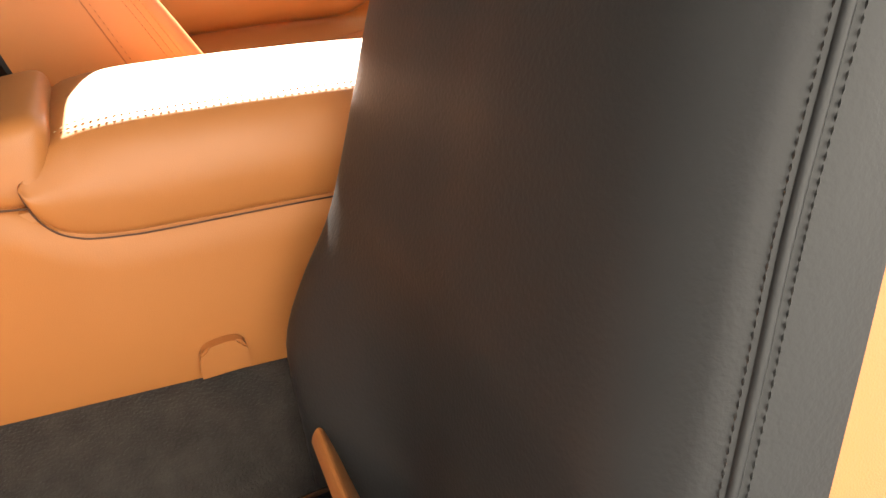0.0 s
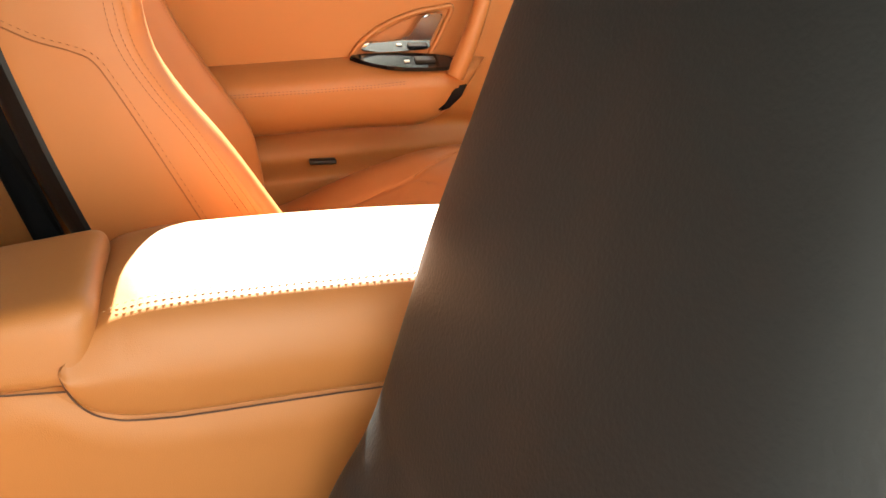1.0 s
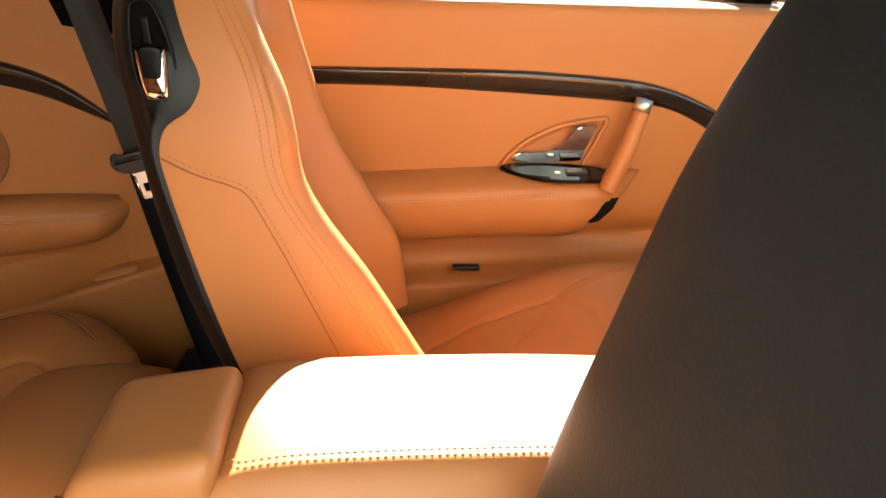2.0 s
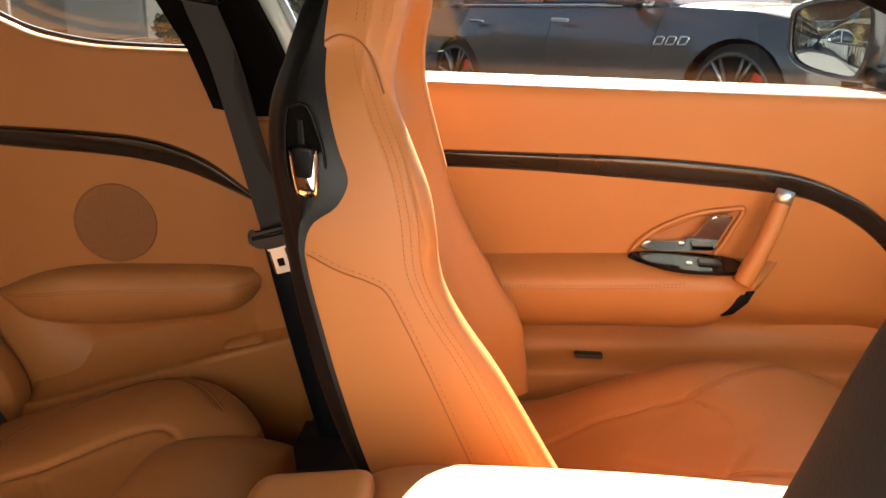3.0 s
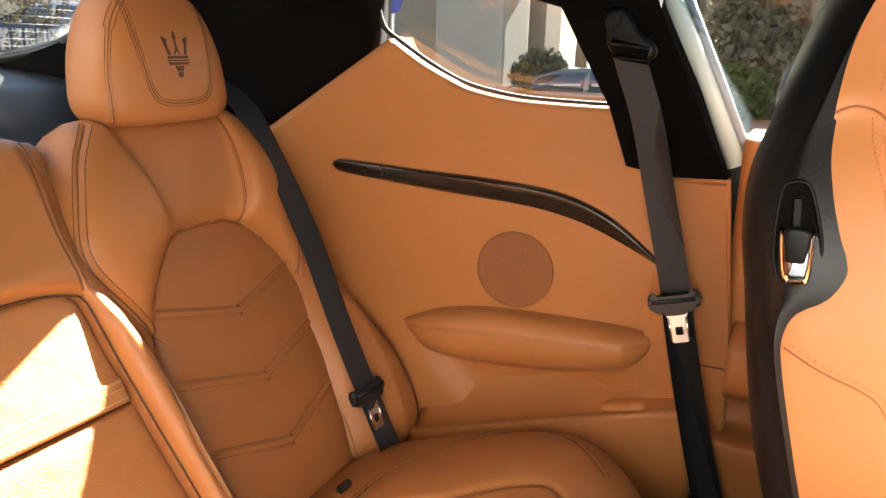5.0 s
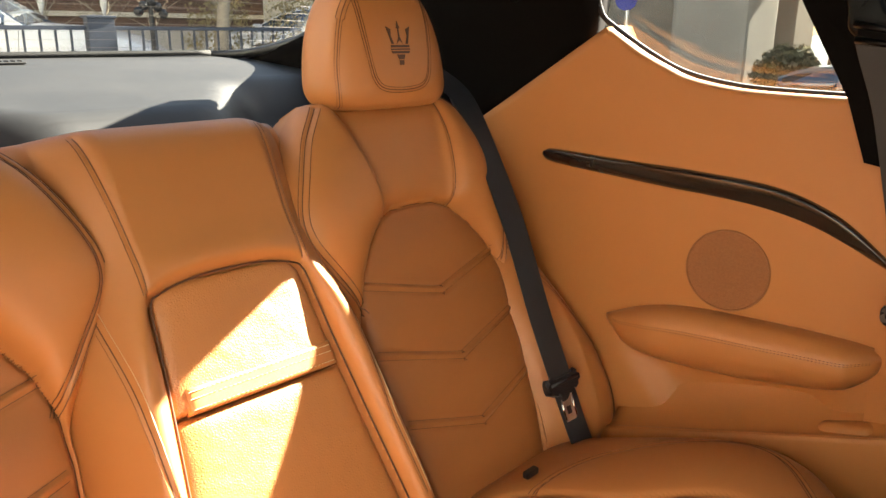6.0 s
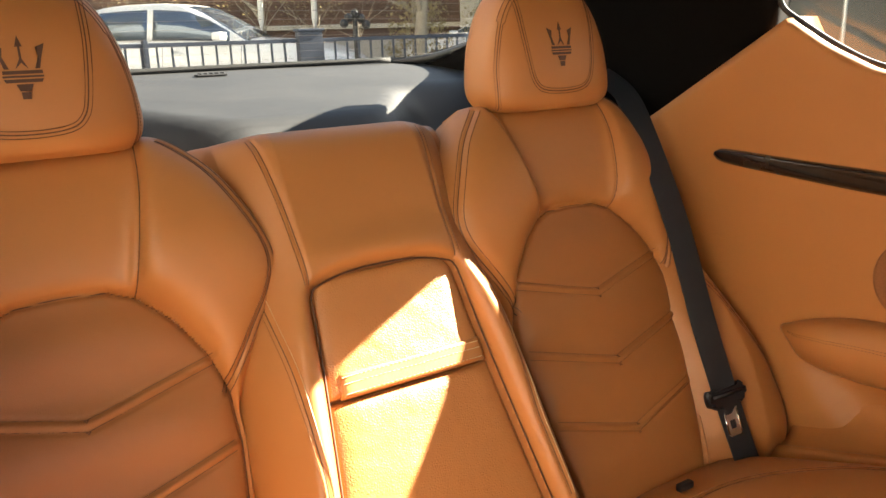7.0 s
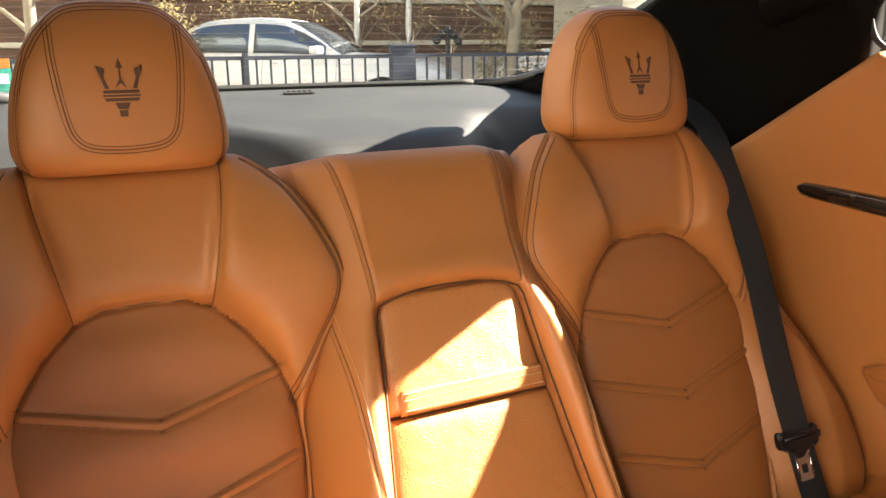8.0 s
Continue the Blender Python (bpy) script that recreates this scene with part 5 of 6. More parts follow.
def near_seat():
    """The nearer front seat, slid ahead and tipped forward: mostly its black shell shows."""
    root = thing("front_seat_unit", "front sports seat tipped forward, black leather rear shell with stitched edge", "seat", "front seats", at=(0.35, -0.32, 0.5))
    back = curve_of(NEAR_BACK)
    outer = lambda z: -0.462 + (z - 0.88) * 0.26
    y0 = -0.166
    levels = np.linspace(0.38, 1.19, 90)
    rows = []
    for z in levels:
        b = float(back(z))
        y1 = outer(z)
        taper = float(np.interp(z, [0.38, 0.5, 0.6, 0.7, 1.0, 1.2], [0.0, 0.0, 0.0, 0.0, 0.0, 0.02]))
        w = y0 - y1
        prof = [(b + 0.10, y0 + 0.012), (b + 0.05, y0 + 0.010), (b + 0.022, y0 + 0.006), (b + 0.006, y0 + 0.001), (b - 0.003, y0 - 0.006), (b - 0.007, y0 - 0.017), (b - 0.008, y0 - 0.045), (b - 0.006, y0 - 0.30 * w), (b - 0.004, y0 - 0.45 * w), (b - 0.004, y0 - 0.58 * w), (b - 0.003, y0 - 0.72 * w), (b - 0.001, y1 + 0.050), (b + 0.003, y1 + 0.030), (b + 0.012, y1 + 0.012), (b + 0.022, y1 + 0.0), (b + 0.04, y1 - 0.008), (b + 0.065, y1 - 0.010)]
        fine = []
        for x, y in smooth_line(prof, 8):
            k = min(1.0, max(0.0, (y0 - y) / (y0 - y1) / 0.45))
            deep = z if z > 0.72 else 0.72 - (0.72 - z) * (1 - 0.85 * k * k * (3 - 2 * k))
            fine.append((x - b + float(back(deep)) + taper, y, z))
        rows.append(fine)
    v, f = sheet(rows, None)
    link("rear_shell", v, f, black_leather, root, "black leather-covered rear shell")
    # double-stitched outer edge
    def on(col, out):
        pts = np.array([row[col] for row in rows])
        nxt = np.array([row[col + 1] for row in rows])
        t = np.gradient(pts, axis=0)
        nn = np.cross(t, nxt - pts)
        nn /= np.linalg.norm(nn, axis=1)[:, None]
        nn *= np.sign(nn @ np.array([-0.8, -0.6, 0]))[:, None]
        return pts + nn * out, nn
    c0 = 115
    p, nn = on(c0, -0.0003)
    v, f = tube(p, 0.0022, 8)
    link("piping", v, f, black_leather, root)
    p, nn = on(c0, 0.0004)
    along = np.gradient(p, axis=0)
    across = np.cross(nn, along)
    across /= np.linalg.norm(across, axis=1)[:, None]
    for off in (-0.0045, 0.0045):
        stitches(p + across * off, nn, thread_black, root, step=0.0040, length=0.0036, width=0.0011, lift=0.0004)
    # tan bolster on the outer side and tan front of the backrest
    bol = []
    for z in levels:
        b = float(back(z))
        y1 = outer(z)
        prof = [(b + 0.056, y1 - 0.0075), (b + 0.075, y1 - 0.012), (b + 0.11, y1 - 0.022), (b + 0.15, y1 - 0.018), (b + 0.175, y1 + 0.0), (b + 0.17, y1 + 0.04), (b + 0.12, y1 + 0.10), (b + 0.11, y1 + 0.17), (b + 0.12, y0 - 0.08), (b + 0.17, y0 - 0.03), (b + 0.16, y0 + 0.01), (b + 0.10, y0 + 0.016), (b + 0.07, y0 + 0.0135)]
        bol.append([(x, y, z) for x, y in smooth_line(prof, 4)])
    v, f = sheet(bol, None)
    link("backrest", v, f, tan_leather, root)
    # cap of the backrest, cushion and its tan base cover
    part("cushion", block((0.46, 0.36, 0.13), (0.56, -0.31, 0.55), (0, -4, 0), 0.05, 4), tan_leather, root, smooth=True)
    pts = smooth_line([(0.170, 0.545), (0.167, 0.556), (0.172, 0.566), (0.179, 0.556), (0.192, 0.520), (0.226, 0.44), (0.30, 0.40), (0.23, 0.38), (0.19, 0.48)], 4, True)
    part("base_cover", plate([(x, -0.245, z) for x, z in pts], (0, -1, 0), 0.18, 0.005), tan_leather, root)
    return root


near_seat()
rail = thing("seat_rail", "black steel seat rail bolted to the floor", "seat rail")
part("rail", block((0.5, 0.03, 0.02), (0.44, -0.27, 0.475), bevel=0.004), gloss_black, rail)
part("slide_bar", rod((0.135, -0.275, 0.525), (0.26, -0.262, 0.522), 0.010, n=16), gloss_black, rail, smooth=True)

# ---- quarter panel fittings ----
def quarter_fittings(sign):
    root = far_side if sign > 0 else near_side
    yy = lambda x, d=0.0: sign * (float(side_y(x)) - d)
    top = smooth_line([(-0.792, 0.8705), (-0.7905, 0.8765), (-0.785, 0.8805), (-0.765, 0.8828), (-0.641, 0.877), (-0.509, 0.872), (-0.400, 0.861), (-0.320, 0.832), (-0.256, 0.784), (-0.235, 0.765)], 6)
    bot = smooth_line([(-0.792, 0.8695), (-0.7895, 0.8640), (-0.781, 0.8605), (-0.745, 0.8565), (-0.623, 0.846), (-0.509, 0.836), (-0.417, 0.823), (-0.336, 0.802), (-0.256, 0.768), (-0.235, 0.752)], 6)
    rows = []
    for a, b in zip(top, bot):
        rows.append([(a[0] + (b[0] - a[0]) * g, yy(a[0], -0.001 + min(1.0, 0.35 + math.sqrt(max(0, a[0] + 0.792) / 0.02)) * float(np.interp(g, [0, 0.05, 0.14, 0.3, 0.7, 1], [0, 0.0075, 0.0105, 0.0100, 0.0060, 0.0]))), a[1] + (b[1] - a[1]) * g) for g in (0, 0.05, 0.09, 0.14, 0.2, 0.3, 0.45, 0.6, 0.8, 1)])
    v, f = sheet(rows, (0, sign * 0.006, 0))
    link("carbon_trim", v, f, carbon, root, "glossy carbon fibre trim blade")
    # speaker
    c = Vector((-0.462, yy(-0.462, 0.001), 0.725))
    nrm = Vector((0.113, -sign, 0)).normalized()
    sp = part("speaker_grille", disc(c, nrm, 0.0625, 0.004, 64, 0.001), speaker_cloth, root, "round cloth-covered speaker")
    ring = [c + nrm * 0.0015 + Vector((math.cos(a) * 0.0630 * 0.993, math.cos(a) * 0.0630 * 0.113 * sign, math.sin(a) * 0.0630)) for a in np.linspace(0, 2 * np.pi, 60, endpoint=False)]
    v, f = tube([tuple(q) for q in ring], 0.0016, 6, up=(0, 1, 0), closed=True)
    link("grille_rim", v, f, thread_soft, sp)
    # armrest, pointed at the rear
    top = curve_of([(-0.656, 0.611), (-0.588, 0.640), (-0.509, 0.655), (-0.395, 0.658), (-0.303, 0.657), (-0.25, 0.652), (-0.232, 0.640)])
    low = curve_of([(-0.656, 0.609), (-0.63, 0.585), (-0.604, 0.563), (-0.529, 0.555), (-0.42, 0.559), (-0.355, 0.567), (-0.282, 0.581), (-0.245, 0.61), (-0.232, 0.634)])
    rows = []
    for x in np.linspace(-0.656, -0.232, 60):
        t, l = float(top(x)), float(low(x))
        e = min(1.0, math.sqrt(max(0, (x + 0.656) / 0.10))) * min(1.0, math.sqrt(max(0, (-0.232 - x) / 0.04)))
        prof = smooth_line([(0.0, 1.0), (0.030, 0.97), (0.047, 0.82), (0.052, 0.62), (0.048, 0.35), (0.030, 0.10), (0.0, 0.0)], 4)
        rows.append([(x, yy(x, d * e - 0.002), l + (t - l) * g) for d, g in prof])
    v, f = sheet(rows, (0, sign * 0.02, 0))
    arm = link("armrest", v, f, tan_leather, root, "padded tan leather side armrest")
    for off in (0.0, 0.005):
        line = []
        for x in np.linspace(-0.63, -0.245, 70):
            t, l = float(top(x)), float(low(x))
            e = min(1.0, math.sqrt(max(0, (x + 0.656) / 0.10))) * min(1.0, math.sqrt(max(0, (-0.232 - x) / 0.04)))
            line.append((x, yy(x, (0.0505 + off * 0.12) * e - 0.0016), l + (t - l) * (0.72 - off * 10 * 0.8)))
        stitches(np.array(line), np.tile((0, -sign, 0.3), (70, 1)), thread_dark, arm, step=0.005, lift=0.0006)


for sg in (1, -1):
    quarter_fittings(sg)


# ---- outside ----
asphalt = material("pale_paving", (0.21, 0.204, 0.193), 0.9, second=(0.16, 0.155, 0.146), scale=1.5, bump=0.6, bump_scale=60)
grey_paint = material("dark_grey_car_paint", (0.14, 0.142, 0.155), 0.26, 0.55, second=(0.125, 0.127, 0.14), scale=3, coat=1.0, rough_vary=0.03)
white_paint = material("white_car_paint", (0.75, 0.75, 0.74), 0.3, 0.0, scale=3, coat=0.6)
silver_paint = material("dull_silver_paint", (0.26, 0.26, 0.255), 0.3, 0.3, scale=3, coat=0.6)
car_glass = material("dark_car_glass", (0.14, 0.18, 0.23), 0.03, 0.6, scale=3, spec=1.0, rough_vary=0.01)
tyre_rubber = material("tyre_rubber", (0.02, 0.02, 0.02), 0.8, scale=20)
rim_metal = material("grey_alloy", (0.16, 0.15, 0.145), 0.35, 0.8, scale=8)
red_paint = material("red_caliper", (0.6, 0.03, 0.02), 0.35, scale=20)
brown_brick = material("brown_brick", (0.16, 0.085, 0.055), 0.85, second=(0.11, 0.06, 0.042), scale=2.5, bump=0.4, bump_scale=40, piece_vary=0.25)
cream_wall = material("cream_render", (0.58, 0.53, 0.42), 0.85, second=(0.48, 0.43, 0.34), scale=1.5, bump=0.2, bump_scale=30)
# albedo of the added bounce wall sets how much fill the cabin gets
bounce_render = material("pale_render", (0.39, 0.378, 0.355), 0.85, second=(0.34, 0.33, 0.31), scale=1.5, bump=0.2, bump_scale=30)
dim_wall = material("brown_grey_render", (0.36, 0.32, 0.275), 0.9, second=(0.27, 0.235, 0.2), scale=0.7, bump=0.3, bump_scale=20)
grey_wall = material("grey_concrete", (0.42, 0.39, 0.35), 0.85, second=(0.33, 0.3, 0.27), scale=0.8, bump=0.3, bump_scale=20)
fence_paint = material("blue_grey_fence_paint", (0.035, 0.045, 0.07), 0.45, scale=6)
bark = material("pale_bark", (0.32, 0.27, 0.2), 0.9, second=(0.2, 0.165, 0.12), scale=8, bump=0.5, bump_scale=60)
whitewash = material("whitewashed_bark", (0.75, 0.73, 0.68), 0.85, second=(0.6, 0.58, 0.52), scale=5)
leaf_green = leaf_material("green_leaves", (0.16, 0.21, 0.06), (0.22, 0.23, 0.08))
leaf_olive = leaf_material("olive_leaves", (0.27, 0.25, 0.17), (0.2, 0.19, 0.12))
leaf_gold = leaf_material("dry_golden_leaves", (0.36, 0.29, 0.14), (0.24, 0.19, 0.09))
# leaf colour is paled to carry the haze of the window glass
leaf_hazed = leaf_material("haze_paled_brown_leaves", (0.4, 0.36, 0.27), (0.31, 0.27, 0.2))
blue_sign = material("blue_sign_face", (0.03, 0.04, 0.35), 0.4, scale=5)
soil = material("brown_soil", (0.14, 0.09, 0.055), 0.95, second=(0.09, 0.06, 0.04), scale=1.2, bump=0.6, bump_scale=30)

ground = tagged(part("ground", block((600, 600, 0.2), (0, 0, -0.1)), asphalt), "pale grey paving of the parking place", "ground", kind="structure")


def car(label, paint, at, heading, tall=1.0, long=1.0, near=False, cargo=False, slope=0.0):
    """A parked car: origin on the ground under its front axle, nose along heading (degrees from +x)."""
    root = thing("parked_car", label, "car", "parked cars")
    m = pose(*at, 0, 0, heading) @ pose(0, 0, 0, 0, -slope, 0)
    base = 3.06 * long

    def put(name, verts, faces, mat, parent=None, lab="", smooth=True):
        w = [tuple(m @ Vector(tuple(map(float, p)))) for p in verts]
        return link(name, w, faces, mat, parent or root, lab, smooth)

    def put_bm(name, bm, mat, parent=None, lab="", smooth=False):
        bmesh.ops.transform(bm, matrix=m, verts=bm.verts)
        return part(name, bm, mat, parent or root, lab, smooth)

    belt = lambda x: np.interp(x / long, [-4.15, -3.6, -3.0, -2.0, -1.0, -0.6, 0.0, 0.5, 0.8, 0.95], [0.93, 1.0, 1.0, 0.975, 0.955, 0.945, 0.90, 0.80, 0.68, 0.55]) * (0.6 + 0.4 * tall)
    plan = lambda x: np.interp(x / long, [-4.15, -3.9, -3.0, -1.5, 0.0, 0.5, 0.85, 0.95], [0.70, 0.84, 0.92, 0.93, 0.93, 0.86, 0.62, 0.40])
    xs = np.linspace(-4.1 * long, 0.95 * long, 420 if near else 150)
    for sd, nm in ((1, "left_flank"), (-1, "right_flank")):
        rows = []
        for x in xs:
            top = float(belt(x))
            col = []
            for g in np.linspace(0, 1, 90 if near else 40):
                z = 0.22 + (top - 0.22) * g
                bulge = 1 - 0.10 * (1 - np.sin(np.pi * (0.12 + 0.76 * g) ** 0.8)) - 0.07 * g**4
                arch = max(0.0, 1 - min(abs(x), abs(x + base)) / 0.55)
                flare = 0.03 * arch * np.exp(-(((z - 0.62) / 0.22) ** 2))
                col.append((x, sd * (float(plan(x)) * bulge + flare), z))
            rows.append(col)
        v, f = sheet(rows, None)
        keep = []
        for face in f:
            c = v[list(face)].mean(0)
            if min(math.hypot(c[0], c[2] - 0.35), math.hypot(c[0] + base, c[2] - 0.35)) > 0.385:
                keep.append(face)
        put(nm, v, keep, paint)
    rows = [[(x, float(plan(x)) * 0.83 * g, float(belt(x)) + 0.07 * (1 - abs(g) ** 2.5) * np.interp(x / long, [-4.15, -0.6, 0.3, 0.95], [0.03, 0.8, 1.0, 0.6])) for g in np.linspace(-1, 1, 19)] for x in np.linspace(-0.62 * long, 0.95 * long, 24)]
    v, f = sheet(rows, (0, 0, -0.03))
    put("bonnet", v, f, paint)
    rows = [[(x, float(plan(x)) * 0.84 * g, float(belt(x)) + 0.03 * (1 - abs(g) ** 2.5)) for g in np.linspace(-1, 1, 9)] for x in np.linspace(-4.1 * long, -3.3 * long, 8)]
    v, f = sheet(rows, (0, 0, -0.03))
    put("boot", v, f, paint)
    put_bm("nose", block((0.06, 0.9, 0.4), (0.93 * long, 0, 0.40), bevel=0.02), black_plastic)
    put_bm("chassis", block((4.6 * long, 1.5, 0.3), (-1.55 * long, 0, 0.42)), black_plastic)
    # glasshouse
    rear_x = -3.9 if cargo else -3.45
    line = [(-0.62, 0.955), (-1.0, 1.17), (-1.4, 1.36), (-1.8, 1.415), (-2.3, 1.42), (-2.8, 1.38 if not cargo else 1.42), (-3.2, 1.22 if not cargo else 1.40), (rear_x, 1.02)]
    roof = smooth_line([(x * long, 0.955 * (0.6 + 0.4 * tall) + (z - 0.955) * tall) for x, z in line], 6)
    rows = []
    for x, z in roof:
        low = float(belt(x)) - 0.01
        top_half = 0.60 + 0.05 * (z < 1.2)
        h = np.clip((z - low) / 0.45, 0, 1)
        rows.append([(x, 0.80 * float(plan(x)) / 0.93 * (1 - h) * g + top_half * h * g, z - 0.03 * abs(g) ** 3 * h) for g in np.linspace(-1, 1, 15)])
    front = [i for i, (x, z) in enumerate(roof) if x > -1.42 * long]
    k = len(front)
    v, f = sheet(rows[:k + 1], (0, 0, -0.01))
    put("windscreen", v, f, car_glass)
    back_i = next(i for i, (x, z) in enumerate(roof) if x < (-3.3 if cargo else -2.75) * long)
    v, f = sheet(rows[k:back_i + 1], (0, 0, -0.03))
    put("roof", v, f, paint)
    v, f = sheet(rows[back_i:], (0, 0, -0.01))
    put("rear_window", v, f, car_glass)
    for sd in (1, -1):
        side = []
        for (x, z), row in zip(roof, rows):
            low = float(belt(x)) - 0.005
            p = np.array(row[-1 if sd > 0 else 0])
            q = np.array((x, sd * (float(plan(x)) * 0.855), low))
            side.append([q + (p - q) * g for g in np.linspace(0, 1, 5)])
        n1, n2 = [i for i, (x, z) in enumerate(roof) if x > -1.05 * long][-1], [i for i, (x, z) in enumerate(roof) if x > -2.02 * long][-1]
        n3 = [i for i, (x, z) in enumerate(roof) if x > (-3.15) * long][-1]
        for a, b, nm, mt in ((0, len(roof) - 1, "window_surround", paint),):
            v, f = sheet(side[a:b + 1], (0, -sd * 0.02, 0))
            put(nm, v, f, mt)
        for a, b in ((n1 - 2, n2), (n2 + 1, n3)):
            quad = []
            for i in range(a, b + 1):
                c = np.array(side[i])
                lo, hi = c[0] + (c[-1] - c[0]) * 0.05, c[0] + (c[-1] - c[0]) * 0.86
                quad.append([lo + (0, sd * 0.006, 0), (lo + hi) / 2 + (0, sd * 0.008, 0), hi + (0, sd * 0.006, 0)])
            v, f = sheet(quad, (0, -sd * 0.008, 0))
            put("side_window", v, f, car_glass)
        if near:
            rim = [np.array(side[i][0]) + (0, sd * 0.012, 0.018) for i in range(n1 - 3, n3 + 1)]
            rim += [np.array(side[i][0]) + (np.array(side[i][-1]) - np.array(side[i][0])) * 0.88 + (0, sd * 0.010, 0) for i in range(n3, n1 - 4, -1)]
            v, f = tube(rim, 0.014, 8, closed=True)
            put("chrome_strip", v, f, chrome)
            i = n2
            v, f = tube([np.array(side[i][0]) + (0, sd * 0.01, 0.01), np.array(side[i][-1]) + (0, sd * 0.008, -0.03)], 0.03, 8, flat=0.5)
            put("centre_pillar", v, f, gloss_black)
        # wheels
        for wx in (0.0, -base):
            y = sd * 0.80
            whl = put_bm("wheel", disc((wx, y, 0.35), (0, 1, 0), 0.35, 0.22, 48, 0.03), tyre_rubber, None, "black tyre", True)
            put_bm("arch_liner", disc((wx, sd * 0.62, 0.36), (0, 1, 0), 0.40, 0.12, 32), black_plastic)
            if sd * (1 if near else 0) <= 0:
                put_bm("rim_well", disc((wx, y + sd * 0.108, 0.35), (0, 1, 0), 0.285, 0.01, 40), gloss_black, whl)
                ring = [(wx + 0.285 * math.cos(a), y + sd * 0.118, 0.35 + 0.285 * math.sin(a)) for a in np.linspace(0, 2 * np.pi, 40, endpoint=False)]
                v, f = tube(ring, 0.014, 8, up=(0, 1, 0), closed=True)
                put("rim", v, f, rim_metal, whl)
                for q in range(7):
                    for da in (-0.12, 0.12):
                        a = q * 2 * np.pi / 7 + 0.25
                        bm = rod((wx + 0.05 * math.cos(a), y + sd * 0.122, 0.35 + 0.05 * math.sin(a)), (wx + 0.285 * math.cos(a + da), y + sd * 0.118, 0.35 + 0.285 * math.sin(a + da)), 0.016, 0.012, 8)
                        put_bm("spoke", bm, rim_metal if (q + (da > 0)) % 3 else satin_steel, whl, "", True)
                put_bm("hub", disc((wx, y + sd * 0.12, 0.35), (0, 1, 0), 0.055, 0.03, 24, 0.006), rim_metal, whl)
                if near:
                    put_bm("brake_caliper", block((0.09, 0.02, 0.20), (wx + 0.175, y + sd * 0.114, 0.42), (0, 20, 0), 0.02), red_paint, whl, "red brake caliper")
        # mirrors and handles
        mx = -0.92 * long
        mr = put_bm("door_mirror", block((0.14, 0.24, 0.13), (mx, sd * 1.0, float(belt(mx)) + 0.075), (0, 0, sd * 12), 0.05, 4), paint, None, "", True)
        put_bm("mirror_foot", block((0.08, 0.14, 0.03), (mx, sd * 0.87, float(belt(mx)) + 0.012), bevel=0.01), black_plastic, mr)
        for hx in (-1.62, -2.72):
            x = hx * long
            y = sd * (float(plan(x)) * 0.985 + 0.012)
            put_bm("door_handle", block((0.20, 0.035, 0.032), (x, y, 0.865 * (0.6 + 0.4 * tall)), (0, 3, 0), 0.014, 3), chrome if near else paint, None, "", True)
        for dx in (-0.68, -1.80, -2.9):
            x = dx * long
            pts = []
            for g in np.linspace(0.05, 0.985, 14):
                top = float(belt(x))
                z = 0.22 + (top - 0.22) * g
                bulge = 1 - 0.10 * (1 - np.sin(np.pi * (0.12 + 0.76 * g) ** 0.8)) - 0.07 * g**4
                shift = 0.0 if dx > -2.5 else -0.10 * np.clip((z - 0.55) / 0.4, 0, 1)
                pts.append((x + shift, sd * (float(plan(x)) * bulge + 0.0005), z))
            v, f = tube(pts, 0.0035, 6)
            put("shut_line", v, f, black_plastic)
        if near:
            for q in range(3):
                x = -0.40 - 0.105 * q
                ring = [(x + 0.036 * a + 0.024 * (b + 1) * 0.5, sd * (float(plan(x)) * 0.995 + 0.014), 0.715 + 0.027 * b) for a, b in ((-1, -1), (1, -1), (1, 1), (-1, 1))]
                v, f = tube(even_line(ring + [ring[0]], 0.02)[:-1], 0.008, 6, up=(0, 1, 0), closed=True)
                put("side_vent", v, f, chrome)
    return root


# the sedan beside, seen through the door window
car("dark grey saloon with chrome window strip and red calipers", grey_paint, (2.44, 5.43, 0.135), -51.0, near=True, slope=3.0)
ramp = pose(2.44, 5.43, 0.0, 0, 0, -51.0)
tagged(part("kerb_ramp", plate([tuple(ramp @ Vector(p)) for p in ((-3.6, -1.3, -0.05), (1.6, -1.3, 0.215), (1.6, -1.3, -0.1), (-3.6, -1.3, -0.1))], tuple(ramp.to_3x3() @ Vector((0, 1, 0))), 2.6), asphalt), "sloping paved ramp under the saloon", "ramp", kind="structure")
car("white parked hatchback behind the fence", white_paint, (-11.8, 4.55, 0), 52, tall=1.27, long=1.08)
car("white parked car beside the tree", white_paint, (-15.5, 9.6, 0), 200, tall=1.1)
car("silver parked car near the grey building", silver_paint, (-6.1, 13.0, -0.75), 188, tall=0.9)


# fence behind the car
def fence():
    root = thing("fence", "blue-grey steel railing with upright bars", "fence")
    x0 = -9.0
    for z, r in ((1.045, 0.022), (0.30, 0.02)):
        part("rail", block((0.05, 9.0, 0.045), (x0, 3.6, z), bevel=0.006), fence_paint, root)
    for k in range(55):
        part("bar", block((0.02, 0.022, 0.76), (x0, -0.8 + k * 0.163, 0.68)), fence_paint, root)
    for y, w, h in ((0.62, 0.10, 1.14), (1.52, 0.05, 1.1), (3.42, 0.30, 1.15), (7.6, 0.08, 1.12)):
        part("post", block((0.12, w, h), (x0 + 0.02, y, h / 2), bevel=0.01), fence_paint, root)
    part("post_cap", block((0.16, 0.34, 0.03), (x0 + 0.02, 3.42, 1.165), bevel=0.008), fence_paint, root)
    return root


fence()


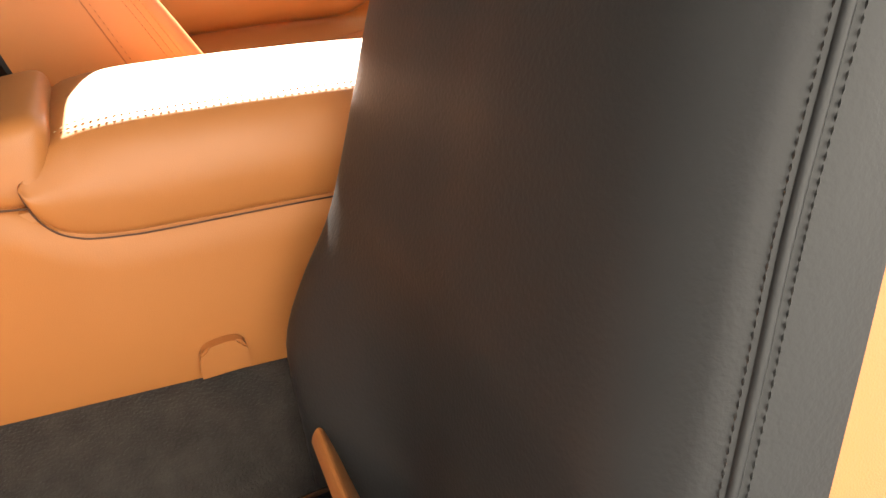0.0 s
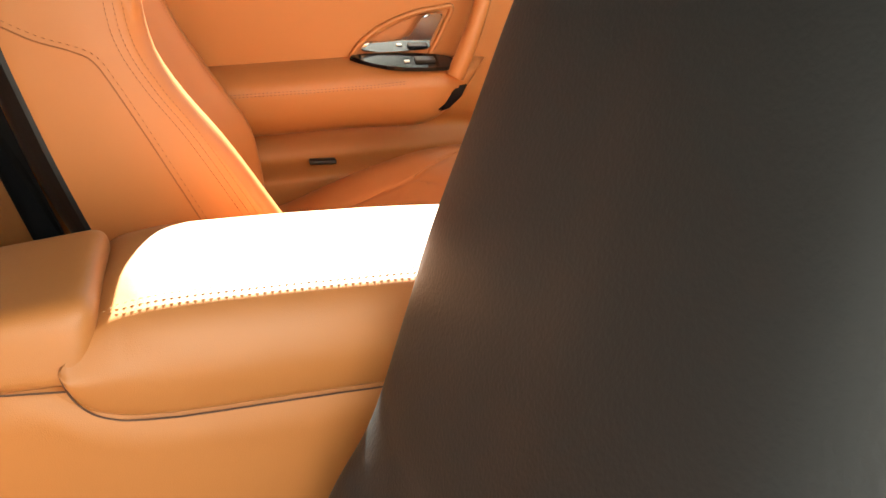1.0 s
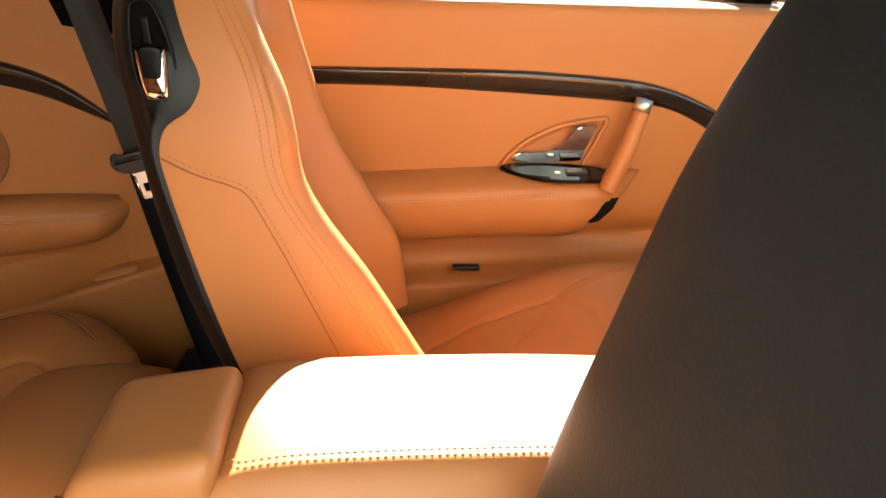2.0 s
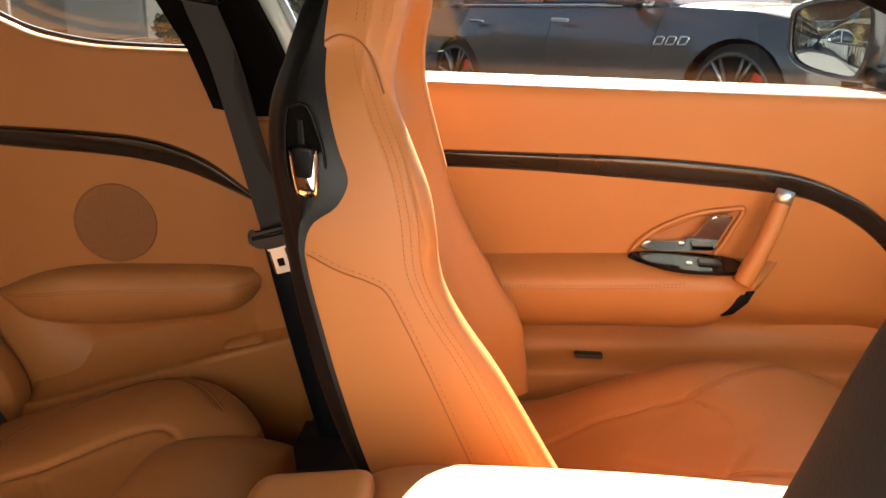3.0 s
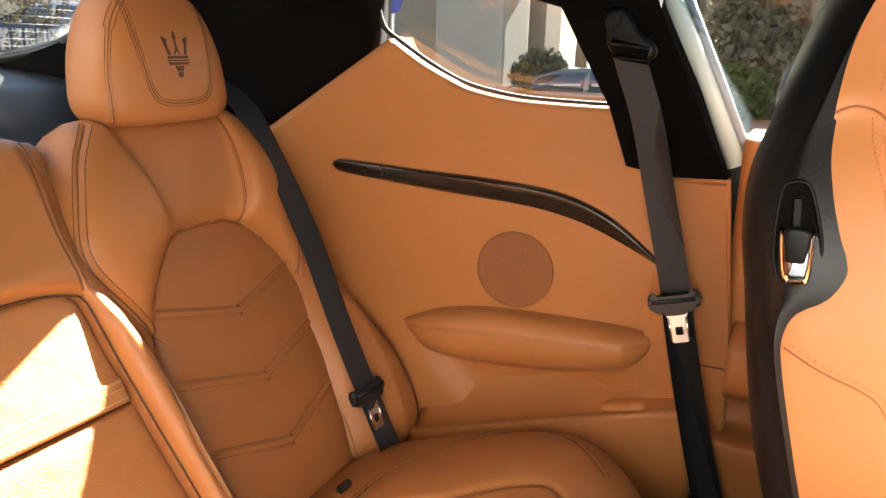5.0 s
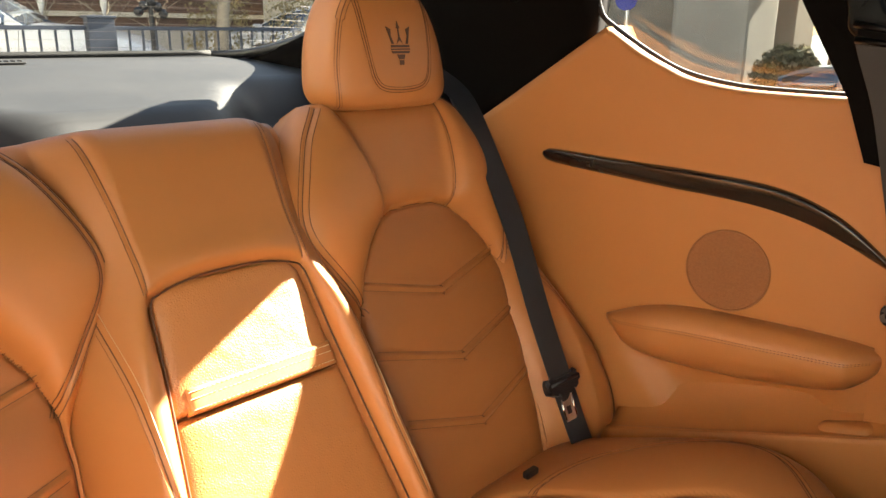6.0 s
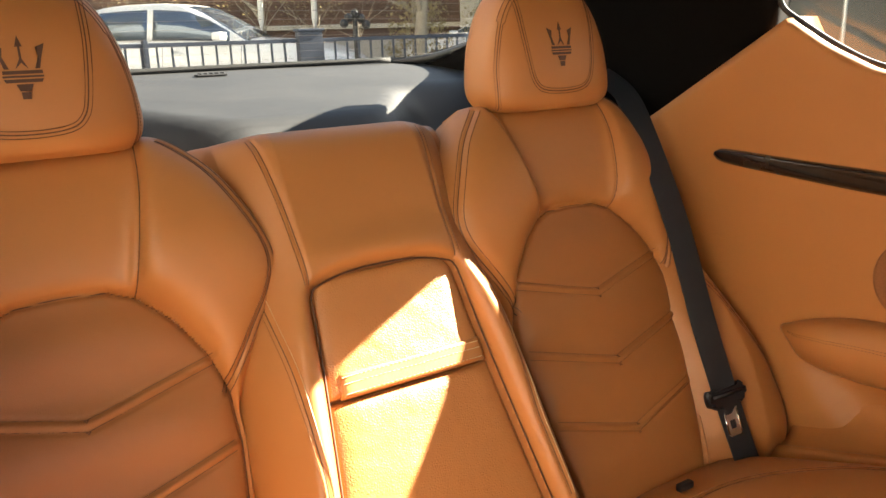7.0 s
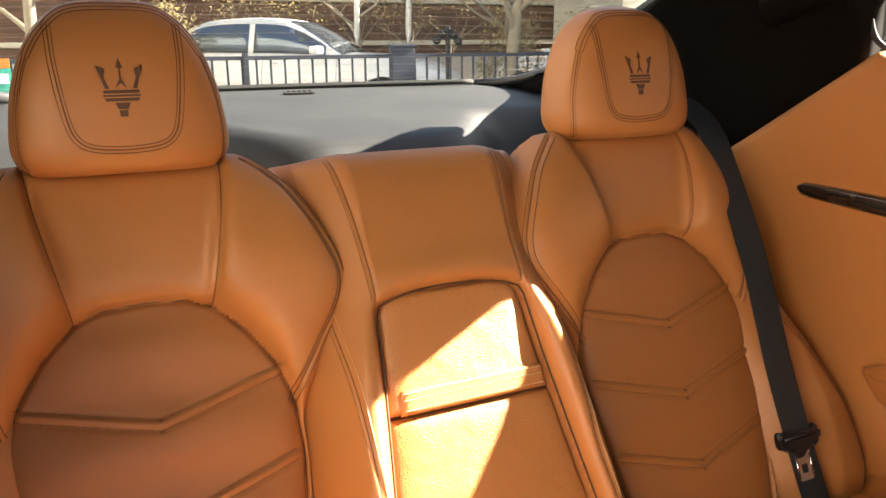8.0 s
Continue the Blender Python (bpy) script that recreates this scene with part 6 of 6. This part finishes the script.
def branches(bm_v, bm_f, start, way, length, radius, depth, rng, tips):
    p = Vector(start)
    pts, rad = [tuple(p)], [radius]
    d = Vector(way).normalized()
    for k in range(4):
        d = (d + Vector((rng.uniform(-0.25, 0.25), rng.uniform(-0.25, 0.25), rng.uniform(-0.1, 0.2)))).normalized()
        p = p + d * length / 4
        pts.append(tuple(p))
        rad.append(radius * (1 - 0.17 * (k + 1)))
    v, f = tube(pts, rad, 5 if depth < 2 else 8)
    base = len(bm_v)
    bm_v += list(v)
    bm_f += [tuple(i + base for i in face) for face in f]
    if depth > 0:
        for k in range(3 if depth > 1 else 4):
            q = Vector(pts[rng.choice((2, 3, 4))])
            side = Vector((rng.uniform(-1, 1), rng.uniform(-1, 1), rng.uniform(0.0, 0.9)))
            branches(bm_v, bm_f, q, (d * 0.5 + side).normalized(), length * rng.uniform(0.5, 0.75), rad[-1] * 0.75, depth - 1, rng, tips)
    else:
        tips.append(pts[-1])
        tips.append(pts[2])


def leaves(points, count, spread, size, rng):
    v, f = [], []
    for k in range(count):
        c = np.array(points[rng.randrange(len(points))]) + np.array([rng.gauss(0, spread) for _ in range(3)])
        a, b = np.array([rng.uniform(-1, 1) for _ in range(3)]), np.array([rng.uniform(-1, 1) for _ in range(3)])
        s = size * rng.uniform(0.6, 1.4)
        a = a / (np.linalg.norm(a) + 1e-9) * s
        b = np.cross(a, b)
        b = b / (np.linalg.norm(b) + 1e-9) * s * 0.45
        i = len(v)
        v += [c - a, c + b, c + a, c - b]
        f.append((i, i + 1, i + 2, i + 3))
    return v, f


def tree(label, at, height, radius, seed, depth=3, leaf=None, count=0, size=0.05, trunk_mat=None, lean=(0.0, 0.0), category="tree"):
    rng = random.Random(seed)
    root = thing("tree", label, category, "street trees", at=at)
    at = Vector(at)
    top = at + Vector((lean[0], lean[1], height * 0.5))
    v, f = tube(smooth_line([tuple(at), tuple((at + top) / 2 + Vector((0.03, -0.04, 0))), tuple(top)], 5), np.linspace(radius * 1.15, radius * 0.75, 11), 12)
    link("trunk", v, f, trunk_mat or bark, root)
    bv, bf, tips = [], [], []
    for k in range(6):
        a = k * 1.05 + rng.uniform(0, 0.6)
        start = at + (top - at) * rng.uniform(0.55, 1.0)
        branches(bv, bf, start, (math.cos(a), math.sin(a), rng.uniform(0.5, 1.3)), height * 0.33, radius * 0.5, depth - 1, rng, tips)
    link("limbs", bv, bf, bark, root)
    if leaf:
        v, f = leaves(tips, count, height * 0.05, size, rng)
        link("crown", v, f, leaf, root, smooth=False)
    return root


tree("bare pale-barked street tree with a few dry leaves", (-11.2, 6.2, 0), 4.2, 0.10, 3, 4, leaf_gold, 2600, 0.035, lean=(0.0, 0.25))
tree("young tree with whitewashed trunk", (-13.8, 4.62, 0), 4.6, 0.055, 5, 3, None, 0, trunk_mat=whitewash)
tree("young tree with whitewashed trunk", (-13.6, 5.55, 0), 4.6, 0.06, 8, 3, None, 0, trunk_mat=whitewash)
tree("bare tree with dry golden leaves", (-12.5, -0.6, 0), 4.5, 0.09, 11, 4, leaf_gold, 2600, 0.04)
tree("bare tree with dry leaves", (-14.5, 8.2, 0), 4.6, 0.09, 13, 4, leaf_gold, 3000, 0.04)
for k, (x, y, h) in enumerate(((-5.4, 16.5, 6.0), (-3.9, 15.0, 5.0), (-2.4, 17.0, 6.5), (-0.8, 15.5, 5.2), (1.4, 17.5, 6.0), (4.5, 19, 6.0))):
    tree("evergreen tree with dusty olive leaves", (x, y, 0), h, 0.13, 20 + k, 3, leaf_olive, 7000, 0.13)


def shrub(label, at, size, mat, seed, count, leaf_size):
    rng = random.Random(seed)
    root = thing("shrub", label, "shrub", "shrubs", at=at)
    v, f = [], []
    for k in range(count):
        while True:
            p = np.array([rng.uniform(-1, 1) for _ in range(3)])
            r = np.linalg.norm(p)
            if 0.45 < r < 1:
                break
        p = p * np.array(size) * (0.8 + 0.25 * noise.noise(Vector(p * 2.2) + Vector(at))) + np.array(at) + (0, 0, size[2] * 0.75)
        if p[2] < at[2]:
            continue
        a = np.array([rng.uniform(-1, 1) for _ in range(3)]) * leaf_size
        b = np.cross(a, [rng.uniform(-1, 1) for _ in range(3)]) * 0.6
        i = len(v)
        v += [p - a, p + b, p + a, p - b]
        f.append((i, i + 1, i + 2, i + 3))
    link("foliage", v, f, mat, root, smooth=False)
    v, f = tube([at, (at[0] + 0.05, at[1], at[2] + size[2])], 0.03, 6)
    link("stem", v, f, bark, root)
    return root


shrub("low bright green shrub in the sun", (-1.6, 11.5, 0), (0.75, 0.6, 0.5), leaf_green, 1, 6000, 0.05)
shrub("low bright green shrub in the sun", (-0.2, 12.0, 0), (0.9, 0.6, 0.48), leaf_green, 2, 6000, 0.05)
shrub("dark evergreen clipped garden shrub", (-5.0, 13.0, 0), (0.7, 0.5, 0.55), leaf_olive, 3, 5000, 0.05)
for k, (x, y, w) in enumerate(((-3.6, 15.5, 1.1), (-1.6, 16.0, 1.3), (0.6, 15.6, 1.2), (2.6, 16.4, 1.3), (4.8, 17.0, 1.4))):
    shrub("tall brown-green garden shrub, leaves paled by window haze", (x, y, 0), (w, 0.8, 1.5 + 0.2 * (k % 2)), leaf_hazed, 30 + k, 5000, 0.11)
for x, y, z, w, h in ((-13.4, 7.6, 0.5, 0.9, 1.0), (-12.8, 8.9, 0.7, 0.8, 0.9), (-13.0, 1.2, 0.9, 0.7, 0.8)):
    shrub("twiggy shrub with dry golden leaves", (x, y, 0), (0.6, w, h + z * 0.5), leaf_gold, int(90 + y * 7), 2200, 0.035)
for k in range(7):
    tree("thin bare pale-twigged young tree", (-15.5 - 0.4 * (k % 3), 1.5 + 1.25 * k, 0), 2.6 + 0.3 * (k % 2), 0.022, 60 + k, 4, leaf_gold, 260, 0.03)
shrub("small slim yellow-green garden shrub", (-4.75, 11.6, 0), (0.16, 0.16, 0.45), leaf_gold, 4, 900, 0.04)


# buildings
def far_building():
    root = thing("apartment_building", "brown brick building with cream bands and bright eaves", "building", at=(-20, 4, 0))
    part("wall", block((1.0, 40, 7), (-21.0, 4, 3.5)), brown_brick, root)
    for z, h, d in ((1.34, 0.12, 0.10), (2.56, 0.35, 0.22), (3.9, 0.15, 0.08)):
        part("band", block((d * 2, 40, h), (-20.5, 4, z)), cream_wall, root)
    part("plinth", block((0.3, 40, 1.0), (-20.45, 4, 0.5)), grey_wall, root)
    for k in range(14):
        part("siding_board", block((0.05, 40, 0.055), (-20.47, 4, 1.44 + 0.066 * k), bevel=0.008), brown_brick, root)
    for k in range(9):
        w = part("window", block((0.06, 1.3, 1.2), (-20.48, -11 + 3.4 * k, 3.2)), car_glass, root)
        part("frame", block((0.08, 1.45, 0.08), (-20.47, -11 + 3.4 * k, 2.58), bevel=0.01), cream_wall, w)
    part("side_wing", block((3.0, 5.0, 6), (-17.5, 14.8, 3.0)), cream_wall, root)
    part("roof", block((3.5, 42, 0.3), (-21.0, 4, 7.1)), grey_wall, root)
    return root


far_building()


def grey_building():
    root = thing("concrete_building", "grey concrete building with a broad column", "building", at=(-10, 16, 0))
    part("wall", block((9.0, 1.0, 9), (-10.6, 16.6, 4.5)), dim_wall, root)
    part("column", block((1.5, 1.4, 9), (-6.9, 14.6, 4.5), bevel=0.1), grey_wall, root)
    part("lintel", block((9.0, 1.2, 0.8), (-10.6, 15.9, 3.6)), grey_wall, root)
    part("wall", block((16.0, 0.6, 2.6), (2.0, 22.5, 1.3)), grey_wall, root)
    return root


grey_building()
tagged(part("planting_bed", block((20, 8, 0.12), (-1.0, 15.8, 0.06)), soil), "bare brown soil bed", "ground", kind="structure")

sign = thing("road_sign", "round blue road sign on a grey post", "sign", at=(-6.4, 10.2, 0))
part("post", rod((-6.4, 10.2, 0), (-6.4, 10.2, 1.75), 0.03), satin_steel, sign)
part("face", disc((-6.4, 10.16, 1.52), (0.45, -1, 0), 0.16, 0.02, 32, 0.004), blue_sign, sign, "round blue face")

board_teal = material("teal_board", (0.02, 0.30, 0.24), 0.5, scale=4)
board_orange = material("orange_board", (0.65, 0.17, 0.02), 0.5, scale=4)
board_white = material("white_lettering", (0.75, 0.75, 0.73), 0.5, scale=9)
board = thing("notice_board", "teal notice board with an orange head strip", "sign", at=(-8.5, -1.2, 0))
part("panel", block((0.03, 0.80, 0.26), (-8.5, -1.19, 0.855), bevel=0.004), board_teal, board)
part("head_strip", block((0.034, 0.80, 0.085), (-8.5, -1.19, 1.03), bevel=0.004), board_orange, board, "orange head strip")
for q in (-0.86, -1.02, -1.18, -1.34, -1.50):
    part("text_bar", block((0.006, 0.10, 0.09), (-8.482, q, 0.89)), board_white, board)
for q in (-0.9, -1.48):
    part("post", block((0.04, 0.04, 0.75), (-8.53, q, 0.375)), satin_steel, board)

# black planter stand behind the fence
stand = thing("planter_stand", "black iron stand with several small bowls", "planter", at=(-9.6, 4.35, 0))
part("pole", rod((-9.6, 4.35, 0), (-9.6, 4.35, 1.34), 0.03), black_plastic, stand)
for dy, z in ((-0.16, 1.24), (0.16, 1.22), (0.0, 1.36), (0.09, 1.30), (-0.09, 1.31)):
    bm = bmesh.new()
    bmesh.ops.create_icosphere(bm, subdivisions=2, radius=0.06, matrix=pose(-9.6, 4.35 + dy, z))
    part("bowl", bm, black_plastic, stand)


# outer mirror of this car, seen through the far window
def door_mirror():
    root = thing("door_mirror", "dark outer mirror with convex glass", "mirror", at=(0.72, 1.0, 1.03))
    n = Vector((-0.88, -0.47, 0.03)).normalized()
    s = Vector((0, 0, 1)).cross(n).normalized()
    t = n.cross(s)
    c = Vector((0.715, 1.0, 1.033))
    out = smooth_line([(-0.075, 0.02), (-0.068, 0.045), (-0.02, 0.060), (0.055, 0.064), (0.078, 0.052), (0.088, 0.0), (0.080, -0.05), (0.055, -0.062), (-0.03, -0.052), (-0.065, -0.03)], 6, True)
    rows = []
    for q in np.linspace(0.02, 1, 12):
        rows.append([tuple(c + s * a * q + t * b * q + n * (0.006 - 0.0045 * q * q)) for a, b in out])
    v, f = loft(rows, True, False)
    link("mirror_glass", v, [*f, tuple(range(len(out)))], mirror_glass, root, "convex mirror glass")
    shell = []
    for k, (q, d) in enumerate(((1.0, 0.004), (1.05, 0.010), (1.14, 0.004), (1.17, -0.02), (1.1, -0.06), (0.9, -0.10), (0.55, -0.125), (0.1, -0.13))):
        shell.append([tuple(c + s * a * q + t * b * q + n * d) for a, b in out])
    v, f = loft(shell, True, False)
    link("housing", v, f, grey_paint, root, "dark grey painted housing")
    part("arm", block((0.06, 0.22, 0.03), (0.78, 0.88, 0.975), (0, 0, -10), 0.01), gloss_black, root)
    return root


door_mirror()
# the coupe's own outer body
def coupe_body():
    root = thing("car_body", "dark grey outer body of the coupe with open door", "car body", kind="structure", at=(0.3, 0, 0))
    axles = (1.62, -1.32)
    plan = curve_of([(-2.45, 0.62), (-2.3, 0.78), (-1.9, 0.88), (-1.3, 0.925), (-0.5, 0.90), (0.6, 0.90), (1.6, 0.92), (2.2, 0.84), (2.55, 0.66), (2.68, 0.50)])
    shoulder = curve_of([(-2.45, 0.90), (-2.2, 0.935), (-1.6, 0.955), (-1.2, 0.955), (-0.5, 0.935), (0.3, 0.925), (1.2, 0.91), (1.7, 0.88), (2.3, 0.78), (2.68, 0.62)])
    inner = curve_of([(-2.45, 0.55), (-2.1, 0.62), (-1.6, 0.66), (-1.0, 0.70), (-0.3, 0.765), (0.6, 0.785), (1.2, 0.785), (1.7, 0.74), (2.3, 0.66), (2.68, 0.40)])
    xs = np.linspace(-2.45, 2.68, 150)
    for sg, nm in ((1, "left_flank"), (-1, "right_flank")):
        rows = []
        for x in xs:
            p, top, n = float(plan(x)), float(shoulder(x)), float(inner(x))
            col = [(p - 0.07, 0.22), (p - 0.03, 0.26), (p - 0.012, 0.36), (p - 0.02, 0.48), (p - 0.004, 0.60), (p, top - 0.18), (p - 0.012, top - 0.10), (p - 0.045, top - 0.03), (p - 0.08, top), (n, top + 0.012)]
            rows.append([(x, sg * y, z) for y, z in smooth_line(col, 4)])
        v, f = sheet(rows, None)
        keep = []
        for face in f:
            c = np.asarray(v)[list(face)].mean(0)
            if min(math.hypot(c[0] - q, c[2] - 0.34) for q in axles) < 0.375:
                continue
            if sg < 0 and -0.24 < c[0] < 1.16 and c[2] > 0.34:
                continue
            keep.append(face)
        link(nm, v, keep, grey_paint, root)
        for q in axles:
            whl = part("wheel", disc((q, sg * 0.80, 0.34), (0, 1, 0), 0.34, 0.24, 48, 0.03), tyre_rubber, root, "black tyre", True)
            part("rim", disc((q, sg * 0.915, 0.34), (0, 1, 0), 0.25, 0.02, 40, 0.006), rim_metal, whl)
            part("arch_liner", disc((q, sg * 0.64, 0.37), (0, 1, 0), 0.40, 0.10, 32), black_plastic, root)
    rows = []
    for x in np.linspace(1.30, 2.68, 26):
        n, top = float(inner(x)), float(shoulder(x)) + 0.012
        rows.append([(x, n * g, top + 0.05 * (1 - abs(g) ** 2.4) * np.interp(x, [1.3, 2.0, 2.68], [0.2, 1.0, 0.3]) + 0.008 * math.exp(-(((abs(g) - 0.62) / 0.1) ** 2))) for g in np.linspace(-1, 1, 25)])
    v, f = sheet(rows, (0, 0, -0.03))
    link("bonnet", v, f, grey_paint, root)
    rows = []
    for x in np.linspace(-2.45, -1.66, 16):
        n, top = float(inner(x)), float(shoulder(x)) + 0.012
        rows.append([(x, n * g, top + 0.035 * (1 - abs(g) ** 2.4)) for g in np.linspace(-1, 1, 19)])
    v, f = sheet(rows, (0, 0, -0.03))
    link("boot_lid", v, f, grey_paint, root)
    part("front_bumper", block((0.12, 1.10, 0.46), (2.66, 0, 0.42), bevel=0.05, segments=4), grey_paint, root, smooth=True)
    part("rear_bumper", block((0.14, 1.24, 0.60), (-2.42, 0, 0.58), bevel=0.05, segments=4), grey_paint, root, smooth=True)
    rows = [[(x, y, float(roof_z(x, y)) + 0.062) for y in np.linspace(-0.58, 0.58, 17)] for x in np.linspace(-0.88, 0.42, 20)]
    v, f = sheet(rows, (0, 0, -0.006))
    link("roof_skin", v, f, grey_paint, root)
    return root


coupe_body()

# unseen grey wall, added on the side of the open door to bounce sunlight inside
tagged(part("wall_bounce", block((50, 0.4, 11.0), (8.0, -9.0, 5.5)), bounce_render), "plain pale rendered wall, unseen, added to bounce sunlight into the cabin", "wall", kind="structure")
